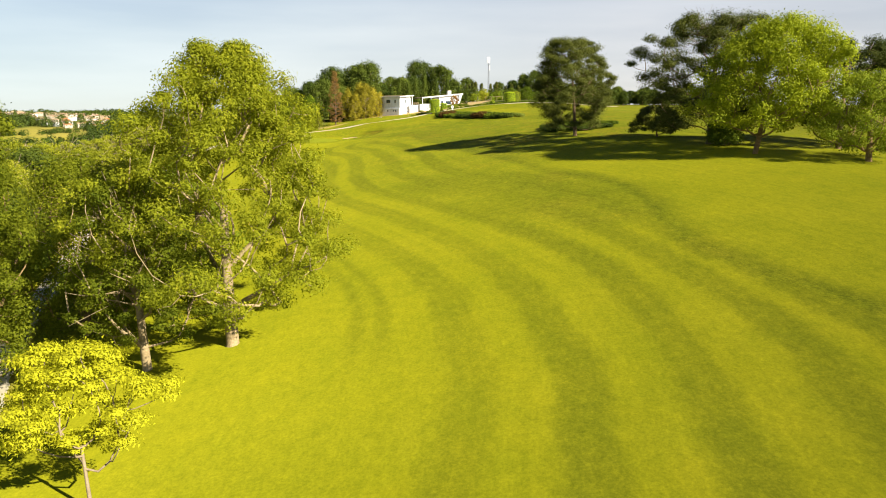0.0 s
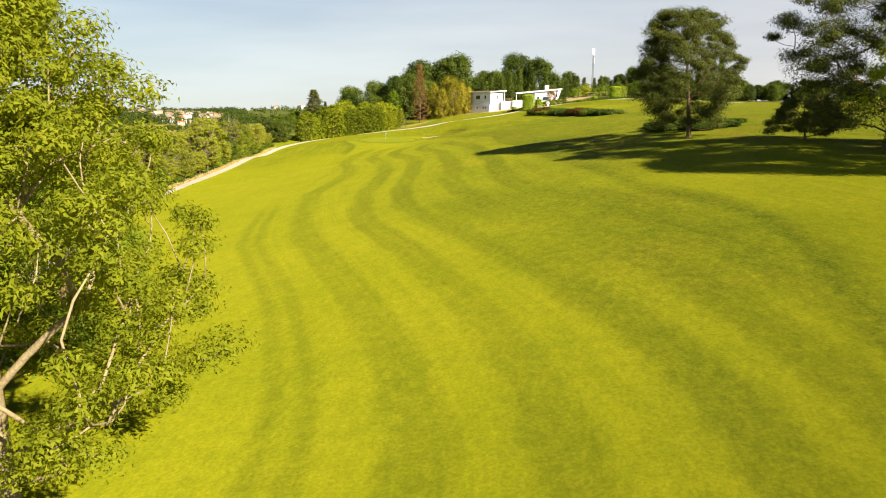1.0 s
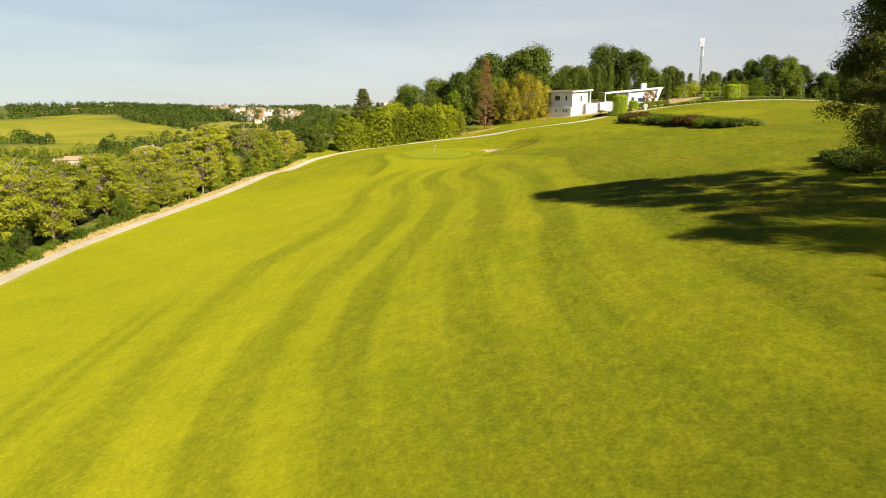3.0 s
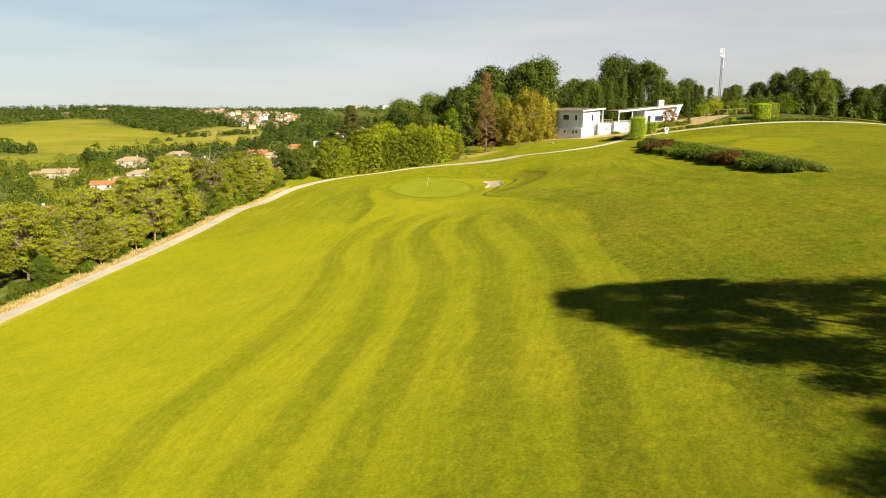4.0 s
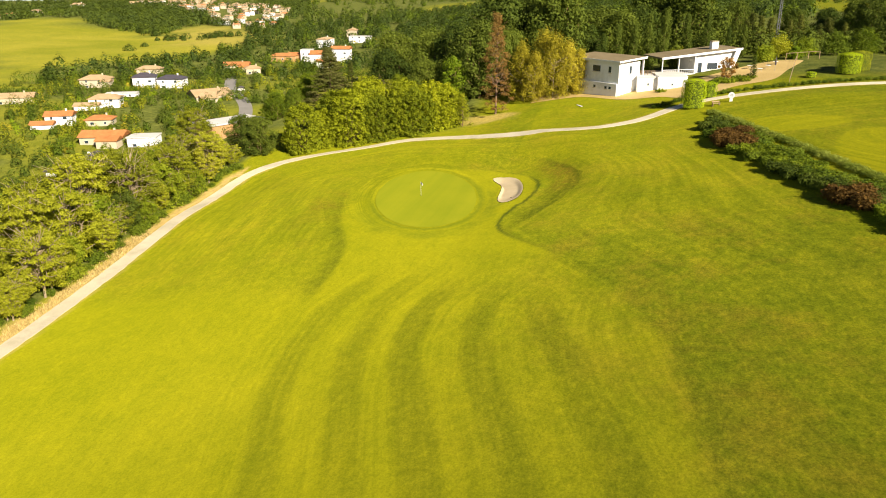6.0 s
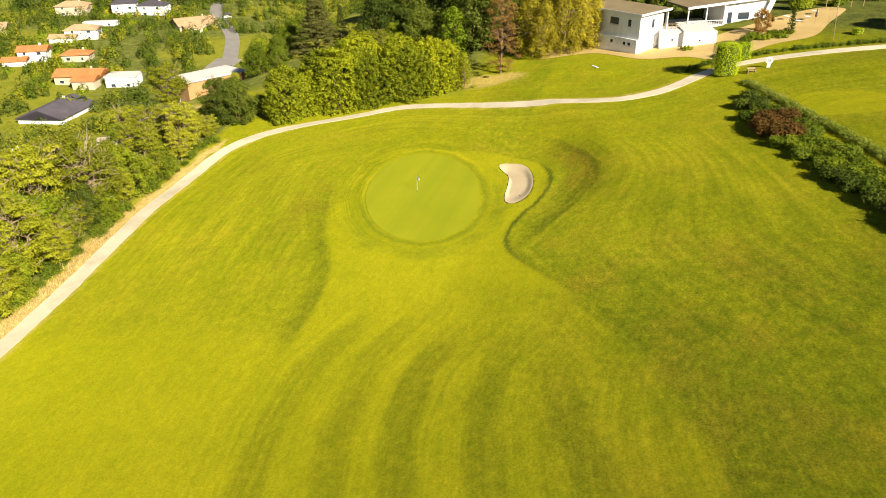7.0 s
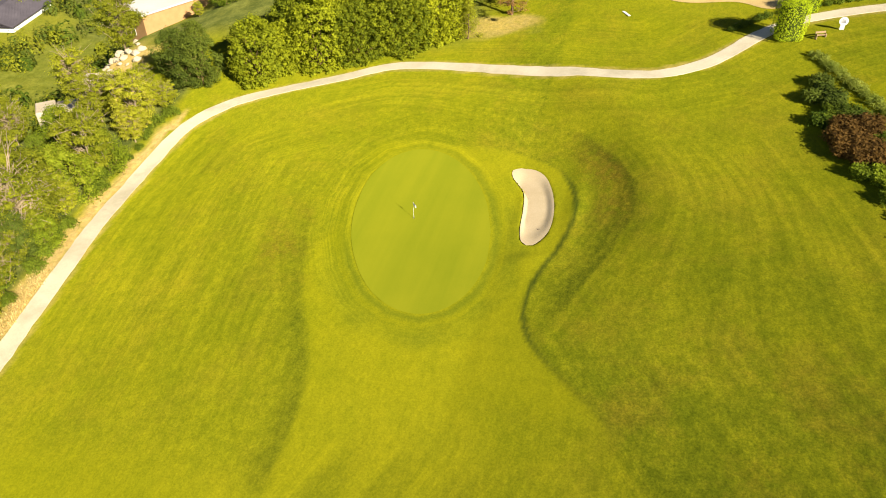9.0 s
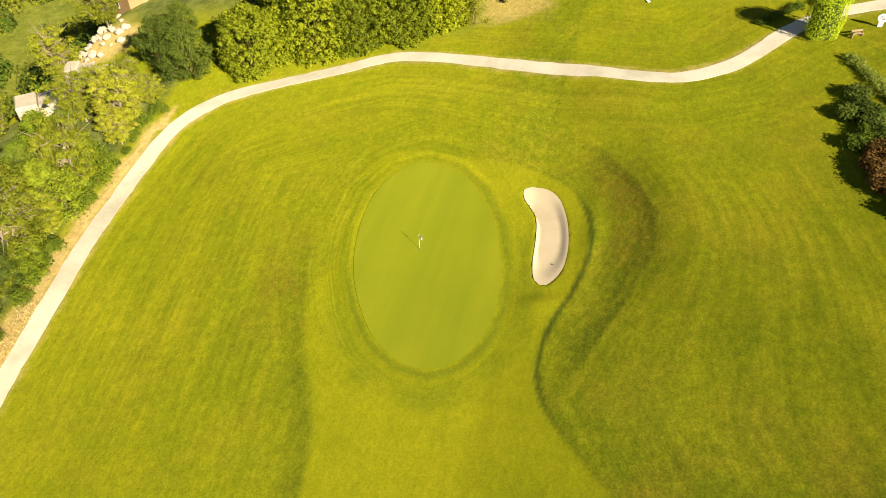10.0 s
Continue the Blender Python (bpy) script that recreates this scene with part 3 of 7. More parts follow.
def ribbon_points(pts, step):
    """A smooth line through the points, at even steps."""
    P = [Vector((*p, 0)) for p in pts]
    P = [P[0] * 2 - P[1]] + P + [P[-1] * 2 - P[-2]]
    out = []
    for i in range(1, len(P) - 2):
        a, b, c, d = P[i - 1:i + 3]
        k = max(2, int((c - b).length / step))
        for j in range(k):
            t = j / k
            out.append(0.5 * ((2 * b) + (c - a) * t + (2 * a - 5 * b + 4 * c - d) * t * t + (3 * b - a - 3 * c + d) * t ** 3))
    out.append(P[-2])
    return [(p.x, p.y) for p in out]


def ribbon(name, line, width, mat, lift=0.06, wobble=0.08, label="", category="", seed=3, across=4):
    """A path laid on the ground: top, and skirts down into the turf."""
    rng = np.random.default_rng(seed)
    V, Fc = [], []
    for i, (x, y) in enumerate(line):
        a, b = line[max(0, i - 1)], line[min(len(line) - 1, i + 1)]
        d = Vector((b[0] - a[0], b[1] - a[1], 0)).normalized()
        n = Vector((-d.y, d.x, 0))
        wl_, wr_ = width / 2 + rng.normal(0, wobble), width / 2 + rng.normal(0, wobble)
        for k in range(across + 1):
            o = -wr_ + (wl_ + wr_) * k / across
            q = (x + n.x * o, y + n.y * o)
            z = gz(*q) + lift
            if k == 0:
                V.append((q[0], q[1], z - 0.25))
            V.append((q[0], q[1], z))
            if k == across:
                V.append((q[0], q[1], z - 0.25))
    m = across + 3
    for i in range(len(line) - 1):
        for k in range(m - 1):
            a = i * m + k
            Fc.append((a, a + 1, a + m + 1, a + m))
    me = mesh_from(name, V, [f[::-1] for f in Fc], mat)
    ob = put(name, me)
    return tagged(ob, label, category, "", "structure")


def patch(name, outline, mat, lift=0.04, dip=0.0, rings=10, label="", category=""):
    """A smooth outline filled by rings that lie on the ground; dip: how far its middle sinks."""
    pts = ribbon_points(list(outline) + [outline[0]], 0.5)[:-1]
    cx, cy = sum(p[0] for p in pts) / len(pts), sum(p[1] for p in pts) / len(pts)
    V, Fc, n = [], [], len(pts)
    for r in range(rings):
        f = 1 - r / rings
        for x, y in pts:
            q = (cx + (x - cx) * f, cy + (y - cy) * f)
            e = min(1.0, (1 - f) * 2.5)
            V.append((q[0], q[1], gz(*q) + lift - dip * e * e * (3 - 2 * e)))
    V.append((cx, cy, gz(cx, cy) + lift - dip))
    for r in range(rings - 1):
        for k in range(n):
            a, b = r * n + k, r * n + (k + 1) % n
            Fc.append((a, b, b + n, a + n))
    for k in range(n):
        Fc.append(((rings - 1) * n + k, (rings - 1) * n + (k + 1) % n, len(V) - 1))
    area = sum(pts[i][0] * pts[(i + 1) % n][1] - pts[(i + 1) % n][0] * pts[i][1] for i in range(n))
    if area < 0:
        Fc = [f[::-1] for f in Fc]
    ob = put(name, mesh_from(name, V, Fc, mat, True))
    return tagged(ob, label, category, "", "structure")


# ---- the ground ----
PATH = [(-14, -150), (-15, -90), (-16, -40), (-17, -5), (-21, 22), (-37, 60), (-51, 99), (-62.6, 127.5), (-72, 156), (-75.8, 180), (-77.8, 200), (-79.6, 215), (-81.7, 228), (-84, 241), (-84.9, 251), (-83.9, 258.6), (-79.8, 264.3), (-72.4, 268.4), (-65.2, 272.0), (-57.6, 275.9), (-49, 275.8), (-39.3, 274.1), (-30.4, 272.0), (-20, 270.1), (-13.3, 273), (-7.2, 280.0), (-3.5, 283.5), (3, 286.6), (19, 290.5), (37, 293.5), (70, 297)]
GREEN = [(-34.5, 239.1), (-36.3, 244.8), (-39.2, 249.9), (-42.8, 253.2), (-46.5, 253.9), (-49.3, 251.8), (-50.8, 247.2), (-50.6, 241.4), (-49.2, 235.6), (-46.8, 230.7), (-44.0, 227.1), (-41.0, 225.2), (-38.3, 225.0), (-36.1, 226.4), (-34.5, 229.4), (-33.9, 233.8)]
BUNKER = [(-33.5, 252.2), (-31.8, 251.9), (-30.2, 250.2), (-28.9, 246.5), (-28.3, 242.5), (-28.5, 239.2), (-29.7, 237.1), (-30.9, 237.6), (-31.5, 240.0), (-31.8, 243.8), (-32.4, 247.2), (-34.1, 250.0), (-34.4, 251.6)]
# centre lines of the darker mowing stripes, from the low side of the fairway to the high side
STRIPES = (
    [(0.0, 20), (0.2, 30.6), (1.4, 37.3), (1.6, 41.2), (1.2, 47), (0, 55.5), (-3, 65), (-7, 74), (-11.5, 83), (-16.5, 93), (-20.5, 101), (-24.5, 112), (-28.5, 125), (-31.5, 137), (-31.8, 152), (-33.6, 165), (-36.5, 176), (-40.5, 187), (-42.3, 195), (-42.2, 202), (-38.5, 211)],
    [(6, 20), (6.6, 29), (7.7, 40), (6.7, 51), (4, 62), (-0.5, 74), (-5, 84), (-10, 94), (-14.5, 104), (-17.5, 113), (-20, 124), (-21.4, 136), (-23, 150), (-26, 163), (-28.5, 173), (-33, 184), (-36.3, 194), (-36.6, 203), (-33.9, 212)],
    [(12.5, 20), (13.3, 29), (14.2, 39), (13.5, 51), (11.5, 61), (7, 72), (2, 82), (-2.7, 92), (-7.5, 101), (-11, 109), (-13.5, 118), (-15.5, 130), (-17, 145), (-19.3, 160), (-22.5, 172), (-27, 183), (-30.5, 192.5), (-31.8, 201), (-30, 209)],
    [(19.8, 20), (20.3, 31), (20.8, 39), (20, 47), (17.5, 58), (14.5, 69), (10.5, 79), (6.5, 87), (2.5, 95), (-2, 104), (-5.4, 114), (-8, 124), (-9.7, 138), (-11.5, 150), (-14, 160), (-15.6, 170), (-19.5, 181), (-23.3, 190), (-25.2, 198), (-25, 207)],
    [(26, 20), (26, 40), (22, 57), (18.6, 72), (15.5, 82), (11.5, 92), (7, 99.5), (3.5, 107), (0.5, 115), (-1.5, 126), (-3.5, 140), (-6.5, 155), (-8.5, 166), (-11.4, 178), (-14.5, 187), (-18, 195), (-19.8, 203)])
BED = [(-1.8, 271.5), (-2.5, 265), (-2.4, 258.5), (-0.4, 250.5), (2.9, 242), (7.0, 230), (10.7, 218.5), (14.0, 209.5), (17.5, 206), (19.8, 206), (19.5, 213), (15.5, 227), (10.3, 243), (6.2, 255), (2.2, 266), (-0.5, 273.5)]


def inside(px, py, poly):
    """Even-odd test for arrays of points."""
    c = np.zeros(px.shape, bool)
    for (x0, y0), (x1, y1) in zip(poly, poly[1:] + poly[:1]):
        hit_ = ((y0 > py) != (y1 > py)) & (px < (x1 - x0) * (py - y0) / (y1 - y0 + 1e-12) + x0)
        c ^= hit_
    return c


def line_distance(px, py, line):
    d = np.full(px.shape, 1e9)
    for (x0, y0), (x1, y1) in zip(line, line[1:]):
        ux, uy = x1 - x0, y1 - y0
        t = np.clip(((px - x0) * ux + (py - y0) * uy) / (ux * ux + uy * uy), 0, 1)
        d = np.minimum(d, np.hypot(px - x0 - t * ux, py - y0 - t * uy))
    return d


def value_noise(x, y, scale, seed=0):
    return np.sin(x / scale + 1.7 * np.sin(y / scale * 0.8 + seed) + seed) * np.sin(y / scale * 1.1 + 1.3 * np.sin(x / scale * 0.7 + 2 * seed))


def field_mask(X, Y):
    """1 on the open farm fields of the far hills."""
    r, left = np.hypot(X + 9, Y - 128), np.degrees(np.arctan2(-(X + 9), Y - 128))
    top = np.interp(left, [27.5, 29.1, 30, 31, 32.3, 33.5, 34.7, 35.9, 37, 39.1, 40.8, 42.2, 44.5, 46.5, 52], [700, 732, 809, 867, 908, 890, 850, 815, 850, 907, 957, 1030, 1010, 940, 860])
    low = np.interp(left, [27.5, 29, 32, 34.1, 36.1, 38.8, 41.4, 43.3, 45, 46.9, 52], [715, 712, 616, 594, 582, 580, 575, 554, 561, 649, 660])
    f = sstep(-8, 8, r - low - 8 * value_noise(X, Y, 45, 1)) * sstep(8, -8, r - top - 6 * value_noise(X, Y, 60, 2)) * sstep(27.5, 28.5, left)
    f = np.maximum(f, sstep(470, 485, r) * sstep(570, 555, r) * sstep(43.5, 44.5, left))
    f = np.maximum(f, sstep(1480, 1500, r) * sstep(1900, 1880, r) * sstep(20, 21, left) * sstep(26, 25, left))
    f = np.maximum(f, sstep(900, 920, r) * sstep(1250, 1200, r) * sstep(12.5, 13.5, left) * sstep(17.5, 16.5, left))
    f = np.maximum(f, sstep(0.5, 0.6, value_noise(X, Y, 300, 5)) * sstep(2000, 2100, r))
    return f


def fld_lobe(X, Y):
    """1 on the paler stubble of the second field."""
    left = np.degrees(np.arctan2(-(X + 9), Y - 128))
    r = np.hypot(X + 9, Y - 128)
    return sstep(35.2, 34.4, left) * sstep(27, 28, left) * sstep(660, 690, r) * sstep(930, 910, r)


def build_ground():
    def axis(fine0, fine1, step, far0, far1):
        mid = np.arange(fine0, fine1 + step / 2, step)
        lo, hi, s = [], [], step
        v = fine0
        while v > far0:
            s *= 1.09
            v -= s
            lo.append(v)
        v, s = fine1, step
        while v < far1:
            s *= 1.09
            v += s
            hi.append(v)
        return np.concatenate([lo[::-1], mid, hi])
    xs, ys = axis(-90, 45, 0.7, -4600, 4600), axis(22, 300, 0.8, -1500, 4800)
    # a closer mesh round the green, where the cut edges show
    xs = np.concatenate([xs[xs < -60], np.arange(-60, 0, 0.35), xs[xs > 0]])
    ys = np.concatenate([ys[ys < 205], np.arange(205.2, 264, 0.4), ys[ys > 264]])
    X, Y = np.meshgrid(xs, ys)
    Z = ground_z(X, Y)
    rimline = ribbon_points(BUNKER + BUNKER[:1], 0.5)
    D = 0.8 * inside(X, Y, rimline) * sstep(0.12, 0.45, line_distance(X, Y, rimline))
    Z = Z - D + 0.35 * np.exp(-((X + 29.5) / 2.5) ** 2 - ((Y - 234.6) / 1.1) ** 2) + 0.25 * np.exp(-((X + 26.2) / 1.0) ** 2 - ((Y - 244) / 7) ** 2)
    nx, ny = len(xs), len(ys)
    i = np.arange(nx * ny).reshape(ny, nx)
    f = np.stack([i[:-1, :-1], i[:-1, 1:], i[1:, 1:], i[1:, :-1]], -1).reshape(-1, 4)
    me = quad_mesh("ground", np.stack([X, Y, Z], -1).reshape(-1, 3), f, M_GRASS)
    me.polygons.foreach_set("use_smooth", [True] * len(me.polygons))
    mid_x = [np.interp(Y, [p[1] for p in ln], [p[0] for p in ln]) for ln in STRIPES]
    L, R = mid_x[0], mid_x[4]
    s = (X - L) / (R - L) * 4
    mow = np.zeros(X.shape)
    for k, (ln, mx) in enumerate(zip(STRIPES, mid_x)):
        slant = np.interp(Y, [(p[1] + q[1]) / 2 for p, q in zip(ln, ln[1:])], [(q[0] - p[0]) / (q[1] - p[1]) for p, q in zip(ln, ln[1:])])
        off = (X - mx) / np.hypot(1, slant) + 0.22 * value_noise(X, Y, 2.1, k) + 0.2 * value_noise(X, Y, 5.5, 3 + k)
        band = sstep(1.9, 1.0, np.abs(off)) * sstep(ln[-1][1] + 2, ln[-1][1] - 6, Y) * sstep(15, 25, Y)
        mow = np.maximum(mow, band * (0.64 + 0.18 * value_noise(X, Y, 14, 1 + k)) * (0.62, 0.72, 0.8, 0.85, 0.85)[k])
    # fainter wheel marks on the low side, and the rougher, shaggier ground on the high side
    low = np.interp(Y, [45, 55, 60.6, 69, 79, 90, 100, 111, 122, 135], [-5, -5.6, -7.2, -10.5, -15, -21, -26.3, -30, -33, -37])
    mow = np.maximum(mow, 0.4 * sstep(0.9, 0.3, np.abs(np.abs(X - low) - 0.9)) * sstep(40, 52, Y) * sstep(135, 118, Y))
    mow = np.maximum(mow, 0.48 * sstep(1.2, 3.0, s + 0.4 * value_noise(X, Y, 6, 7)) * sstep(5.2, 4.4, s) * sstep(118, 98, Y) * sstep(66, 80, Y))
    # the apron's edges: a step's shade put into the turf colour, east and west of the green
    apron = [(-39.5, 257.4), (-33.5, 255.2), (-29.2, 252.4), (-26.7, 247.4), (-26.1, 242.0), (-27.1, 236.3), (-28.5, 232.0), (-28.9, 227.6), (-28.2, 224.4), (-26.5, 221.6), (-22.5, 217.2), (-19.7, 214.1)]
    A_Y, A_X = [p[1] for p in apron[::-1]], [p[0] for p in apron[::-1]]
    rim = np.interp(Y, [20, 43, 50, 60, 67, 75, 84, 93, 99, 108, 130, 150, 160, 166, 173, 179, 186, 193, 203, 216], [34, 26.8, 23.3, 20.4, 20.6, 21, 20.3, 16.8, 13.6, 11.5, 5, -0.5, -1.6, -3.9, -5.6, -6.6, -7.5, -8.4, -13, -21.6])
    fair = sstep(0.9, -0.9, X - rim) * np.maximum(0.5 + 0.5 * sstep(4.3, 1.0, s), 0.95 * sstep(74, 66, Y)) * sstep(217.5, 216.5, Y)
    west = [(-53.5, 261), (-55.8, 256), (-55.4, 248), (-55.3, 241), (-54.2, 235.5), (-52.3, 230), (-50.2, 224.4), (-47.6, 220), (-45.8, 216), (-45.2, 212), (-45, 209)]
    outer = np.interp(Y, [p[1] for p in west[::-1]], [p[0] for p in west[::-1]]) - X
    fair = np.maximum(fair, sstep(0.6, -0.6, X - np.interp(Y, A_Y, A_X)) * sstep(210.0, 217, Y) * sstep(258, 254, Y) * sstep(0.5, -0.3 - 4.5 * sstep(228, 238, Y), outer))
    fair = fair * (1 - 0.4 * sstep(-0.3, 0.5, outer) * sstep(203, 209, Y) * sstep(240, 230, Y))
    fair = np.maximum(fair, 0.92 * sstep(-0.5, 2.5, X - rim) * sstep(135, 100, Y))
    fair = np.maximum(fair, 0.55 * sstep(-30, -46, X))
    fair = np.maximum(fair, sstep(1.12, 0.92, np.hypot((X - 10) / 9.5, (Y - 263) / 5.0)))
    fair = np.maximum(fair, sstep(1.1, 0.93, np.hypot((X - 21) / 7, (Y - 244) / 13)))
    fair = np.maximum(fair, 0.7 * sstep(1.25, 0.75, np.hypot((X + 19.5) / 4.5, (Y - 286) / 5)))
    a_y, a_x = [224, 226, 230.9, 235.4, 241.0, 244.2, 248.1, 252.8, 258.3, 261], [-26.5, -25.5, -24.1, -22.1, -20.4, -19.8, -20.3, -22.4, -26.6, -34]
    fair = np.maximum(fair, 0.5 * sstep(0.6, 2.2, X - np.interp(Y, a_y, a_x)) * sstep(222, 238, Y) * sstep(20, 4, X))
    fair = np.maximum(fair, 0.32 * sstep(216, 226, Y) * sstep(262, 256, Y) * sstep(10, 0, X))
    # the neighbouring hole above the bed: two mown tees in longer grass
    upper = sstep(0.5, 2.0, X - np.interp(Y, [204, 213, 228, 243, 255, 267, 274], [21.6, 20.4, 16.2, 11.2, 7.0, 2.8, -0.3])) * sstep(200, 206, Y) * sstep(284, 278, Y)
    tees = np.maximum(sstep(1.08, 0.95, np.hypot((X - 10) / 9.5, (Y - 263) / 5.0)), sstep(1.06, 0.95, np.hypot((X - 21) / 7, (Y - 244) / 13)))
    fair = fair * (1 - upper) + upper * np.maximum(0.25, tees)
    gd = np.where(inside(X, Y, GREEN), 0.0, line_distance(X, Y, GREEN + GREEN[:1]))
    ring = np.arctan2(Y - 239, X + 42)
    south = sstep(-0.2, 0.5, np.cos(ring + 0.9))
    collar = (0.6 - 0.44 * sstep(0.1, 0.9, np.cos(ring - 2.75))) * sstep(0.05, 0.5, gd) * sstep(1.6, 0.8, gd) + 0.42 * south * sstep(1.5, 2.0, gd) * sstep(4.6, 3.2, gd + 0.6 * value_noise(X, Y, 2.2, 2)) * (0.8 + 0.4 * value_noise(X, Y, 1.6, 5)) * sstep(-26.5, -28.5, X)
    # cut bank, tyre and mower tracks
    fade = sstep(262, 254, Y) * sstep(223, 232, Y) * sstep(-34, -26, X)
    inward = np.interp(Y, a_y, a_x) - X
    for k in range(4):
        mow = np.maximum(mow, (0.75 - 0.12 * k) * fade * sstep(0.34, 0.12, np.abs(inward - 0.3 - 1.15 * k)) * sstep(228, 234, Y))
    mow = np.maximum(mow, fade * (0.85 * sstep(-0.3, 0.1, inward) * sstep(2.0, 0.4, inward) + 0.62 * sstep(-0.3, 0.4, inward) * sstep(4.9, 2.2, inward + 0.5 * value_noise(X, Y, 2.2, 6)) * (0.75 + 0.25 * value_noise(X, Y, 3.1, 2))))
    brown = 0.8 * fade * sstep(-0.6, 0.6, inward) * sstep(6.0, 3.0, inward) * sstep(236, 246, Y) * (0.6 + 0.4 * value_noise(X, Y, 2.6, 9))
    # thin dark line along the apron's lip: its shade painted on the turf
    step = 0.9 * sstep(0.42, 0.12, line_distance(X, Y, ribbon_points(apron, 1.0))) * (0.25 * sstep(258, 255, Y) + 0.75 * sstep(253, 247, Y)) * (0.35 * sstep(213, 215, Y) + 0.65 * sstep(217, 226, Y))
    mow = np.maximum(mow, (0.56 * sstep(-0.6, 0.5, outer) * sstep(2.8, 0.6, outer) + 0.2 * sstep(6, 1, outer) * (outer > 0)) * sstep(203, 208, Y) * sstep(244, 230, Y) * (1 + 0.15 * sstep(224, 216, Y)) * (0.8 + 0.3 * value_noise(X, Y, 2.0, 4)))
    brown = np.maximum(brown, 0.7 * sstep(4.5, 1.5, np.abs(outer - 2.5)) * sstep(224, 230, Y) * sstep(244, 236, Y) * (0.5 + 0.5 * value_noise(X, Y, 1.9, 7)))
    track = [(20.6, 56), (20.2, 61.5), (20.4, 66.4), (21.2, 73), (21.4, 78), (20.9, 85), (19.2, 93)]
    mow = np.maximum(mow, 0.7 * sstep(0.9, 0.3, line_distance(X, Y, track)))
    mow = np.maximum(mow, 0.85 * sstep(-0.2, 0.5, X - rim) * sstep(np.interp(Y, [60, 110, 140, 165, 190, 212], [4, 5, 14, 22, 14, 7]), 1, X - rim) * sstep(20, 35, Y) * (0.35 * sstep(219, 208, Y) + 0.65 * sstep(205, 165, Y)) * (0.65 + 0.35 * value_noise(X, Y, 7, 5)))
    pd = line_distance(X, Y, PATH)
    edge = np.interp(Y, EDGE_Y, EDGE_X) - X
    beyond = edge > -2.0
    out = ((edge > -1) & (Y < 268)) | ((Y > 262) & (X < -62) & (pd > 1) & (Y > 277))
    dry = 0.95 * sstep(4.2, 2.6, pd + 0.7 * value_noise(X, Y, 2.3, 4)) * out * (Y > 100)
    dry = np.maximum(dry, 0.5 * sstep(1.7, 1.2, pd))
    dry = np.maximum(dry, 0.6 * sstep(1.0, 0.5, np.hypot((X + 44) / 8.5, (Y - 288.5) / 5.0) + 0.2 * value_noise(X, Y, 1.7, 1)))
    dry = np.maximum(dry, 0.28 * fld_lobe(X, Y))
    dry = np.maximum(dry, 0.9 * sstep(1.1, 0.6, np.hypot((X + 114) / 11, (Y - 281) / 8) + 0.2 * value_noise(X, Y, 2.1, 6)))
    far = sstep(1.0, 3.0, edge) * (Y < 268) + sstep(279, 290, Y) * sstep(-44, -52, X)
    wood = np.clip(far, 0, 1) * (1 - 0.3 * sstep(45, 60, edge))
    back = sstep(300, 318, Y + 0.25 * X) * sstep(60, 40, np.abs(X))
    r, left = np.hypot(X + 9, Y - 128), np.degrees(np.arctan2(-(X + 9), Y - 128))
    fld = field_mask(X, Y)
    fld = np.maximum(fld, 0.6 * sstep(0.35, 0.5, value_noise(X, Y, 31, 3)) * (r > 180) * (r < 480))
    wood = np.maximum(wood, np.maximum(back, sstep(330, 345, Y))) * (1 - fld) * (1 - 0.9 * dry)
    outside = (Y < 0) | (X > 120)
    wood, fld = np.where(outside, 0, wood) * sstep(-10, 70, Y), np.where(outside, 0, fld)
    wg = sstep(206, 222, Y)
    arc_x = np.interp(Y, [150, 166, 186, 203, 216] + a_y, [-0.5, -3.9, -7.5, -13, -21.6] + a_x)
    bed_x = np.interp(Y, [150, 180, 206, 218.5, 230, 242, 250.5, 258.5, 272], [34, 27, 17.5, 10.7, 7.0, 2.9, -0.4, -2.4, -1.8])
    east = (X > -31) & (Y < 260)
    run = np.where(east, 17 * (X - arc_x) / (bed_x - arc_x), 40 + pd)
    run_amount = 0.30 * sstep(-40, -48, X) * wg * sstep(7, 12, gd) * sstep(262, 254, Y) + 0.30 * sstep(258, 264, Y) * sstep(292, 284, Y) * sstep(-70, -62, X)
    run_amount = np.where(east, 0.30 * sstep(258, 252, Y) * sstep(185, 210, Y) * sstep(-1.0, 1.0, X - np.interp(Y, A_Y, A_X)) * sstep(30, 22, X), run_amount)
    ring_amount = sstep(205, 218, Y) * sstep(-26, -29, X) * (0.26 * sstep(12, 6, gd) * sstep(-0.4, 0.6, np.cos(ring - 2.9)) + 0.14 * sstep(5, 3, gd))
    lane_amount = np.interp(Y, [60, 120, 180], [0.10, 0.14, 0.20]) * (1 - wg) * (1 - 0.65 * sstep(-2, -8, X - L))
    for key, val in (("lane", X - L), ("ring", gd), ("run", run), ("away", Y + 0.3 * X), ("lane_amount", lane_amount), ("ring_amount", ring_amount), ("run_amount", run_amount)):
        a = me.attributes.new(key, "FLOAT", "POINT")
        a.data.foreach_set("value", val.astype(np.float32).ravel())
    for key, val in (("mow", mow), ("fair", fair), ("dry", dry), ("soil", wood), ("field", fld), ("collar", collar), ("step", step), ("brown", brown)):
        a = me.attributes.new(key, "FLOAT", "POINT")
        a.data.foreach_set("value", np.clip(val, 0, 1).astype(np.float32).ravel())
    return tagged(put("ground", me), "mown golf turf on a hillside, wooded valley and fields beyond", "ground", "", "structure")


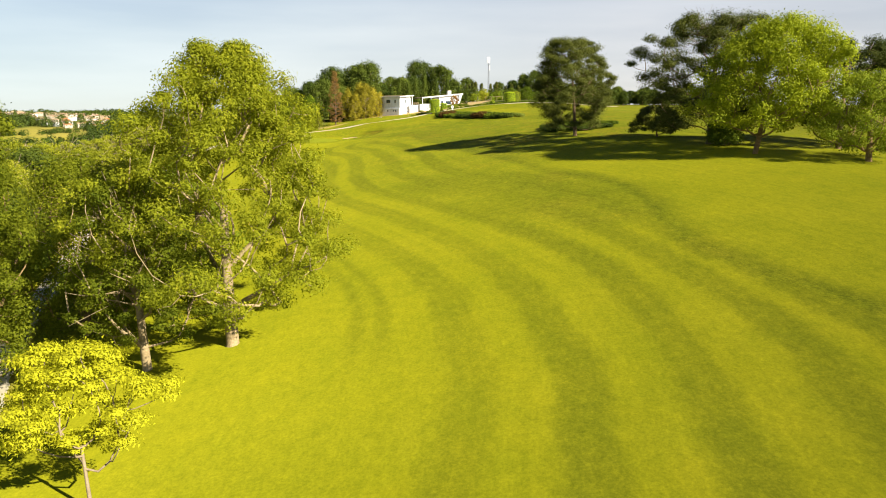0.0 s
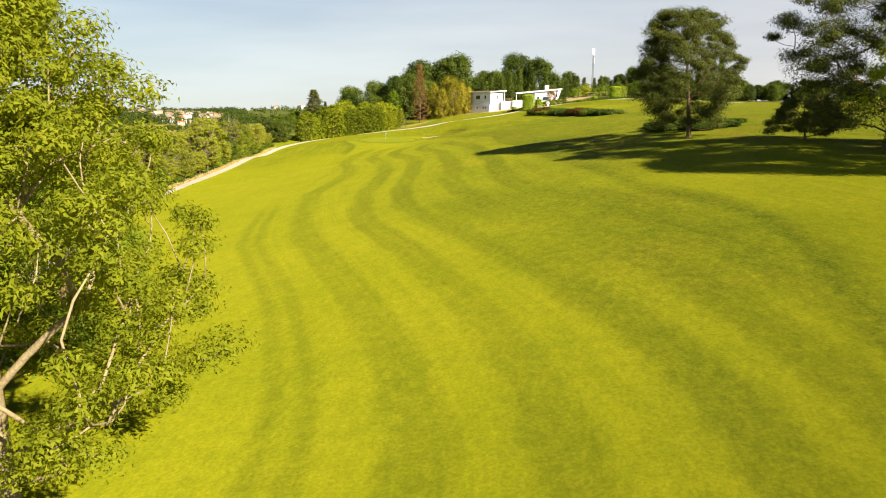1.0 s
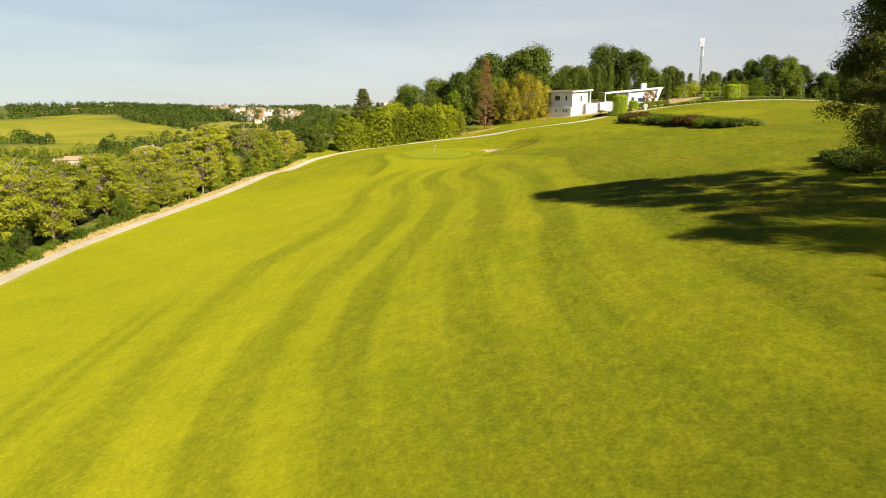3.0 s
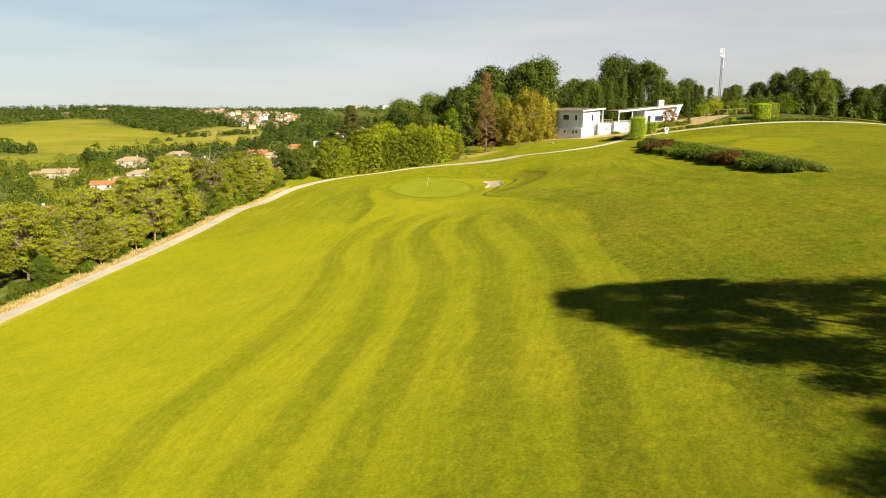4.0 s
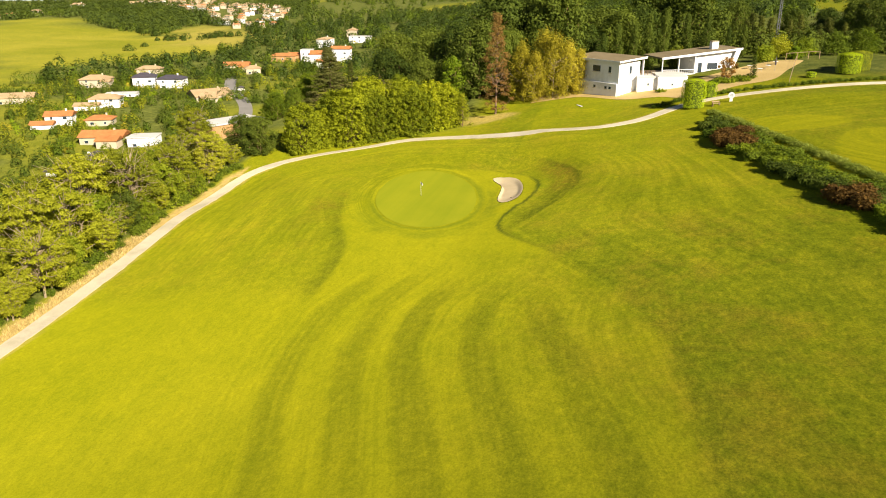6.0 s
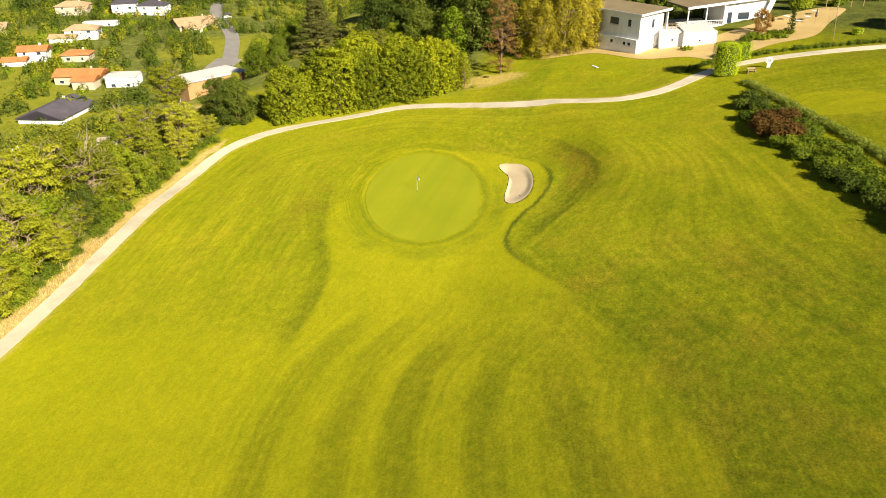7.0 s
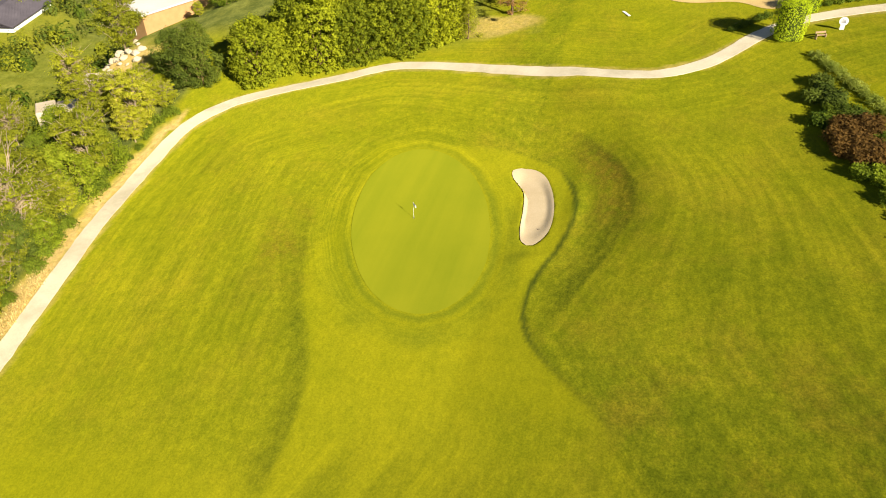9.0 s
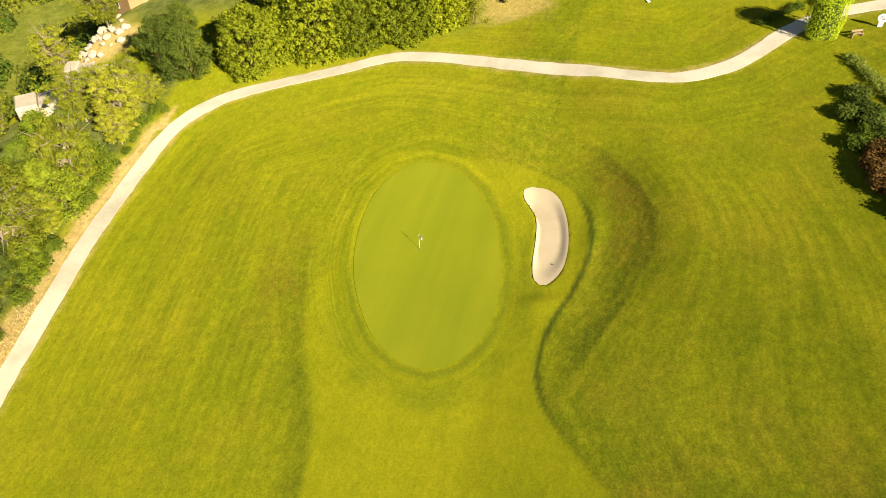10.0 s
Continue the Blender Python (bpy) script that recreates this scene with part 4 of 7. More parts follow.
build_ground()
ribbon("path", ribbon_points(PATH, 1.2), 2.3, M_PATH, 0.05, 0.05, "pale concrete cart path curving round the golf hole", "path")
patch("putting_green", GREEN, M_GREEN, 0.04, 0, 10, "closely mown oval putting green", "putting green")
patch("bunker", BUNKER, M_SAND, 0.06, 0.3, 14, "kidney-shaped bunker of raked pale sand beside the green", "bunker")
DIRT = [(-36, 299), (-26, 300), (-17, 293.5), (-9, 292.5), (-4.5, 289.5), (0.5, 291), (6, 296), (13, 300), (17, 309), (22, 321), (17, 323), (10, 312), (4, 304), (-6, 300), (-14, 298), (-24, 306), (-35, 306)]
patch("dirt_yard", DIRT, M_DIRT, 0.05, 0, 6, "bare sandy ground round the white building", "yard")


# ---- the trees beside the fairway ----
tree("ash_tree", "tall broad ash tree with thin olive-green crown and pale trunk", "tree", "ash", 21.6, 19.0, 0.20, L_ASH, M_ASHBARK, 11, 290, 420, 0.205, 0.5, 0.060, 0.66, 0.50, (0.4, 0), 8, 0.0, place(-15.5, 51.4), "", 0.12)
tree("ash_tree", "olive-green ash tree with dead lower branches", "tree", "round", 14.5, 10.5, 0.2, L_ASH, M_ASHBARK, 12, 130, 420, 0.2, 0.5, 0.085, 0.7, 0.36, (-0.8, 0.3), 26, 0.0, place(-20.9, 49.0))
tree("oak_tree", "dense green deciduous tree at the fairway's edge", "tree", "round", 12.0, 11, 0.08, L_ASH, M_BARK, 13, 80, 260, 0.3, 0.55, 0.14, 0.75, 0.35, (0, 0), 6, 0.0, place(-40.0, 62))
tree("oak_tree", "dense green deciduous tree behind the ash", "tree", "round", 15.5, 12, 0.1, L_ASH, M_BARK, 14, 80, 400, 0.24, 0.5, 0.14, 0.75, 0.35, (0, 0), 14, 0.0, place(-30.0, 59.0))
tree("oak_tree", "dark green deciduous tree in the ash's shade", "tree", "round", 13.5, 12, 0.06, L_MID, M_BARK, 15, 80, 260, 0.3, 0.55, 0.15, 0.75, 0.35, (0, 0), 6, 0.0, place(-27.0, 71.0))
tree("tall_tree", "tall green tree close to the fairway's start", "tree", "round", 22, 9.6, 0.06, L_ASH, M_BARK, 18, 100, 640, 0.20, 0.55, 0.13, 0.75, 0.4, (0, 0), 6, 0.0, place(-32.6, 49.5))
tree("yellow_tree", "small golden-leaved tree with a slender pale trunk", "tree", "round", 8.4, 7.2, 0.42, L_YELLOW, M_DEADWOOD, 16, 60, 420, 0.17, 0.5, 0.12, 0.34, 0.12, (-0.6, 0.2), 0, 0.0, place(-17.2, 32.6))
tree("pine_tree", "dark green pine with an open layered crown", "tree", "dome", 17.2, 15.6, 0.13, L_PINE, M_PINEBARK, 21, 180, 600, 0.36, 0.22, 0.090, 0.5, 0.36, (-1.7, -0.6), 10, 0.0, place(24.2, 134.6), "pines on the rough", 0.17)
tree("pine_tree", "large dark pine with a broken layered crown", "tree", "pine", 18.7, 19.0, 0.16, L_PINE, M_PINEBARK, 22, 230, 520, 0.36, 0.22, 0.086, 0.50, 0.55, (0, 0), 16, 0.04, place(39.8, 109.5), "pines on the rough")
tree("pine_tree", "dark pine with a dense flat-topped crown", "tree", "pine", 15.0, 13.5, 0.22, L_PINE, M_PINEBARK, 23, 130, 360, 0.42, 0.22, 0.08, 0.62, 0.4, (0, 0), 8, 0.05, place(55.5, 103.0), "pines on the rough")
tree("pine_tree", "dark pine beyond the lime tree", "tree", "pine", 15.5, 10.0, 0.35, L_PINE, M_PINEBARK, 24, 90, 400, 0.42, 0.24, 0.13, 0.55, 0.35, (0, 0), 6, 0.05, place(64.0, 105.0), "pines on the rough")
tree("lime_tree", "bright green lime tree with a full rounded crown", "tree", "round", 17.3, 17.0, 0.25, L_LIME, M_BARK, 25, 160, 400, 0.25, 0.7, 0.10, 0.75, 0.38, (1.2, -4.0), 0, 0.0, place(41.7, 98.0))
tree("oak_tree", "olive-green oak with a short thick trunk", "tree", "round", 11.0, 13.4, 0.20, L_MID, M_BARK, 26, 84, 400, 0.24, 0.55, 0.125, 0.7, 0.42, (-0.8, 0), 4, 0.0, place(52.8, 90.6))
shrub("bush", "green bush at the foot of a pine", "bush", 2.7, 2.7, 5.6, L_MID, 27, 26, 150, 0.28, 0.6, place(41.2, 107.6))
tree("pine_tree", "low spreading young pine beside the tall ones", "tree", "dome", 5.0, 8.5, 0.2, L_PINE, M_PINEBARK, 29, 60, 260, 0.4, 0.22, 0.10, 0.5, 0.18, (-0.6, 0), 0, 0.0, place(35.6, 122.0), "pines on the rough")

# ---- the wooded bank beyond the path ----
WOOD = []
for nm, lab, kd, h, w, b, lm, sd, cl, per, lf, asp, cr, bare in (
        ("acacia_tree", "thin olive acacia with bare grey twigs", "vase", 8.8, 9.0, 0.20, L_OLIVE, 31, 90, 150, 0.28, 0.5, 0.10, 34),
        ("acacia_tree", "half-dead olive acacia with pale bare branches", "vase", 8.2, 9.0, 0.22, L_OLIVE, 32, 64, 120, 0.28, 0.5, 0.105, 60),
        ("oak_tree", "dense mid-green oak with a full crown", "round", 11.0, 9.5, 0.06, L_MID, 33, 60, 135, 0.38, 0.62, 0.155, 4),
        ("oak_tree", "full dark green deciduous tree", "round", 12.5, 9.5, 0.08, L_GREEN, 34, 60, 135, 0.38, 0.62, 0.155, 3),
        ("maple_tree", "bright yellow-green young tree", "round", 9.5, 6.2, 0.08, L_BRIGHT, 35, 50, 200, 0.32, 0.6, 0.17, 2),
        ("oak_tree", "dark glossy green tree with a dense rounded crown", "round", 11.0, 9.0, 0.05, L_WOOD, 36, 66, 190, 0.34, 0.62, 0.15, 3),
        ("oak_tree", "tall dark green tree with an uneven crown", "round", 12.5, 9.5, 0.06, L_DARK, 37, 70, 190, 0.34, 0.62, 0.145, 6)):
    WOOD.append((nm, lab, kd, h, w, b, lm, sd, cl, per, lf, asp, cr, bare))


def wood_master(i, x, y, turn, s):
    nm, lab, kd, h, w, b, lm, sd, cl, per, lf, asp, cr, bare = WOOD[i]
    return tree(nm, lab, "tree", kd, h, w, b, lm, M_DEADWOOD if i < 2 else M_BARK, sd, cl, per, lf, asp, cr, 0.42 if i < 2 else 0.8, 0.2, (0, 0), bare, 0.0, place(x, y, turn, s), "trees on the bank")


masters = {}


def grow(i, x, y, turn, s, dz=0.0, free=False):
    s *= 1.0 if free else shades_house(x, y) or 1.0
    if i not in masters:
        masters[i] = wood_master(i, x, y, turn, s)
        return masters[i]
    return copy_thing(masters[i], place(x, y, turn, s, dz))


rng = np.random.default_rng(5)
# how tall the wood stands along the bank, row by row down the slope
ROW_Y = [78, 142, 158, 174, 190, 206, 222, 238, 250, 262, 270]
ROWS_DOWN = ((3.9, (11, 10, 9, 7.5, 7.5, 8.5, 10.5, 11.0, 8.5, 6.2, 5.0), (0, 1, 0, 2, 3)), (9.5, (13, 12, 10.5, 9, 8.5, 8.8, 9.6, 10.5, 9.0, 6.8, 6.0), (0, 1, 0, 2, 3)),
             (17.5, (14, 13, 12, 10, 7.2, 8.0, 7.6, 9.2, 10, 9.8, 7.5), (2, 3, 0, 0)), (28, (14, 14, 13, 13, 10, 6.6, 9, 6.8, 8.5, 11, 10), (3, 2, 3, 0)))
for y in np.concatenate([np.arange(78, 180, 5.2), np.arange(180, 266, 4.3)]):
    ex = float(np.interp(y, EDGE_Y, EDGE_X))
    for row, (off, tall, pick) in enumerate(ROWS_DOWN):
        if row > 1 and (y > 244 or rng.uniform() < 0.2):
            continue
        i = int(rng.choice(pick))
        if rng.uniform() < np.interp(y, [150, 172, 195], [0.85, 0.6, 0.15]):
            i = int(rng.choice((6, 6, 5, 3)))
        elif y > 232 and rng.uniform() < 0.2:
            i = int(rng.choice((5, 2)))
        s = float(np.interp(y, ROW_Y, tall)) * (rng.uniform(0.45, 0.95) if row == 0 else rng.uniform(0.72, 1.0)) / WOOD[i][3]
        grow(i, ex - off - rng.uniform(-1.8, 2.2), y + rng.uniform(-2, 2), rng.uniform(0, 360), s, 0.0, True)
grow(4, -88.5, 219.0, 20, 1.0)
for x, y, i, s in ((-99, 261, 1, 0.6), (-93.0, 279.0, 5, 0.55), (-86.5, 269.0, 5, 0.62), (-120, 262, 0, 0.7), (-113, 256, 1, 0.7), (-124, 250, 0, 0.9), (-132, 262, 0, 0.7)):
    grow(i, x, y, x * 31 % 360, s)
copy_thing(grow(5, -91.5, 271.0, 40, 0.6, 0.0, True), place(-88.6, 268.6, 110, 1.12, 0, 0.80))
for x, y, i, s in ((-101, 302, 3, 0.6), (-97, 297, 2, 0.6), (-95, 304, 3, 0.65), (-103, 309, 2, 0.6), (-99, 309, 3, 0.6), (-93, 299, 3, 0.6), (-102, 295, 0, 0.6)):
    grow(i, x, y, x * 17 % 360, s)
grow(0, -94.0, 264.5, 50, 0.6)
grow(0, -113.5, 286.5, 20, 0.85, 0.0, True)
grow(1, -120.0, 279.0, 200, 1.0, 0.0, True)
grow(1, -91.0, 261.5, 80, 0.62)
# young growth close to the bend of the path
bend = ribbon_points(PATH[9:14], 3.3)
for k, (x, y) in enumerate(bend[1:-1]):
    (x0, y0), (x1, y1) = bend[k], bend[k + 2]
    ln = math.hypot(x1 - x0, y1 - y0)
    d = 4.9 + 1.0 * math.sin(k * 2.3)
    grow((0, 1, 0, 2, 1)[k % 5], x - (y1 - y0) / ln * d, y + (x1 - x0) / ln * d, k * 77, 0.5 + 0.12 * math.sin(k * 1.9))
# low scrub along the top of the bank
master = None
for y in np.arange(84, 262, 2.6):
    ex = float(np.interp(y, EDGE_Y, EDGE_X))
    m = place(ex - 0.9 - rng.uniform(0, 2.4), y, rng.uniform(0, 360), rng.uniform(0.5, 1.35))
    if master is None:
        master = shrub("bush", "low scrubby bush on the bank", "bush", 1.8, 1.8, 2.2, L_GREEN, 41, 10, 70, 0.26, 0.6, m, "scrub beside the path")
    else:
        copy_thing(master, m)

# ---- the tall laurel hedge past the green ----
def laurel(label, rx, ry, h, seed, m):
    """A big leafy mound: tufts of glossy leaves over its skin, dark hollows between them."""
    r_ = np.random.default_rng(seed)
    root = thing("laurel", label, "shrub", m, "laurel screen")
    cl, paths, q = [], [], r_.uniform(0, 6.28, 3)
    for i in range(190):
        a, f = i * 2.39996, (i + 0.5) / 190
        z = 1 - f  # top to bottom
        w = math.sqrt(max(0.0, 1 - max(0.0, (z - 0.35) / 0.65) ** 2.2)) * (1 + 0.10 * math.sin(3 * a + q[0] + 4 * z) + 0.07 * math.sin(5 * a + q[1] - 6 * z))
        k = r_.uniform(0.80, 1.06)
        r = r_.uniform(0.55, 1.0)
        cl.append((rx * w * k * math.cos(a), ry * w * k * math.sin(a), max(0.4, h * z * r_.uniform(0.94, 1.05) - 0.5), r, r * 0.85))
        if i % 12 == 0:
            paths.append([(Vector((0.3 * math.cos(a), 0.3 * math.sin(a), -0.4)), 0.12), (Vector((rx * w * 0.5 * math.cos(a), ry * w * 0.5 * math.sin(a), h * z * 0.6)), 0.06), (Vector((rx * w * math.cos(a), ry * w * math.sin(a), h * z * 0.95)), 0.02)])
    v, f = tubes(paths, 4)
    put("trunk", mesh_from("trunk", v, f, M_BARK), root)
    v, f = clump_cloud(cl, 74, r_, 0.40, 0.62, 0.75, wild=0.5, up=0.5)
    put("foliage", quad_mesh("foliage", v, f, L_LAUREL), root)
    return root


master = [laurel("tall yellow-green laurel shrub in a dense screen", 4.6, 4.4, 10.6, 42, place(-78.4, 272.6, 0, 0.88)), laurel("tall broad laurel shrub in a dense screen", 5.0, 4.6, 11.4, 43, place(-70.0, 277.2, 40, 0.95))]
for k, (x, y, s) in enumerate(((-75.0, 275.8, 0.80), (-73.8, 279.8, 0.95), (-66.5, 281.3, 1.02), (-64.2, 279.2, 0.80), (-60.8, 283.0, 1.0), (-57.6, 282.6, 0.86), (-55.3, 286.0, 1.05), (-52.2, 286.6, 0.82), (-61.5, 287.8, 1.1), (-68.5, 284.8, 1.08), (-76.0, 282.0, 0.98))):
    copy_thing(master[k % 2], place(x, y, k * 67, s))
tree("young_pine", "small dull green conifer with a dark trunk", "tree", "cone", 7.0, 4.2, 0.1, L_OLIVE, M_PINEBARK, 51, 40, 60, 0.3, 0.3, 0.16, 0.6, 0.12, (0, 0), 6, 0.0, place(-48.0, 285.0))
tree("withered_fir", "half-withered brown fir tree", "tree", "cone", 21.0, 9.5, 0.06, L_BROWN, M_PINEBARK, 52, 110, 120, 0.30, 0.35, 0.10, 0.5, 0.24, (0, 0), 30, 0.0, place(-42.5, 292.5))
tree("laurel_tree", "tall bright green tree beside the fir", "tree", "round", 12.5, 6.5, 0.08, L_BRIGHT, M_BARK, 53, 50, 90, 0.4, 0.6, 0.17, 0.8, 0.2, (0, 0), 0, 0.0, place(-53, 297))
master = None
for k, (x, y, s) in enumerate(((-35.5, 300.5, 1.15), (-31.5, 302.0, 1.3), (-28.5, 303.5, 1.1), (-38.5, 303, 1.2), (-34, 306, 1.35), (-25.8, 304.0, 0.9))):
    m = place(x, y, k * 50, s)
    if master is None:
        master = tree("bamboo_clump", "tall yellow bamboo clump beside the white building", "bamboo", "column", 9.5, 5.0, 0.08, L_BAMBOO, M_DEADWOOD, 54, 44, 150, 0.4, 0.22, 0.2, 1.3, 0.05, (0.3, 0), 20, 0.0, m, "bamboo screen")
    else:
        copy_thing(master, m)

# ---- the wood behind the buildings ----
BACK = []
BACK.append(tree("oak_tree", "tall dark green oak in the wood behind", "tree", "round", 17, 13, 0.12, L_DARK, M_BARK, 61, 70, 230, 0.48, 0.7, 0.17, 0.8, 0.35, (0, 0), 3, 0.0, place(-39.5, 334, 0, 1.3), "wood behind the buildings"))
BACK.append(tree("oak_tree", "green deciduous tree in the wood behind", "tree", "round", 15, 12, 0.1, L_WOOD, M_BARK, 62, 66, 220, 0.46, 0.7, 0.17, 0.8, 0.32, (0, 0), 3, 0.0, place(-11.5, 364, 0, 1.36, 0, 1.5), "wood behind the buildings"))
BACK.append(tree("cypress_tree", "slender dark green cypress in the wood", "tree", "column", 13, 2.6, 0.04, L_DARK, M_BARK, 63, 40, 150, 0.34, 0.45, 0.3, 1.6, 0.14, (0, 0), 0, 0.0, place(-12, 326), "wood behind the buildings"))
BACK.append(tree("fir_tree", "dark pointed conifer in the wood behind", "tree", "cone", 14, 7, 0.06, L_PINE, M_PINEBARK, 64, 60, 160, 0.36, 0.4, 0.13, 0.5, 0.2, (0, 0), 0, 0.0, place(14, 352, 0, 0.7), "wood behind the buildings"))
wood_rng = np.random.default_rng(77)
for k in range(14):
    x = 73 + 3.9 * k
    copy_thing(BACK[k % 2], place(x, 322 + 5 * math.sin(k * 1.7), k * 49, 0.46 + 0.06 * math.sin(k * 2.9), 0, 0.30 + 0.05 * math.sin(k * 1.9)))
for x, y, i, s in ((-48, 325, 0, 1.0), (-57, 318, 0, 0.8), (-66, 322, 1, 0.72), (-75, 315, 0, 0.6), (-86, 318, 3, 0.75), (-50, 310, 0, 0.78), (-62, 306, 1, 0.5), (-33, 324, 1, 0.9), (-27, 330, 0, 0.62),
                   (-19, 334, 1, 0.72), (-14, 345, 0, 0.7), (-1, 357, 1, 0.95), (5, 356, 0, 0.5), (-24, 345, 0, 0.75), (-52, 340, 1, 0.85), (-66, 338, 0, 0.75), (-80, 335, 1, 0.7), (-22, 318, 2, 0.85), (-19, 321, 2, 0.95), (-15, 323, 2, 0.8), (-8, 329, 2, 1.05), (-3, 333, 2, 0.95), (2, 336, 2, 0.85), (7, 335, 2, 0.6), (11, 338, 2, 0.6),
                   (12, 346, 3, 0.82), (15, 343, 3, 0.86), (18, 347, 3, 0.94), (22, 344, 3, 0.76), (25, 348, 3, 0.88), (29, 345, 3, 0.74), (32, 350, 3, 0.92), (35, 346, 3, 0.68), (38, 352, 1, 0.5), (43, 349, 0, 0.6), (49, 346, 1, 0.58), (54, 352, 0, 0.56), (46, 340, 3, 0.45), (60, 345, 1, 0.5), (66, 348, 0, 0.52), (72, 342, 1, 0.42),
                   (58, 300, 2, 1.1), (60.5, 301.5, 2, 1.2), (63, 300.5, 2, 1.15), (56, 303, 2, 0.9), (71, 322, 0, 0.36), (88, 330, 0, 0.35), (98, 322, 1, 0.32), (90, 300, 1, 0.26), (100, 290, 0, 0.25), (84, 312, 1, 0.28), (75, 308, 0, 0.25),
                   (34, 362, 0, 0.52), (50, 366, 1, 0.5), (66, 362, 0, 0.5), (84, 358, 1, 0.45), (-38, 352, 1, 0.85), (12, 370, 0, 0.55), (28, 375, 1, 0.5), (-10, 382, 0, 0.7), (-30, 370, 0, 0.75), (-50, 365, 1, 0.8), (-31, 316, 3, 0.62), (-44, 316, 1, 0.6), (-37, 311, 0, 0.52)):
    if shades_house(x, y):
        continue
    copy_thing(BACK[i], place(x, y, (x * 37 + y * 11) % 360, s * wood_rng.uniform(0.92, 1.06), 0, s * wood_rng.uniform(0.85, 1.12)))


for k, (x, y, i, s) in enumerate(((-79, 301, 2, 0.5), (-96, 312, 2, 0.5), (-72, 304, 0, 0.6), (-89, 318, 3, 0.55), (-101, 322, 2, 0.6), (-70, 310, 2, 0.6), (-96, 328, 3, 0.6), (-108, 314, 2, 0.5), (-112, 324, 0, 0.6), (-66, 316, 5, 0.7), (-104, 334, 2, 0.6), (-80, 312, 0, 0.5))):
    grow(i, x, y, k * 71, s, 0.0, True)
tree("cedar_tree", "grey-green cedar with level tiers of branches", "tree", "cone", 14.0, 12.0, 0.05, L_CEDAR, M_PINEBARK, 66, 150, 240, 0.34, 0.3, 0.10, 0.22, 0.22, (0, 0), 10, 0.0, place(-86.5, 305))

# ---- the far woods and the valley's trees ----
def scatter(name, label, pts, heights, per, leaf, mat, seed, wide=0.42):
    """Many small distant trees in one mesh: each a leafy heap of blades round a rounded outline."""
    r_ = np.random.default_rng(seed)
    n = len(pts)
    d = r_.normal(0, 1, (n, per, 3))
    d /= np.linalg.norm(d, axis=2)[:, :, None]
    d[:, :, 2] = np.abs(d[:, :, 2]) * 1.35 - 0.45
    w = heights * wide * r_.uniform(0.8, 1.25, n)
    lump = 1 + 0.25 * np.sin(d[:, :, 0] * 5 + r_.uniform(0, 6, (n, 1))) * np.cos(d[:, :, 1] * 4)
    c = np.stack([pts[:, 0:1] + d[:, :, 0] * w[:, None] * lump, pts[:, 1:2] + d[:, :, 1] * w[:, None] * lump, pts[:, 2:3] + heights[:, None] * (0.32 + 0.62 * d[:, :, 2] * lump)], -1).reshape(-1, 3)
    v, f = leaves(c, d.reshape(-1, 3), leaf, 0.8, r_, 0.3, 0.3)
    ob = put(name, quad_mesh(name, v, f, mat))
    return tagged(ob, label, "trees", "", "stuff")


def polar(n, seed, r0, r1, a0, a1):
    r_ = np.random.default_rng(seed)
    r, a = np.sqrt(r_.uniform(r0 ** 2, r1 ** 2, n)), np.radians(r_.uniform(a0, a1, n))
    return -9 - r * np.sin(a), 128 + r * np.cos(a), r_


HOMES = [(-223, 386), (-226, 380), (-262, 406), (-267, 399), (-246, 412), (-270, 446), (-277, 440), (-311, 490), (-286, 499), (-271, 503), (-279, 470), (-307, 533), (-233, 480), (-237, 473), (-270, 572), (-252, 560), (-226, 606), (-222, 597), (-219, 626), (-246, 628), (-262, 622), (-250, 742), (-317, 438), (-326, 440), (-204, 345), (-202, 338), (-116, 286), (-120, 280), (-111, 299), (-106, 293), (-203, 389), (-162, 259), (-158, 256), (-232, 506), (-215, 470), (-196, 458), (-243, 516), (-181, 394), (-181, 406), (-185, 420), (-190, 437), (-200, 455)]


VILLAGE_GROUND = [(-1000, 1460), (-930, 1580), (-760, 1450), (-532, 1184), (-462, 1025), (-400, 862), (-424, 842), (-504, 919), (-566, 1000), (-644, 1050), (-800, 1190)]


def in_village(x, y, r_):
    return inside(x, y, VILLAGE_GROUND) & (r_.uniform(0, 1, len(x)) < 0.80)


def clear_of(x, y, spots, d, strip=20):
    ok = np.ones(len(x), bool)
    for hx, hy in spots:
        # keep a house clear, and the strip that it looks out over
        vx, vy = -9 - hx, 128 - hy
        ln = math.hypot(vx, vy)
        t = np.clip(((x - hx) * vx + (y - hy) * vy) / ln, 0, strip)
        ok &= np.hypot(x - hx - t * vx / ln, y - hy - t * vy / ln) > d
    return ok


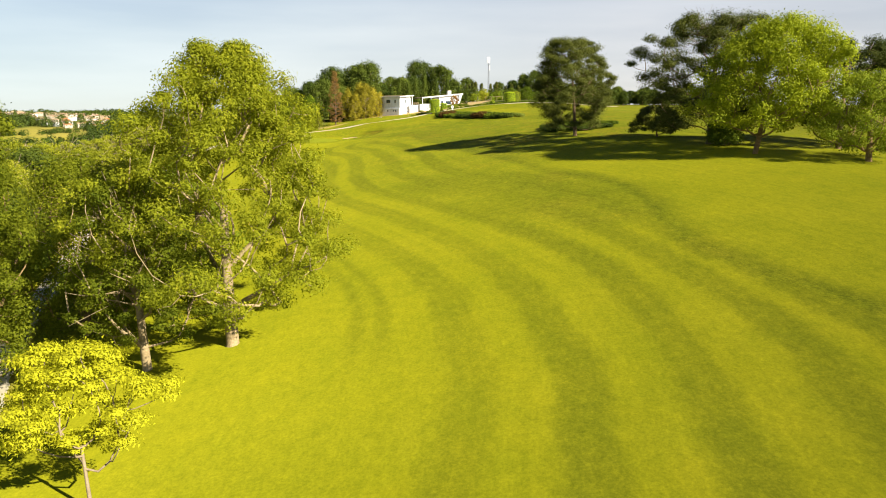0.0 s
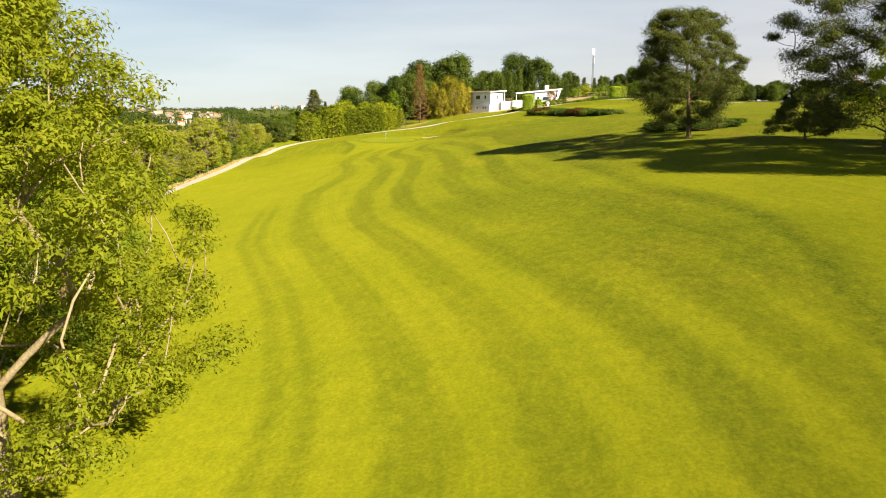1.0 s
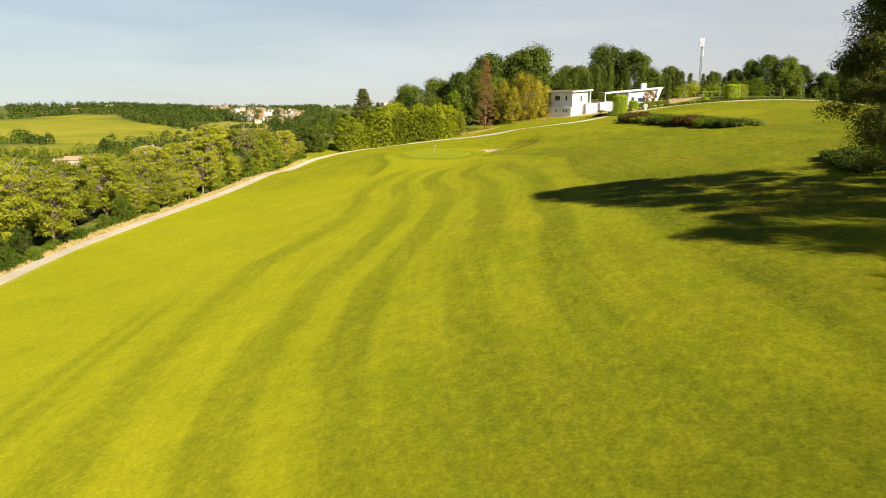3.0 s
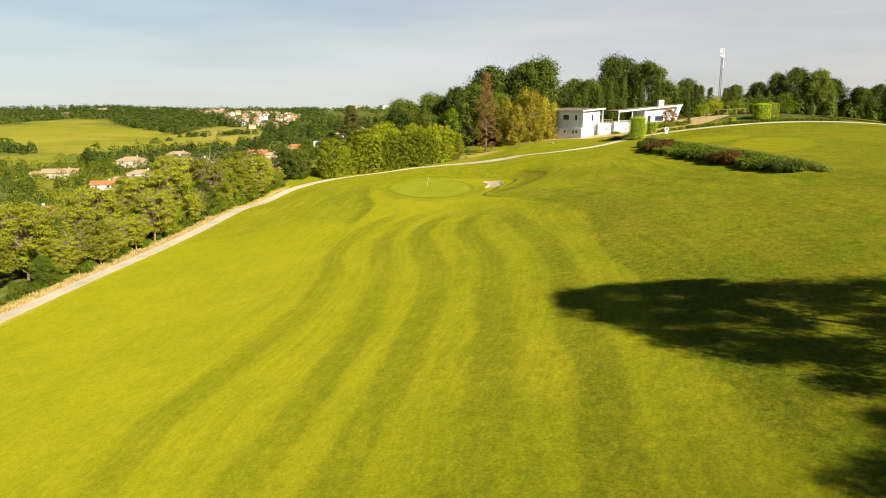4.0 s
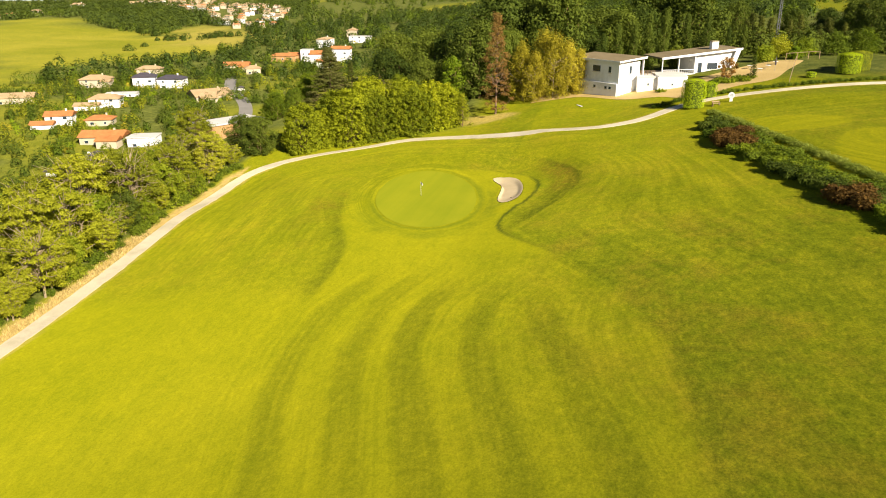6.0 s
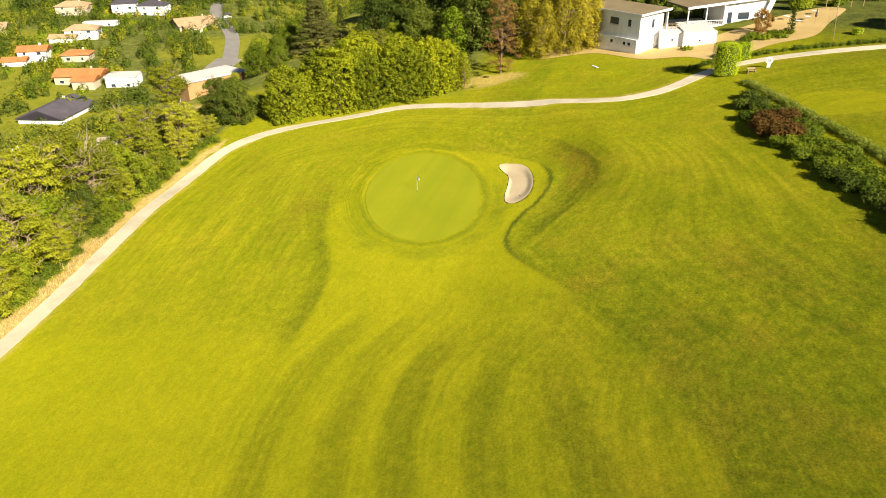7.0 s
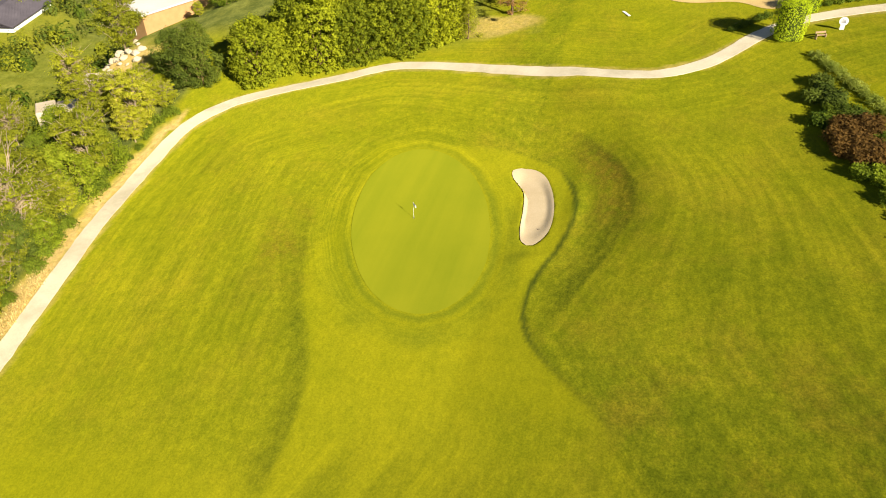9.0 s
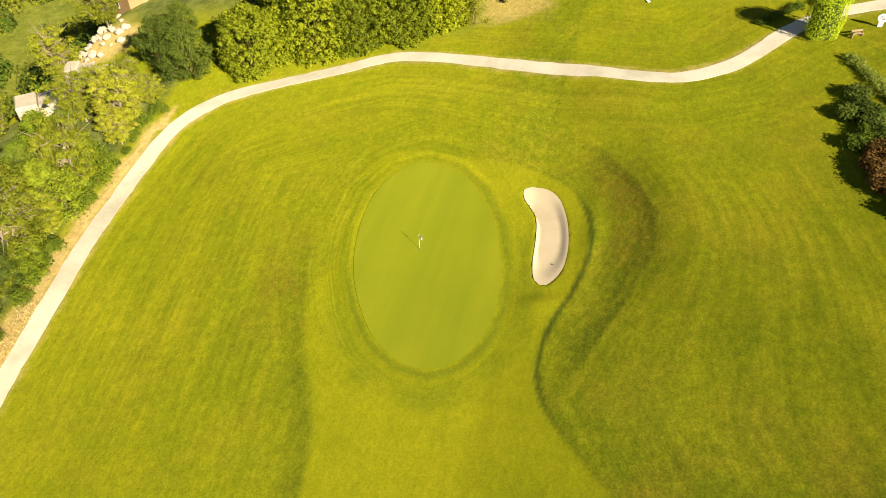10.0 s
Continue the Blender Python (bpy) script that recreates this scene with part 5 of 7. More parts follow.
for k, (mat, seed) in enumerate(((L_DARK, 71), (L_FAR, 72), (L_GREEN, 73))):
    x, y, r_ = polar((900, 800, 420)[k], seed, 470, 900, -10, 60)
    keep = (field_mask(x, y) < 0.1) & clear_of(x, y, HOMES, 9)
    x, y = x[keep], y[keep]
    scatter("far_wood", "wooded valley slopes with rounded green trees", np.stack([x, y, ground_z(x, y)], -1), r_.uniform(6, 11.5, len(x)), 170, 1.15, mat, seed + 10)
    x, y, r_ = polar((1250, 900, 350)[k], seed + 3, 880, 1750, -15, 60)
    keep = (field_mask(x, y) < 0.1) & (value_noise(x, y, 110, 3 + k) > -0.45) & ~in_village(x, y, r_) & ((np.arctan2(-(x + 9), y - 128) < radians(41)) | (np.hypot(x + 9, y - 128) < 1120))
    x, y = x[keep], y[keep]
    scatter("far_wood", "wooded far hills with dark green trees", np.stack([x, y, ground_z(x, y)], -1), r_.uniform(6, 12, len(x)), 80, 1.9, mat, seed + 20)
    # valley gardens and copses
    x, y, r_ = polar((760, 700, 420)[k], seed + 6, 150, 500, 8, 62)
    e_ = np.interp(y, EDGE_Y, EDGE_X) - x
    keep = (e_ > 30) & clear_of(x, y, HOMES, 8.0, 9)
    x, y = x[keep], y[keep]
    scatter("valley_trees", "mixed garden trees between the valley houses", np.stack([x, y, ground_z(x, y)], -1), r_.uniform(3.5, 9, len(x)), 230, 0.62, (L_WOOD, L_GREEN, L_OLIVE)[k], seed + 30)
x, y, r_ = polar(900, 90, 1900, 3600, -20, 37)
scatter("far_wood", "hazy distant woods along the horizon", np.stack([x, y, ground_z(x, y)], -1), r_.uniform(7, 12, len(x)), 26, 4.0, L_FAR, 91, 0.8)
for k, mat in enumerate((L_DARK, L_FAR)):
    x, y, r_ = polar(620, 95 + k, 1000, 1500, 25, 47)
    keep = (field_mask(x, y) < 0.1) & ~in_village(x, y, r_)
    x, y = x[keep], y[keep]
    scatter("far_wood", "dark wood along the far ridge", np.stack([x, y, ground_z(x, y)], -1), r_.uniform(7, 13, len(x)), 80, 1.9, mat, 97 + k)
for k, mat in enumerate((L_DARK, L_FAR)):
    x, y, r_ = polar(430, 140 + k, 800, 1180, 29.5, 40)
    keep = (field_mask(x, y) < 0.1) & ~inside(x, y, VILLAGE_GROUND)
    x, y = x[keep], y[keep]
    scatter("far_wood", "dark rounded wood between the field and the village", np.stack([x, y, ground_z(x, y)], -1), r_.uniform(8, 14, len(x)), 130, 1.5, mat, 143 + k, 0.6)
# low garden bushes round the valley houses
gb = np.random.default_rng(23)
for k, mat in enumerate((L_BRIGHT, L_WOOD, L_BAMBOO)):
    n = (9, 8, 3)[k]
    hx, hy = np.repeat([h_[0] for h_ in HOMES[:24]], n), np.repeat([h_[1] for h_ in HOMES[:24]], n)
    ang, dist = gb.uniform(0, 6.28, len(hx)), gb.uniform(9, 17, len(hx))
    x, y = hx + dist * np.cos(ang), hy + dist * np.sin(ang)
    keep = clear_of(x, y, HOMES, 6.5, 3)
    x, y = x[keep], y[keep]
    scatter("garden_bushes", "mixed low bushes in the valley gardens", np.stack([x, y, ground_z(x, y)], -1), gb.uniform(1.8, 3.8, len(x)), 150, 0.5, mat, 120 + k, 0.6)
# lower growth that closes the wood behind the white building
ug = np.random.default_rng(31)
for k, mat in enumerate((L_DARK, L_WOOD)):
    x = ug.uniform(-52, 78, 75)
    y = np.interp(x, [-52, -20, 10, 78], [318, 334, 342, 340]) + ug.uniform(0, 14, 75)
    scatter("undergrowth", "dense dark green undergrowth of the wood", np.stack([x, y, ground_z(x, y)], -1), ug.uniform(4.5, 8.0, 75) * np.interp(x, [-52, 10, 30, 78], [1.15, 1.1, 0.8, 0.7]), 420, 0.5, mat, 151 + k, 0.5)
# the wide distance beyond the valley's mouth, its haze painted in as blue-grey
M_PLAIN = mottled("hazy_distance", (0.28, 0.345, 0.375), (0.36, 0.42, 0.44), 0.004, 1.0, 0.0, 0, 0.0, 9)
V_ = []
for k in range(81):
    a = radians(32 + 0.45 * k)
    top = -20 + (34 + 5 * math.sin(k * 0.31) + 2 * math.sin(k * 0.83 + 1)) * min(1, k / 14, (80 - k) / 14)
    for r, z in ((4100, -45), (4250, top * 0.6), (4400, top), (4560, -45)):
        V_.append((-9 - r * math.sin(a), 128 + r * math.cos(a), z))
tagged(put("backdrop", mesh_from("backdrop", V_, [(4 * k + j + 4, 4 * k + j + 5, 4 * k + j + 1, 4 * k + j) for k in range(80) for j in range(3)], M_PLAIN, True)), "distant plain on the horizon, tinted pale blue for haze", "hills", "", "structure")
# bushes standing in the fields
fb = np.random.default_rng(14)
ang, dist = np.concatenate([fb.normal(31.6, 0.9, 16), fb.normal(34.9, 0.5, 6), [36.6, 37.6]]), np.concatenate([fb.normal(750, 9, 16), fb.normal(760, 8, 6), [700, 660]])
x, y = -9 - dist * np.sin(np.radians(ang)), 128 + dist * np.cos(np.radians(ang))
scatter("field_bushes", "dark bushes standing in the open fields", np.stack([x, y, ground_z(x, y)], -1), fb.uniform(3, 6.5, len(x)), 220, 1.0, L_DARK, 92, 0.7)


# ---- houses ----
def window(parent, x, y, z, w, h, axis="y", shutters=None):
    """A framed window set on a wall whose outer face lies in the given axis's plane."""
    def slab(a0, a1, z0, z1, t0, t1):
        bm = bmesh.new()
        if axis in ("y", "-y"):
            s = -1 if axis == "y" else 1
            return box(bm, a0, min(y + s * t0, y + s * t1), z0, a1, max(y + s * t0, y + s * t1), z1)
        s = 1 if axis == "x" else -1
        return box(bm, min(x + s * t0, x + s * t1), a0, z0, max(x + s * t0, x + s * t1), a1, z1)
    c = x if axis in ("y", "-y") else y
    fr = part("window", slab(c - w / 2, c + w / 2, z, z + h, -0.1, 0.05), M_WHITE, parent)
    part("pane", slab(c - w / 2 + 0.08, c + w / 2 - 0.08, z + 0.08, z + h - 0.08, 0.0, 0.065), M_GLASS, fr)
    part("sill", slab(c - w / 2 - 0.06, c + w / 2 + 0.06, z - 0.08, z, 0.0, 0.16), M_STONE, fr)


def gable_roof(w, d, z, rise, over, thick=0.22, hip=0.0):
    bm = bmesh.new()
    x0, x1, y0, y1, ym = -w / 2 - over, w / 2 + over, -d / 2 - over, d / 2 + over, 0.0
    hp = hip * (d / 2 + over)
    top = [(x0, y0, z), (x1, y0, z), (x1, y1, z), (x0, y1, z), (x0 + hp, ym, z + rise), (x1 - hp, ym, z + rise)]
    vt = [bm.verts.new(p) for p in top]
    vb = [bm.verts.new((p[0], p[1], p[2] - thick)) for p in top]
    for f in ((0, 1, 5, 4), (2, 3, 4, 5), (1, 2, 5), (3, 0, 4)):
        bm.faces.new([vt[i] for i in f])
        bm.faces.new([vb[i] for i in f[::-1]])
    for a, b in ((0, 1), (1, 2), (2, 3), (3, 0)):
        bm.faces.new((vt[b], vt[a], vb[a], vb[b]))
    bmesh.ops.recalc_face_normals(bm, faces=bm.faces)
    return bm


def tile_rows(w, d, z, rise, over, pitch=0.55):
    """Ridged courses of roof tiles on the two slopes."""
    bm = bmesh.new()
    half = d / 2 + over
    for side in (-1, 1):
        k = int((w + 2 * over) / pitch)
        for i in range(k):
            xa = -w / 2 - over + (i + 0.15) * pitch
            p = [(xa, side * half, z + 0.02), (xa + pitch * 0.5, side * half, z + 0.02), (xa + pitch * 0.25, side * half, z + 0.14)]
            q = [(xa, 0, z + rise + 0.02), (xa + pitch * 0.5, 0, z + rise + 0.02), (xa + pitch * 0.25, 0, z + rise + 0.14)]
            vp, vq = [bm.verts.new(c) for c in p], [bm.verts.new(c) for c in q]
            bm.faces.new((vp[0], vp[2], vq[2], vq[0]))
            bm.faces.new((vp[2], vp[1], vq[1], vq[2]))
            bm.faces.new((vp[0], vp[1], vp[2]))
    return bm


def house(label, x, y, turn, w, d, h, wall, roof, kind="gable", storeys=2, wing=None, near=False, dz=0.0, plain=False):
    z0 = min(gz(x + a, y + b) for a in (-w / 2, w / 2) for b in (-d / 2, d / 2)) - 0.6
    root = thing("house", label, "house", Matrix.Translation((x, y, z0 + dz)) @ Matrix.Rotation(radians(turn), 4, "Z"), "valley houses")
    part("wall", box(bmesh.new(), -w / 2, -d / 2, -10.0, w / 2, d / 2, h, 0.04), wall, root)
    rise = d * 0.19
    if kind == "flat":
        part("roof", box(bmesh.new(), -w / 2 - 0.35, -d / 2 - 0.35, h, w / 2 + 0.35, d / 2 + 0.35, h + 0.35, 0.05), roof, root)
    else:
        rf = part("roof", gable_roof(w, d, h + 0.22, rise, 0.6, 0.22, 0.0 if kind == "gable" else 0.8), roof, root)
        if kind == "gable" and not plain:
            part("tiles", tile_rows(w, d, h + 0.22, rise, 0.6, 0.55 if near else 0.9), roof, rf)
            for sx in (-1, 1):
                part("gable_wall", prism(bmesh.new(), [(sx * (w / 2 - 0.15), -d / 2, h), (sx * (w / 2 - 0.15), d / 2, h), (sx * (w / 2 - 0.15), 0, h + rise * 0.92)], (0.12 * sx, 0, 0)), wall, root)
        part("chimney", box(bmesh.new(), w * 0.22, -0.35, h + rise * 0.3, w * 0.22 + 0.7, 0.35, h + rise + 1.0, 0.03), wall, root)
    if plain:
        for sx in (-0.27, 0.27):
            part("window", box(bmesh.new(), sx * w - 0.8, -d / 2 - 0.05, h - 2.2, sx * w + 0.8, -d / 2 + 0.1, h - 0.7), M_GLASS, root)
        return root
    for s in range(storeys):
        zz = 0.9 + s * 2.8
        if zz + 1.2 > h:
            break
        k = max(2, int(w / 5.5))
        for i in range(k):
            xx = -w / 2 + (i + 0.5) * w / k
            window(root, xx, -d / 2, zz, 1.1 if (i + s) % 2 else 1.7, 1.25, "y")
        window(root, w / 2, -d * 0.12 + s * 0.8, zz, 1.1, 1.25, "x")
        window(root, -w / 2, d * 0.1, zz, 1.1, 1.25, "-x")
    if wing:
        wx, wy, ww, wd, wh = wing
        wg = part("wing", box(bmesh.new(), wx - ww / 2, wy - wd / 2, -1.5, wx + ww / 2, wy + wd / 2, wh, 0.04), wall, root)
        bm = gable_roof(ww, wd, wh + 0.2, wd * 0.18, 0.5)
        bmesh.ops.translate(bm, verts=bm.verts, vec=(wx, wy, 0))
        part("wing_roof", bm, roof, wg)
    return root


house("long white house with orange clay tile roof and porch", -223, 386, 17, 17, 10, 3.4, M_CREAM, M_TILE, "gable", 1, (4.5, -7, 8, 8, 3.0), True, 0.6)
house("white two-storey house with orange clay tile roof", -262, 406, 28, 11, 8.5, 5.2, M_WALL, M_TILE, "gable", 2, (-6, -6, 9, 7, 2.4), True)
house("low house with orange clay tile roof among shrubs", -246, 412, 24, 11, 8, 3.0, M_CREAM, M_TILE, "hip", 1, None, True, 0.5)
house("white villa with pale tiled roof on terraced ground", -270, 446, 25, 14, 10, 5.0, M_WALL, M_TILE2, "hip", 2, (-7, -7, 11, 7, 2.6))
house("cream house with pale tiled roof and red-brick balcony", -311, 490, 20, 15, 11, 5.2, M_CREAM, M_TILE2, "hip", 2, (6.5, -4, 5, 6, 4.2))
house("modern white house with dark low-pitched roof", -286, 499, 30, 12, 11, 6.4, M_WALL, M_SLATE, "hip", 2)
house("modern white house with dark low roof", -271, 503, 14, 14, 10, 5.6, M_WALL, M_SLATE, "hip", 2, None, False, 0.0)
house("row of white flat-roofed garages", -279, 470, 26, 16, 5, 2.6, M_WALL, M_FLATROOF, "flat", 1)
house("small cream house with tan tiled roof", -307, 533, 20, 14, 9, 4.8, M_CREAM, M_TILE2, "hip", 2)
house("broad bungalow with a big pale tan tiled gable roof", -233, 480, 50, 19, 15, 3.2, M_CREAM, M_TILE2, "gable", 1, (-4, -9, 8, 7, 2.8))
house("low house with red-orange tile roof", -270, 572, 20, 16, 9, 3.8, M_CREAM, M_TILE, "gable", 1, (6, -6, 7, 6, 2.6))
house("small tan house with tiled roof among trees", -252, 560, 35, 9, 8, 4.0, M_CREAM, M_TILE2, "hip", 1)
house("white villa block with orange tile roof above the valley", -226, 606, 15, 12, 11, 7.6, M_WALL, M_TILE, "gable", 2, (4, -9, 10, 8, 3.4), False, 1.0)
house("white upper villa wing with orange tile roof", -219, 626, 10, 13, 9, 7.0, M_WALL, M_TILE, "gable", 2, None, False, 3.0)
house("white flat-roofed villa annexe", -246, 628, 12, 8, 8, 7.0, M_WALL, M_FLATROOF, "flat", 2, None, False, 1.5)
house("long low house with brown-orange tile roof", -262, 622, 20, 17, 9, 3.6, M_TANWALL, M_TILE, "hip", 1, (11, 4, 14, 9, 3.8), False, 1.0)
house("white flat-roofed villa on the slope", -250, 742, 10, 18, 10, 5.0, M_WALL, M_FLATROOF, "flat", 2, None, False, 1.5)
house("cream farmhouse with pale tiled roof", -317, 438, 30, 18, 10, 3.8, M_CREAM, M_TILE2, "gable", 1, (-10, 2, 11, 8, 3.0))
house("house with dark slate-grey pitched roof", -204, 350, 100, 21, 15, 1.6, M_WALL, M_SLATE, "gable", 1, None, True, 0.5)
house("tan brick house with pale flat roof and dark window openings", -111.8, 299.5, 65, 15, 7.5, 5.5, M_TANWALL, M_FLATROOF, "flat", 1, None, True, 6.4)
house("white modern block with grey flat roof", -206, 388, 20, 11, 9, 4.4, M_WALL, M_FLATROOF, "flat", 2, None, True)
house("white house with orange tile roof below the bank", -162, 259, 40, 13, 10, 5.4, M_WALL, M_TILE, "gable", 2, None, True, 2.8)

# a bare terrace below the tan house: a rough stone wall and boulders round it
root = thing("terrace_wall", "low rough pale stone wall holding a bare terrace", "wall", Matrix.Translation((-113.5, 274.5, gz(-113.5, 274.5))) @ Matrix.Rotation(radians(-13), 4, "Z"))
tw = np.random.default_rng(61)
for row in range(3):
    x_ = 0.6 + 0.3 * row
    while x_ < 7.5:
        w_ = tw.uniform(0.7, 1.3)
        bm = box(bmesh.new(), x_, -0.3 + 0.08 * row, -0.5 + 0.55 * row, x_ + w_ - 0.05, 0.5, 0.02 + 0.55 * row, 0.08)
        part("stone", bm, M_STONE, root)
        x_ += w_


def boulder(x, y, r, seed, group):
    r_ = np.random.default_rng(seed)
    bm = bmesh.new()
    bmesh.ops.create_icosphere(bm, subdivisions=2, radius=r)
    for v in bm.verts:
        v.co *= 1 + r_.uniform(-0.16, 0.12)
        v.co.z *= 0.75
    ob = put("boulder", mesh_from("boulder", [tuple(v.co) for v in bm.verts], [[v.index for v in f.verts] for f in bm.faces], M_STONE), None, place(x, y, seed * 47 % 360, 1.0, r * 0.3))
    bm.free()
    return tagged(ob, "rough pale boulder on the bare terrace", "boulder", group)


for k in range(26):
    a_ = k * 0.62
    boulder(-114 + (8.5 + 1.8 * math.sin(k * 2.7)) * math.cos(a_) * (0.35 + 0.65 * (k % 3) / 2), 281 + (5.8 + math.sin(k * 1.9)) * math.sin(a_) * (0.4 + 0.6 * (k % 4) / 3), 0.45 + 0.35 * abs(math.sin(k * 1.3)), 300 + k, "boulders on the terrace")
boulder(-122, 287, 1.1, 340, "boulders on the terrace")
boulder(-119.5, 288, 0.9, 341, "boulders on the terrace")

# the village on the far ridge
VILLAGE = []
for k, (wm, rm, w, h, kd) in enumerate(((M_CREAM, M_TILE2, 15, 6.0, "gable"), (M_CREAM, M_TILE, 14, 5.0, "hip"), (M_WALL, M_TILE2, 18, 6.0, "hip"), (M_CREAM, M_TILE2, 14, 6.5, "gable"))):
    VILLAGE.append(house("distant pale house with tiled roof on the ridge", -620 - 26 * k, 1090 + 40 * k, 15 * k, w, 11, h, wm, rm, kd, 2, None, False, 0.0, True))
rv = np.random.default_rng(8)
spots = []
while len(spots) < 190:
    p = (rv.uniform(-1000, -400), rv.uniform(842, 1580))
    if inside(np.array([p[0]]), np.array([p[1]]), VILLAGE_GROUND)[0] and rv.uniform() < 1.25 - math.hypot(p[0] + 9, p[1] - 128) / 2200 and all(math.hypot(p[0] - s_[0], p[1] - s_[1]) > 19 for s_ in spots):
        spots.append(p)
for k, (x, y) in enumerate(spots):
    ob = copy_thing(VILLAGE[k % 4], Matrix.Translation((x, y, gz(x, y) + 1.2)) @ Matrix.Rotation(rv.uniform(-0.6, 0.6), 4, "Z") @ Matrix.Diagonal((0.58, 0.58, 0.55, 1)))
for k, (r, a, s_) in enumerate(((1110, 43.0, 0.7), (1130, 44.5, 0.7), (1290, 40.5, 1.1), (1330, 37.0, 1.0), (1080, 45.5, 0.8), (640, 24, 0.8), (700, 22, 0.8), (1500, 22, 0.9), (1530, 20, 0.9))):
    x, y = -9 - r * math.sin(radians(a)), 128 + r * math.cos(radians(a))
    copy_thing(VILLAGE[1 if s_ > 1.5 else k % 3], Matrix.Translation((x, y, gz(x, y) + 2)) @ Matrix.Rotation(0.3 * k, 4, "Z") @ Matrix.Diagonal((s_, s_, s_, 1)))

ribbon("road", ribbon_points([(-186, 431), (-191, 441), (-205, 467), (-222, 490), (-240, 512), (-258, 545)], 6), 6.5, M_ROAD, 0.08, 0.02, "grey asphalt street between the valley houses", "road")
ribbon("road", ribbon_points([(-181, 388), (-180, 398), (-181.5, 409), (-184.5, 421), (-186.5, 432)], 5), 11.0, M_ROAD, 0.10, 0.02, "grey asphalt turning place in the valley", "road")


def car(label, x, y, turn, paint):
    root = thing("car", label, "car", place(x, y, turn))
    prof = [(-2.1, 0.35), (2.1, 0.35), (2.15, 0.8), (1.2, 0.95), (0.6, 1.42), (-1.1, 1.45), (-1.8, 0.98), (-2.15, 0.9)]
    bm = prism(bmesh.new(), [(px_, -0.85, pz_) for px_, pz_ in prof], (0, 1.7, 0))
    bmesh.ops.bevel(bm, geom=bm.edges[:], offset=0.06, segments=1, affect="EDGES")
    part("body", bm, paint, root)
    part("windscreen", prism(bmesh.new(), [(1.12, -0.7, 0.99), (0.66, -0.7, 1.37), (0.64, -0.7, 1.37), (1.05, -0.7, 0.98)], (0, 1.4, 0)), M_GLASS, root)
    for sx in (-1.35, 1.35):
        for sy in (-0.82, 0.82):
            bm = bmesh.new()
            bmesh.ops.create_cone(bm, cap_ends=True, segments=14, radius1=0.33, radius2=0.33, depth=0.2, matrix=Matrix.Translation((sx, sy, 0.33)) @ Matrix.Rotation(radians(90), 4, "X"))
            part("wheel", bm, M_RUBBER, root)
    return root


car("red parked car on the valley street", -184.5, 403, 40, M_RED)
car("pale parked car beside the valley street", -228, 503, 60, M_FLATROOF)
car("dark parked car beside the valley street", -232, 510, 60, M_SLATE)

# stone terraces half hidden in the bank's trees
for k, (x, y, w, d, h, t) in enumerate(((-107, 262, 9, 4, 2.6, 40), (-104, 268, 6, 3, 3.2, 20))):
    root = thing("terrace_wall", "pale crumbling stone terrace among the trees", "wall", place(x, y, t), "stone terraces")
    for j in range(3):
        part("stone_block", box(bmesh.new(), -w / 2 + j * w / 3 + 0.03, -d / 2, -1.5, -w / 2 + (j + 1) * w / 3 - 0.03, d / 2, h - 0.4 * j, 0.15), M_STONE, root)

# rubble on the bare ground before the tan house
rub = np.random.default_rng(61)
master = None
for k in range(34):
    x, y = -115 + rub.normal(0, 4.6), 284 + rub.normal(0, 4.6)
    m = place(x, y, rub.uniform(0, 360), rub.uniform(0.3, 0.95), -0.1)
    if master is None:
        bm = bmesh.new()
        bmesh.ops.create_icosphere(bm, subdivisions=1, radius=0.8)
        for v in bm.verts:
            v.co = Vector((v.co.x * 1.3, v.co.y * 0.9, v.co.z * 0.7)) * rub.uniform(0.8, 1.15)
        me = bpy.data.meshes.new("boulder")
        bm.to_mesh(me)
        bm.free()
        me.materials.append(M_STONE)
        master = tagged(put("boulder", me, None, m), "pale angular boulder on bare ground", "boulder", "rubble by the tan house")
    else:
        copy_thing(master, m)

# a garden with a yellow hedge and a white fence below the bank
master = None
for k, (x, y) in enumerate(((-143, 262), (-147, 266), (-140, 259), (-151, 270))):
    m = place(x, y, k * 60, 1.0)
    if master is None:
        master = shrub("yellow_shrub", "golden-yellow garden shrub below the bank", "shrub", 3.2, 3.2, 3.4, L_BAMBOO, 86, 18, 120, 0.34, 0.4, m, "golden garden hedge")
    else:
        copy_thing(master, m)
root = thing("garden_fence", "white slatted garden fence below the bank", "fence", place(-138, 254.5, 38))
for k in range(9):
    part("post", box(bmesh.new(), -1.6 * k - 0.08, -0.08, -1.0, -1.6 * k + 0.08, 0.08, 1.5), M_WHITE, root)
    part("panel", box(bmesh.new(), -1.6 * k - 1.48, -0.03, -0.4, -1.6 * k - 0.12, 0.03, 1.3), M_WHITE, root)

# ---- the white buildings ----
C1 = Matrix(((0.66, -0.75, 0, -17.3), (0.75, 0.66, 0, 297.0), (0, 0, 1, gz(-17.3, 297)), (0, 0, 0, 1)))
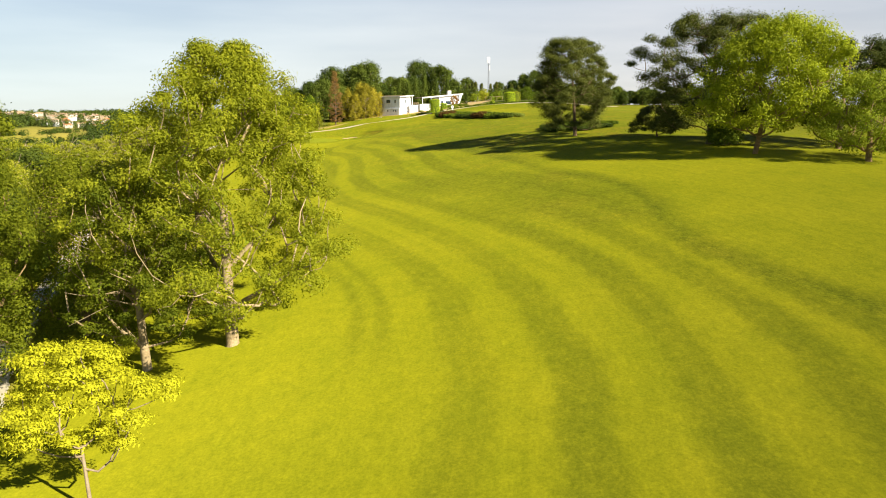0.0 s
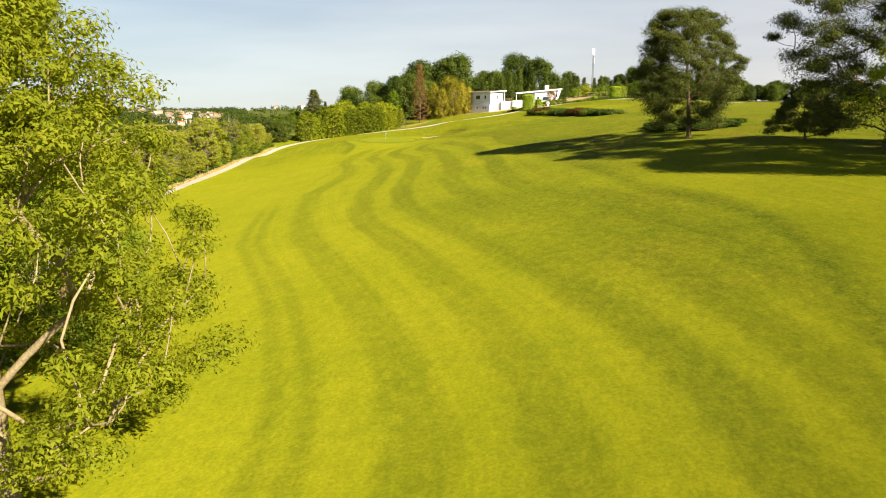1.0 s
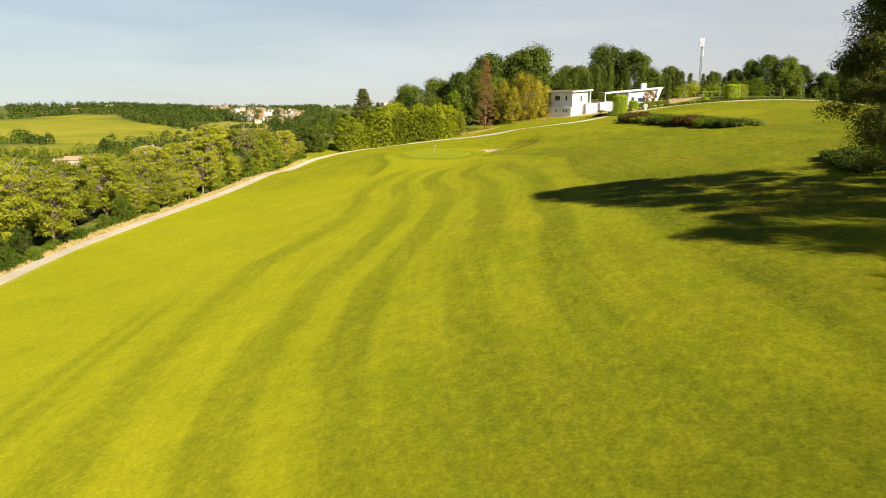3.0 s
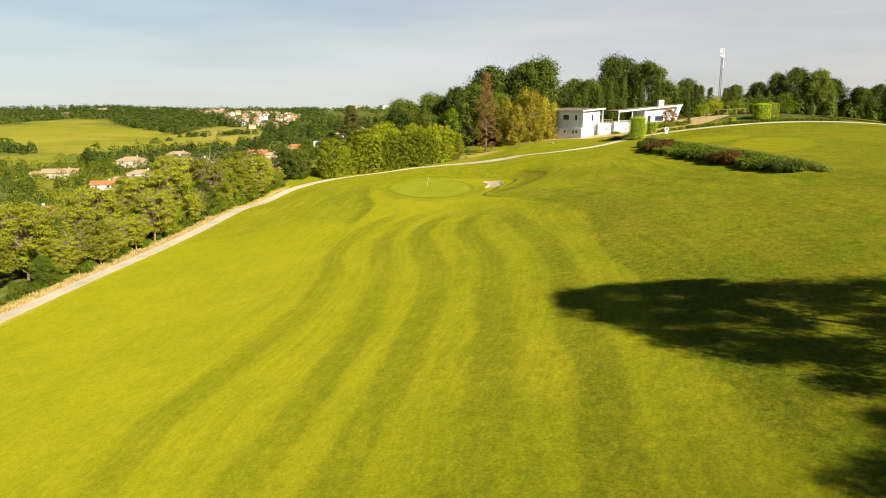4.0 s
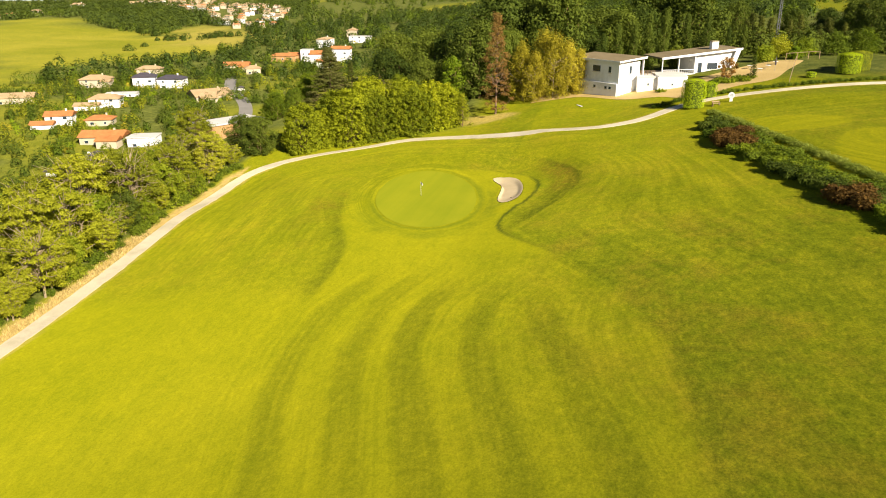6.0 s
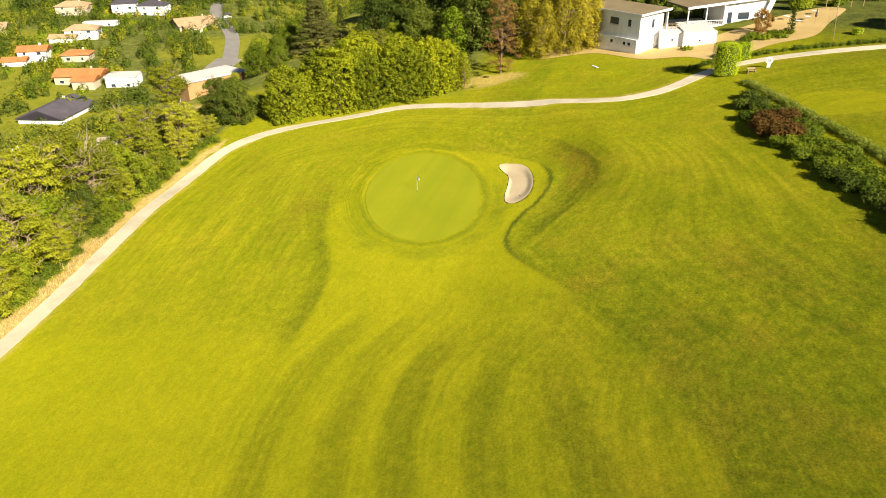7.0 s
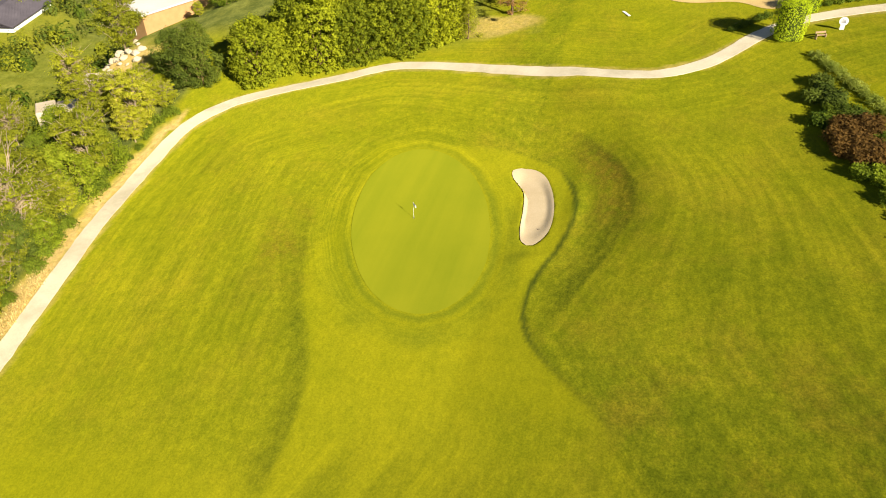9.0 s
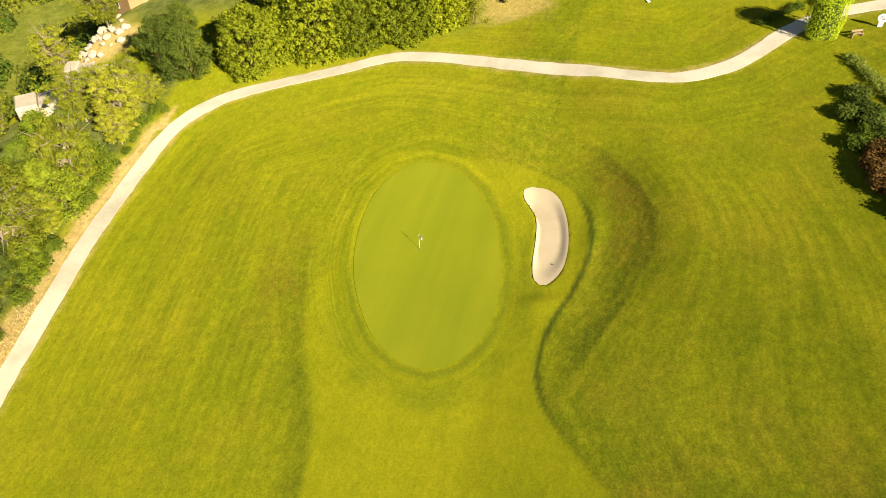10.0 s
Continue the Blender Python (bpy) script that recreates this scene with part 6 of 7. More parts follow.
# local x runs along the sunny gable wall, local y along the shaded front; the corner stands at the origin
club = thing("clubhouse", "white two-storey building with brown flat roof and overhang", "building", C1)
part("wall", box(bmesh.new(), 0, 0, -1.0, 6.2, 14, 6.9, 0.03), M_WALL, club)
part("lower_wall", box(bmesh.new(), -0.35, 0.15, -1.0, 0.0, 13.5, 2.5, 0.03), M_WALL, club, "white projecting ground-floor wall")
part("roof", prism(bmesh.new(), [(-0.7, -0.8, 6.95), (7.3, -0.8, 7.48), (7.3, -0.8, 7.85), (-0.7, -0.8, 7.25)], (0, 15.6, 0)), M_FELT, club, "brown felt roof")
part("fascia", prism(bmesh.new(), [(-0.75, -0.9, 6.93), (7.38, -0.9, 7.46), (7.38, -0.9, 7.87), (-0.75, -0.9, 7.27)], (0, 0.09, 0)), M_WHITE, club, "white fascia board")
part("fascia", box(bmesh.new(), -0.84, -0.9, 6.9, -0.75, 14.8, 7.28), M_WHITE, club, "white fascia board")
part("post", box(bmesh.new(), 6.95, -0.3, 2.0, 7.15, 0.2, 7.5, 0.03), M_WHITE, club)
for yy, zz, w, h in ((2.6, 4.6, 0.9, 1.4), (6.5, 4.6, 2.4, 1.4), (10.5, 4.6, 1.2, 1.4)):
    window(club, 0.0, yy, zz, w, h, "-x")
for yy in (2.0, 3.2, 6.5):
    window(club, -0.35, yy, 1.2, 0.8, 0.7, "-x")
window(club, 3.4, 0, 4.4, 0.8, 1.7, "y")
# low annex with its terrace
AX = Matrix(((0.985, -0.17, 0, -13.4), (0.17, 0.985, 0, 299.0), (0, 0, 1, gz(-9, 298)), (0, 0, 0, 1)))
annex = thing("terrace_block", "low white rendered terrace block with a flat deck", "building", AX)
part("wall", box(bmesh.new(), 0, 0, -1.5, 4.0, 6, 2.6, 0.03), M_WALL, annex)
part("wall", box(bmesh.new(), 4.003, -0.9, -1.5, 10.0, 7, 2.9, 0.03), M_WALL, annex)
part("deck", box(bmesh.new(), -0.1, -0.1, 2.6, 3.995, 6.1, 2.75, 0.02), M_FLATROOF, annex)
part("deck", box(bmesh.new(), 4.0, -1.0, 2.9, 10.1, 7.1, 3.0, 0.02), M_FLATROOF, annex)
for k in range(6):
    part("post", box(bmesh.new(), 0.2 + k * 0.74, 3.0, 2.75, 0.28 + k * 0.74, 3.08, 3.65), M_WOOD, annex)
for zz in (3.15, 3.6):
    part("rail", box(bmesh.new(), 0.15, 2.97, zz, 4.0, 3.09, zz + 0.09), M_WOOD, annex)
window(annex, 2.2, 0, 1.0, 0.5, 0.5, "y")
window(annex, 7.0, -0.9, 1.1, 0.5, 0.5, "y")
# the second building, with its rising roof and slanted end wall
B2 = Matrix(((0.9, -0.43, 0, -9.6), (0.43, 0.9, 0, 309.0), (0, 0, 1, gz(-2, 311) + 0.2), (0, 0, 0, 1)))
pav = thing("pavilion", "low white building with rising roof and slanted end wall", "building", B2)
part("wall", prism(bmesh.new(), [(9.0, 0, -1.5), (17.0, 0, -1.5), (18.6, 0, 4.9), (9.0, 0, 3.98)], (0, 8, 0)), M_WALL, pav)
part("roof", prism(bmesh.new(), [(0.7, -0.9, 3.27), (19.6, -0.9, 5.05), (19.6, -0.9, 5.4), (0.7, -0.9, 3.62)], (0, 9.8, 0)), M_FELT, pav, "brown felt roof")
part("fascia", prism(bmesh.new(), [(0.6, -1.0, 3.22), (19.7, -1.0, 5.0), (19.7, -1.0, 5.45), (0.6, -1.0, 3.67)], (0, 0.09, 0)), M_WHITE, pav, "white fascia board")
part("end_wall", prism(bmesh.new(), [(16.2, -0.85, -1.5), (17.1, -0.85, -1.5), (19.4, -0.85, 4.95), (18.2, -0.85, 4.85)], (0, 0.3, 0)), M_WHITE, pav, "slanted white end wall")
part("chimney", box(bmesh.new(), 14.4, 3.0, 4.0, 16.0, 4.2, 6.6, 0.04), M_WALL, pav)
part("chimney_cap", box(bmesh.new(), 14.3, 2.9, 6.6, 16.1, 4.3, 6.75, 0.02), M_FELT, pav)
part("porch_floor", box(bmesh.new(), 0.8, -0.6, -1.5, 8.997, 8, 0.05, 0.02), M_FLATROOF, pav)
for xx in (0.9, 4.8, 8.6):
    part("post", box(bmesh.new(), xx, -0.55, 0.05, xx + 0.2, -0.35, 3.3 + xx * 0.09, 0.02), M_WHITE, pav)
part("rail", box(bmesh.new(), 0.9, -0.5, 0.9, 8.6, -0.4, 1.0), M_WHITE, pav)
for k in range(15):
    part("baluster", box(bmesh.new(), 1.2 + k * 0.5, -0.48, 0.05, 1.26 + k * 0.5, -0.42, 0.9), M_WHITE, pav)
window(pav, 10.2, 0, 0.1, 1.1, 2.3, "y")
window(pav, 13.2, 0, 0.8, 2.6, 1.5, "y")

# planting and furniture by the buildings
tree("maple_tree", "small copper-leaved maple before the white building", "tree", "round", 4.4, 4.0, 0.12, L_COPPER, M_BARK, 81, 36, 120, 0.2, 0.6, 0.15, 0.8, 0.09, (0, 0), 6, 0.0, place(4.6, 304.5))
master = shrub("bush", "low green juniper bush before the white building", "bush", 2.0, 1.4, 1.2, L_MID, 82, 12, 100, 0.22, 0.6, place(3.5, 300.5), "garden bushes")
for x, y, s in ((6.5, 302, 1.0), (1.8, 299.5, 0.9), (9.0, 303.0, 0.8), (-8.5, 297.0, 0.7), (5.0, 300.0, 0.9), (7.6, 300.6, 0.9), (3.2, 302.2, 0.8)):
    copy_thing(master, place(x, y, x * 40, s))
tree("cypress_tree", "small dark clipped cypress by the terrace", "tree", "column", 4.8, 1.3, 0.05, L_DARK, M_BARK, 83, 26, 70, 0.22, 0.4, 0.3, 1.4, 0.08, (0, 0), 0, 0.0, place(9.5, 302.5))


# mixed garden shrubs between the pavilion and the wood
for k, (x, y, h, mat, lab) in enumerate(((-13, 318, 4.5, L_BRIGHT, "bright yellow-green garden shrub behind the buildings"), (-5, 323, 5.0, L_OLIVE, "olive garden shrub behind the buildings"), (14, 323, 4.2, L_MID, "mid-green garden shrub behind the buildings"), (18, 330, 5.5, L_OLIVE, "olive garden shrub behind the buildings"), (24, 333, 5.0, L_MID, "mid-green garden shrub behind the buildings"), (31, 334, 6.0, L_GREEN, "dark green garden shrub behind the buildings"), (38, 337, 6.5, L_MID, "mid-green garden shrub behind the buildings"), (21, 326, 3.0, L_BRIGHT, "bright yellow-green garden shrub behind the buildings"))):
    shrub("garden_shrub", lab, "shrub", h * 0.55, h * 0.5, h, mat, 140 + k, 16, 130, 0.32, 0.6, place(x, y), "shrubs behind the buildings")


def cafe_table(x, y, turn):
    root = thing("garden_table", "pale garden table on the sandy terrace", "table", place(x, y, turn), "garden tables")
    bm = bmesh.new()
    bmesh.ops.create_cone(bm, cap_ends=True, segments=16, radius1=0.6, radius2=0.6, depth=0.04, matrix=Matrix.Translation((0, 0, 0.74)))
    part("tabletop", bm, M_WHITE, root)
    for k in range(3):
        a = k * 2.094
        v, f = tubes([[(Vector((0.1 * math.cos(a), 0.1 * math.sin(a), 0.74)), 0.025), (Vector((0.45 * math.cos(a), 0.45 * math.sin(a), 0)), 0.025)]], 6)
        put("leg", mesh_from("leg", v, f, M_METAL), root)


for x, y in ((11.5, 309), (13.5, 312), (10.0, 313), (15.5, 316)):
    cafe_table(x, y, x * 50)
root = thing("parasol", "closed dark garden parasol on a stand", "parasol", place(14.5, 309.0))
v, f = tubes([[(Vector((0, 0, 0)), 0.03), (Vector((0, 0, 2.9)), 0.03)]], 8)
put("pole", mesh_from("pole", v, f, M_METAL), root)
v, f = tubes([[(Vector((0, 0, 1.2)), 0.05), (Vector((0, 0, 1.4)), 0.22), (Vector((0, 0, 2.5)), 0.10), (Vector((0, 0, 2.8)), 0.03)]], 10)
put("canopy", mesh_from("canopy", v, f, M_SLATE, True), root)

# post-and-wire fence and white rail beyond the yard
root = thing("wire_fence", "low wire fence on grey posts along the yard", "fence", place(15.5, 296))
line = [(15.5 + 0.21 * k, 296 + 1.06 * k) for k in range(0, 32, 2)]
base = Vector((15.5, 296, gz(15.5, 296)))
for p in line:
    q = Vector((*p, gz(*p))) - base
    part("post", box(bmesh.new(), q.x - 0.03, q.y - 0.03, q.z - 0.2, q.x + 0.03, q.y + 0.03, q.z + 0.9), M_WOOD, root)
for hgt in (0.4, 0.8):
    v, f = tubes([[(Vector((*p, gz(*p) + hgt)) - base, 0.012) for p in line]], 4)
    put("wire", mesh_from("wire", v, f, M_METAL), root)
root = thing("rail_fence", "thin weathered timber rail frame on the lawn", "fence", place(18.5, 322))
base = Vector((18.5, 322, gz(18.5, 322)))
for k in range(4):
    p = (18.5 + 2.5 * k, 322 + 1.0 * k)
    q = Vector((*p, gz(*p))) - base
    part("post", box(bmesh.new(), q.x - 0.06, q.y - 0.06, q.z - 0.2, q.x + 0.06, q.y + 0.06, q.z + 1.7), M_WOOD, root)
v, f = tubes([[(Vector((18.5 + 2.5 * k, 322 + 1.0 * k, gz(18.5 + 2.5 * k, 322 + k) + 1.65)) - base, 0.05) for k in range(4)]], 6)
put("rail", mesh_from("rail", v, f, M_WOOD), root)


# clipped bushes
def clipped(label, x, y, rx, ry, h, mat, seed, square=0.75, group="clipped bushes"):
    r_ = np.random.default_rng(seed)
    root = thing("clipped_bush", label, "bush", place(x, y, seed * 13), group)
    n = int(900 * (rx + ry) * h / 4)
    th_, zz = r_.uniform(0, 2 * math.pi, n), r_.uniform(0, 1, n)
    top = r_.uniform(0, 1, n) < 0.28
    q = np.where(top, np.sqrt(r_.uniform(0, 1, n)), 1.0)
    e = square
    cx, cy = np.sign(np.cos(th_)) * np.abs(np.cos(th_)) ** e, np.sign(np.sin(th_)) * np.abs(np.sin(th_)) ** e
    swell = 1 - 0.10 * (2 * zz - 1) ** 4
    lump = 1 + 0.04 * np.sin(th_ * 5 + zz * 9)
    c = np.stack([cx * rx * q * np.where(top, 0.97, swell) * lump, cy * ry * q * np.where(top, 0.97, swell) * lump, np.where(top, h * (1 - 0.10 * q ** 3), 0.1 + zz * (h * 0.95 - 0.1))], -1) + r_.normal(0, 0.05, (n, 3))
    d = np.stack([cx, cy, np.where(top, 1.5, 0.1)], -1)
    v, f = leaves(c, d, 0.17, 0.65, r_, 0.3, 0.5)
    put("foliage", quad_mesh("foliage", v, f, mat), root)
    # added solid core; the bush's inner shade is put into its dark colour
    bm = bmesh.new()
    bmesh.ops.create_cone(bm, cap_ends=True, segments=24, radius1=min(rx, ry) * 0.80, radius2=min(rx, ry) * 0.80, depth=h * 0.88, matrix=Matrix.Translation((0, 0, h * 0.46)) @ Matrix.Diagonal((rx / min(rx, ry), ry / min(rx, ry), 1, 1)))
    part("inner_growth", bm, L_DARK, root, "solid core coloured dark for the bush's inner shade")
    v, f = tubes([[(Vector((0, 0, -0.3)), 0.15), (Vector((0, 0, h * 0.5)), 0.1)]], 6)
    put("trunk", mesh_from("trunk", v, f, M_BARK), root)
    return root


clipped("tall bright green bush clipped to a rounded block", -3.1, 279.9, 2.05, 1.95, 5.2, L_CLIP, 1)
clipped("smaller clipped green bush behind the tall one", 0.2, 288.2, 1.35, 1.3, 2.9, L_CLIP, 2)
clipped("round clipped green bush beside the path", 27.3, 303.5, 2.4, 2.2, 4.0, L_CLIP, 3, 1.0)
clipped("yellow-brown rounded bush behind the clipped one", 29.8, 306.5, 2.3, 2.1, 3.9, L_OLIVE, 4, 1.0)
clipped("small rounded green bush on the lawn", 20.0, 300.0, 0.9, 0.9, 1.1, L_CLIP, 5, 1.0)

# signboard, bench and tee markers near the clipped bush
root = thing("signboard", "white round-topped tee sign on a short post", "sign", place(3.6, 281.3, -10, 0.78))
part("post", box(bmesh.new(), -0.35, -0.05, -0.2, 0.35, 0.05, 0.9, 0.02), M_WHITE, root)
bm = bmesh.new()
bmesh.ops.create_cone(bm, cap_ends=True, segments=28, radius1=0.72, radius2=0.72, depth=0.10, matrix=Matrix.Translation((0, 0, 1.45)) @ Matrix.Rotation(radians(90), 4, "X"))
part("panel", bm, M_WHITE, root, "white round sign panel")
for k, zz in enumerate((1.25, 1.45, 1.65)):
    part("lettering", box(bmesh.new(), -0.4 + 0.06 * k, -0.062, zz, 0.4 - 0.06 * k, -0.052, zz + 0.08), M_SLATE, root, "unreadable grey lettering bar")
root = thing("bench", "weathered wooden bench beside the clipped bush", "bench", place(0.9, 279.2, 25))
part("seat", box(bmesh.new(), -0.75, -0.2, 0.42, 0.75, 0.2, 0.48, 0.01), M_WOOD, root)
part("backrest", box(bmesh.new(), -0.75, 0.2, 0.6, 0.75, 0.25, 0.85, 0.01), M_WOOD, root)
for sx in (-0.65, 0.65):
    part("leg", box(bmesh.new(), sx - 0.05, -0.18, -0.1, sx + 0.05, 0.23, 0.6, 0.01), M_WOOD, root)
root = thing("signboard", "small white notice board by the far wood", "sign", place(52, 352))
part("panel", box(bmesh.new(), -0.9, -0.05, 1.0, 0.9, 0.05, 2.2, 0.02), M_WHITE, root)
for sx in (-0.7, 0.7):
    part("post", box(bmesh.new(), sx - 0.05, 0.05, -0.2, sx + 0.05, 0.15, 2.1), M_METAL, root)
root = thing("tee_mat", "thin white mat lying on the tee mound", "mat", place(-24.4, 289.0, -58))
part("mat", box(bmesh.new(), -1.0, -0.2, 0.02, 1.0, 0.2, 0.10, 0.01), M_WHITE, root)

# flag on the green
root = thing("golf_flag", "white golf flag on a thin pole in the hole", "flag", place(-43.3, 239.6))
v, f = tubes([[(Vector((0, 0, -0.05)), 0.015), (Vector((0, 0, 2.2)), 0.011)]], 8)
put("pole", mesh_from("pole", v, f, M_WHITE), root)
V_, F_ = [], []
for i in range(7):
    for j in range(4):
        V_.append((0.02 + 0.075 * i, 0.05 * math.sin(i * 1.1 + j * 0.2) * i / 6, 2.17 - 0.13 * j - 0.03 * i))
for i in range(6):
    for j in range(3):
        a = i * 4 + j
        F_.append((a, a + 1, a + 5, a + 4))
me = mesh_from("flag", V_, F_, M_WHITE, True)
put("flag", me, root, Matrix.Rotation(radians(-35), 4, "Z"), "white cloth flag")
bm = bmesh.new()
bmesh.ops.create_cone(bm, cap_ends=True, segments=20, radius1=0.08, radius2=0.08, depth=0.02, matrix=Matrix.Translation((0, 0, 0.045)))
part("cup", bm, M_RUBBER, root)


def rake(x, y, turn):
    root = thing("bunker_rake", "dark bunker rake lying on the sand", "rake", Matrix.Translation((x, y, gz(x, y) - 0.24)) @ Matrix.Rotation(radians(turn), 4, "Z"), "bunker rakes")
    v, f = tubes([[(Vector((0, 0, 0.06)), 0.02), (Vector((1.7, 0, 0.03)), 0.02)]], 6)
    put("handle", mesh_from("handle", v, f, M_WOOD), root)
    part("head", box(bmesh.new(), 1.66, -0.32, -0.02, 1.74, 0.32, 0.05, 0.01), M_RUBBER, root)


rake(-32.9, 250.8, 18)
rake(-29.2, 238.6, 95)

# ---- the planted beds ----
bed_rng = np.random.default_rng(17)
LAV_Y, LAV_X = [0, 190, 204, 213, 228, 243.5, 255.5, 267, 274.6], [99, 99, 21.6, 20.4, 16.2, 11.2, 7.0, 2.8, -0.3]


def bed_plants(poly, step, pick, group, tall=1.0):
    xs, ys = [p[0] for p in poly], [p[1] for p in poly]
    for gx in np.arange(min(xs), max(xs), step):
        for gy in np.arange(min(ys), max(ys), step):
            x, y = gx + bed_rng.uniform(-0.5, 0.5), gy + bed_rng.uniform(-0.5, 0.5)
            if inside(np.array([x]), np.array([y]), poly)[0] and x < np.interp(y, LAV_Y, LAV_X) - 2.9:
                k = pick(x, y)
                s = bed_rng.uniform(0.92, 1.1)
                m = place(x, y, bed_rng.uniform(0, 360), s, 0, s * tall)
                if k in bed_masters:
                    copy_thing(bed_masters[k], m)
                else:
                    nm, lab, mat, h = BEDS[k]
                    bed_masters[k] = shrub(nm, lab, "shrub", 1.35, 1.35, h, mat, 100 + len(bed_masters), 22, 60, 0.27, 0.55, m, group, 2, 0.3)


BEDS = {"dark": ("ground_shrub", "dark green spreading shrub in the planted bed", L_DARK, 1.25), "green": ("ground_shrub", "mid-green spreading shrub in the planted bed", L_GREEN, 1.25),
        "rust": ("barberry", "rust-brown barberry shrub in the planted bed", L_RUST, 1.6), "grass": ("ground_shrub", "olive tufted shrub in the planted bed", L_MID, 1.2)}
bed_masters = {}


def pick_main(x, y):
    if 248.5 < y < 257.5 and x < 3.6:
        return "rust"
    if 216 < y < 225 and 8.5 < x < 13:
        return "rust"
    v = math.sin(x * 0.5 + y * 0.33) + 0.4 * math.sin(y * 0.9)
    return "dark" if y > 262 or v < -0.8 or y < 212 else ("grass" if v > 0.35 else "green")


bed_plants([(x + 1.0, y - 0.7) for x, y in BED], 1.65, pick_main, "shrubs in the long bed")
BED2 = [(19.5, 150), (21, 157), (25, 161), (31, 158), (34.5, 150), (33.5, 144), (28, 142), (22, 145)]
bed_plants(BED2, 2.1, lambda x, y: "dark" if x < 24 or y < 146 else "green", "shrubs in the pine bed", 0.62)
master = None
lav = ribbon_points([(-0.3, 274.6), (2.8, 267), (7.0, 255.5), (11.2, 243.5), (16.2, 228), (20.4, 213), (21.6, 204)], 1.35)
for k, (x, y) in enumerate(lav):
    m = place(x + 0.2, y, k * 71, 1.12 + 0.15 * math.sin(k * 2.1))
    if master is None:
        master = shrub("lavender", "low rounded lavender clump edging the bed", "shrub", 0.85, 0.85, 0.8, L_LAV, 84, 8, 70, 0.2, 0.25, m, "lavender edging")
    else:
        copy_thing(master, m)

# low hedges along the upper side of the path
master = None
for k, (x, y) in enumerate(ribbon_points([(-2.5, 287.6), (3, 289.9), (9, 291.6), (19, 293.3), (30.6, 295.9), (44, 297.5)], 1.25) + ribbon_points([(-9.8, 282.9), (-7.4, 284.8), (-5.0, 286.8)], 1.0)):
    m = place(x, y, k * 53, 0.85 + 0.15 * math.sin(k * 1.7))
    if master is None:
        master = shrub("low_hedge", "low dark green hedge plant beside the path", "hedge", 1.1, 1.1, 1.1, L_GREEN, 86, 9, 50, 0.22, 0.5, m, "hedge along the path", 2, 0.3)
    else:
        copy_thing(master, m)
# pale garden wall and ripe grass in the valley
root = thing("garden_wall", "long low white garden wall in the valley", "wall", Matrix.Translation((-188.5, 305.5, gz(-188.5, 305.5))) @ Matrix.Rotation(radians(75), 4, "Z"))
for j in range(5):
    part("wall_section", box(bmesh.new(), -14 + j * 5.6, -0.2, -0.5, -14 + (j + 1) * 5.6 - 0.3, 0.2, 1.9, 0.04), M_WALL, root)
    part("wall_pier", box(bmesh.new(), -14 + (j + 1) * 5.6 - 0.3, -0.3, -0.5, -14 + (j + 1) * 5.6, 0.3, 2.2, 0.04), M_WALL, root)

# ---- telephone mast and water tower ----
root = thing("telephone_mast", "slender grey lattice mast with white antennas", "mast", place(22.1, 363.4))
H_ = 45.4 - gz(22.1, 363.4)
paths = []
for k in range(3):
    a = k * 2.094
    paths.append([(Vector((0.45 * math.cos(a), 0.45 * math.sin(a), 0)), 0.10), (Vector((0.24 * math.cos(a), 0.24 * math.sin(a), H_ - 1)), 0.07)])
v, f = tubes(paths, 6)
put("lattice_leg", mesh_from("lattice_leg", v, f, M_MAST), root)
paths = []
for i in range(22):
    z0, z1 = i * (H_ - 1) / 22, (i + 1) * (H_ - 1) / 22
    for k in range(3):
        a, b = k * 2.094, (k + 1) * 2.094
        r0, r1 = 0.45 - 0.21 * z0 / H_, 0.45 - 0.21 * z1 / H_
        paths.append([(Vector((r0 * math.cos(a), r0 * math.sin(a), z0)), 0.04), (Vector((r1 * math.cos(b), r1 * math.sin(b), z1)), 0.04)])
v, f = tubes(paths, 4)
put("bracing", mesh_from("bracing", v, f, M_MAST), root)
for k in range(3):
    a = k * 2.094 + 0.4
    for zz, tall in ((H_ - 3.0, 3.0), (H_ - 6.4, 2.4))[:2 if k == 0 else 1]:
        part("antenna", box(bmesh.new(), 0.62 * math.cos(a) - 0.16, 0.62 * math.sin(a) - 0.13, zz, 0.62 * math.cos(a) + 0.16, 0.62 * math.sin(a) + 0.13, zz + tall, 0.03), M_WHITE, root, "white antenna panel")
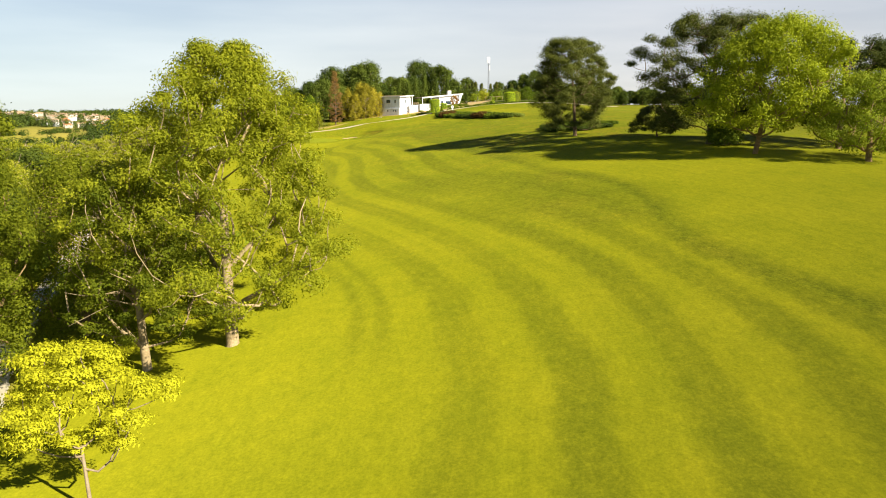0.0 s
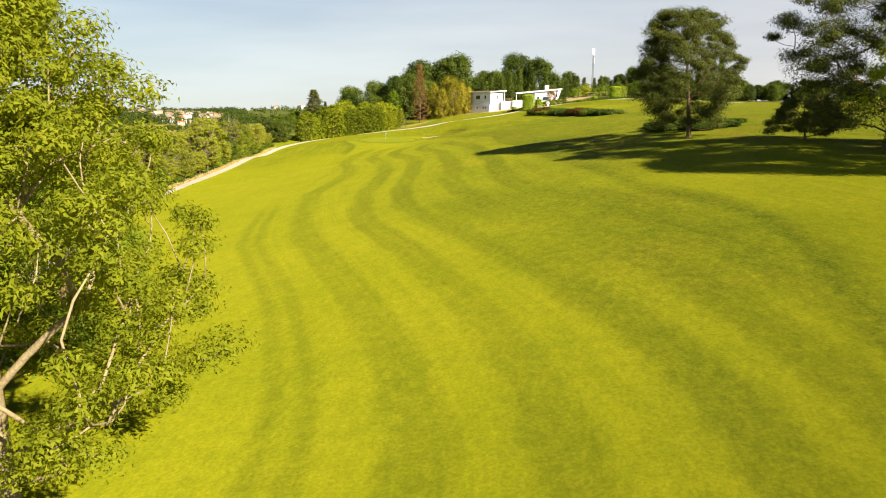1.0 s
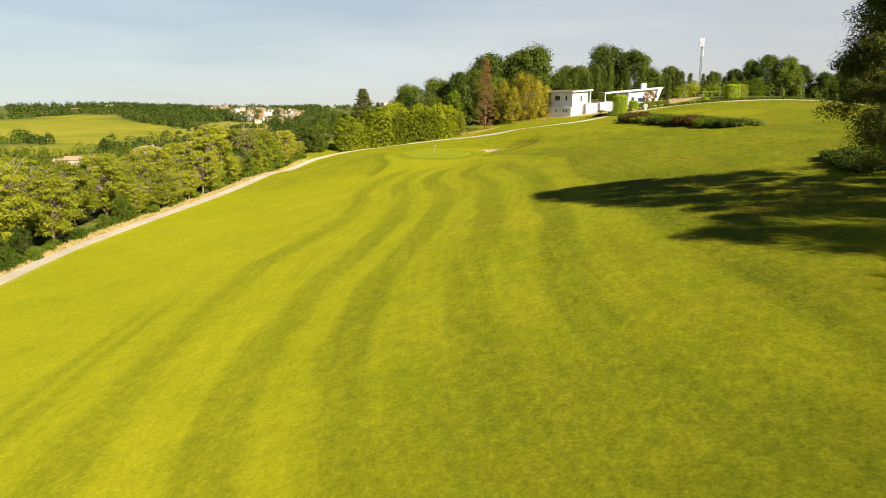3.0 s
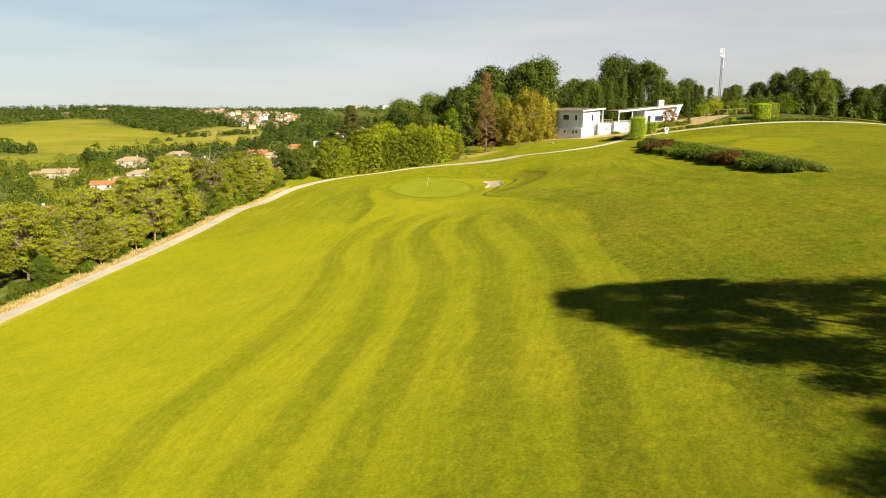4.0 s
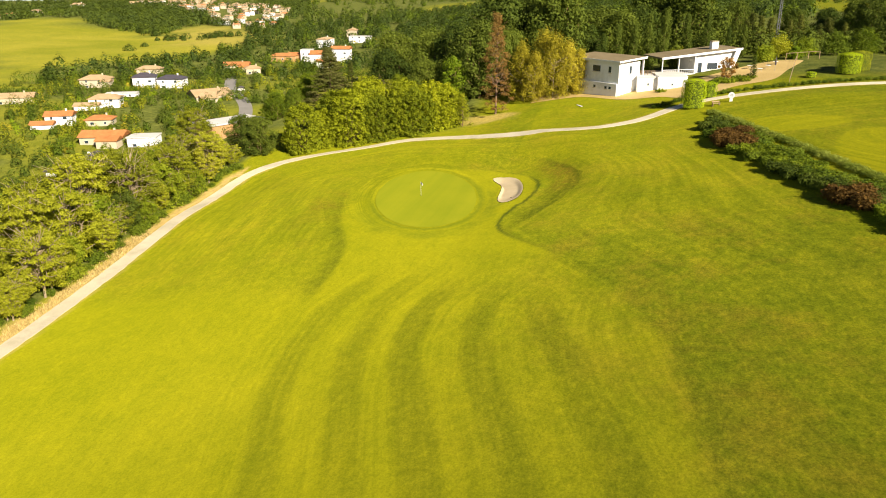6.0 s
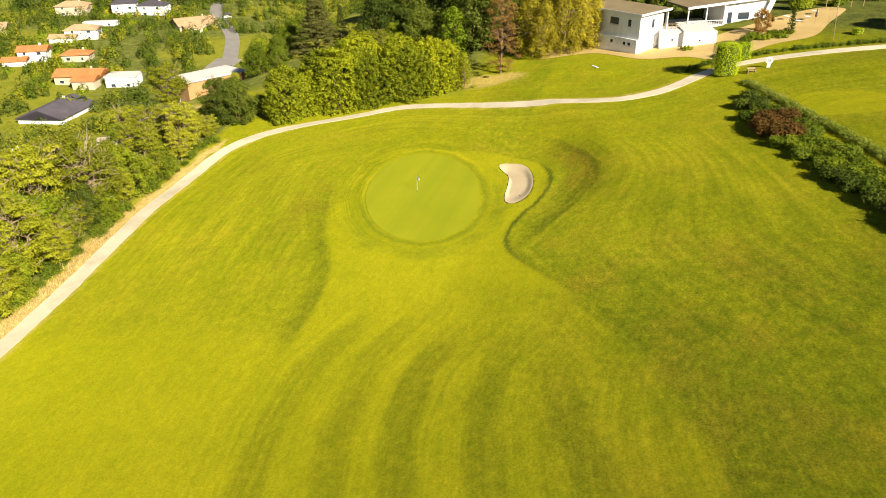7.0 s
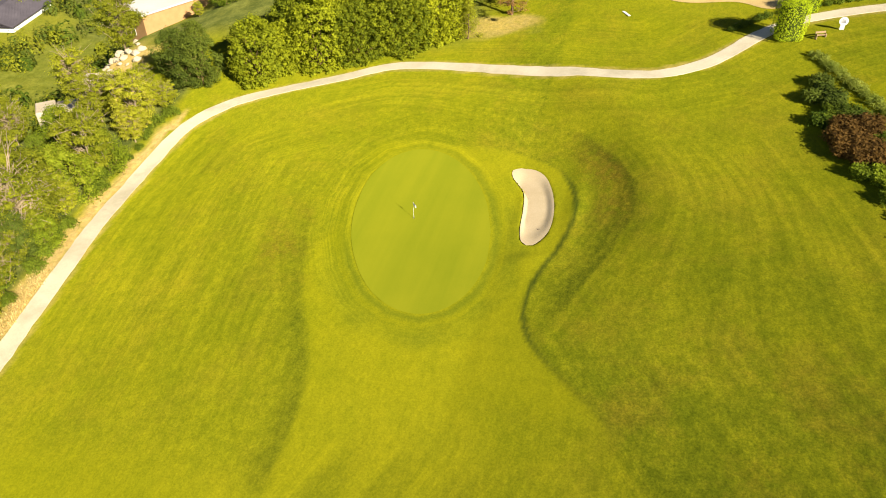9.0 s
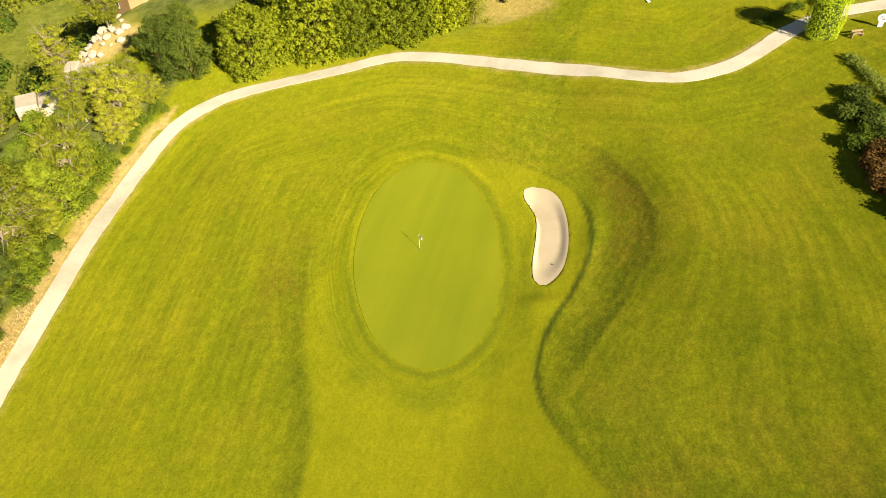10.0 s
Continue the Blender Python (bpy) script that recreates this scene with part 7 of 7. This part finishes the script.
root = thing("water_tower", "distant pale mushroom-shaped water tower", "tower", Matrix.Translation((40, 900, gz(40, 900) - 1)) @ Matrix.Diagonal((0.72, 0.72, 0.9, 1)))
v, f = tubes([[(Vector((0, 0, -1)), 2.6), (Vector((0, 0, 10)), 2.0), (Vector((0, 0, 17)), 2.2)]], 16)
put("shaft", mesh_from("shaft", v, f, M_CREAM, True), root)
v, f = tubes([[(Vector((0, 0, 17)), 2.3), (Vector((0, 0, 21)), 5.6), (Vector((0, 0, 24)), 5.8), (Vector((0, 0, 24.6)), 4.5)]], 20)
put("tank", mesh_from("tank", v, f, M_WALL), root)
house("small distant house with orange tiled roof", 36, 880, 10, 9, 8, 7, M_TILE, M_TILE, "gable", 2)

# ---- tall dry grass beside the path, and tufts in the rough ----
tr = np.random.default_rng(33)
line = np.array(ribbon_points(PATH[6:13], 0.5))
idx = tr.integers(1, len(line) - 1, 9000)
tan = line[np.minimum(idx + 1, len(line) - 1)] - line[idx - 1]
tan /= np.linalg.norm(tan, axis=1)[:, None]
off = 1.3 + np.abs(tr.normal(0, 1.0, 9000)) * 1.1
p = line[idx] + np.stack([-tan[:, 1], tan[:, 0]], -1) * off[:, None] + tr.normal(0, 0.2, (9000, 2))
h = tr.uniform(0.12, 0.42, 9000)
c = np.stack([p[:, 0], p[:, 1], ground_z(p[:, 0], p[:, 1])], -1)
lean_ = tr.normal(0, 0.35, (9000, 2)) * h[:, None]
side = tr.normal(0, 1, (9000, 2))
side /= np.linalg.norm(side, axis=1)[:, None]
w_ = 0.06
b0 = c + np.concatenate([side * w_, np.zeros((9000, 1)) - 0.05], 1)
b1 = c - np.concatenate([side * w_, np.zeros((9000, 1)) + 0.05], 1)
t0 = c + np.concatenate([lean_ + side * 0.015, h[:, None]], 1)
t1 = c + np.concatenate([lean_ - side * 0.015, h[:, None]], 1)
v = np.stack([b0, b1, t1, t0], 1).reshape(-1, 3)
tagged(put("dry_grass", quad_mesh("dry_grass", v, np.arange(36000).reshape(-1, 4), L_DRY)), "tall dry straw-coloured grass along the path", "grass", "", "stuff")
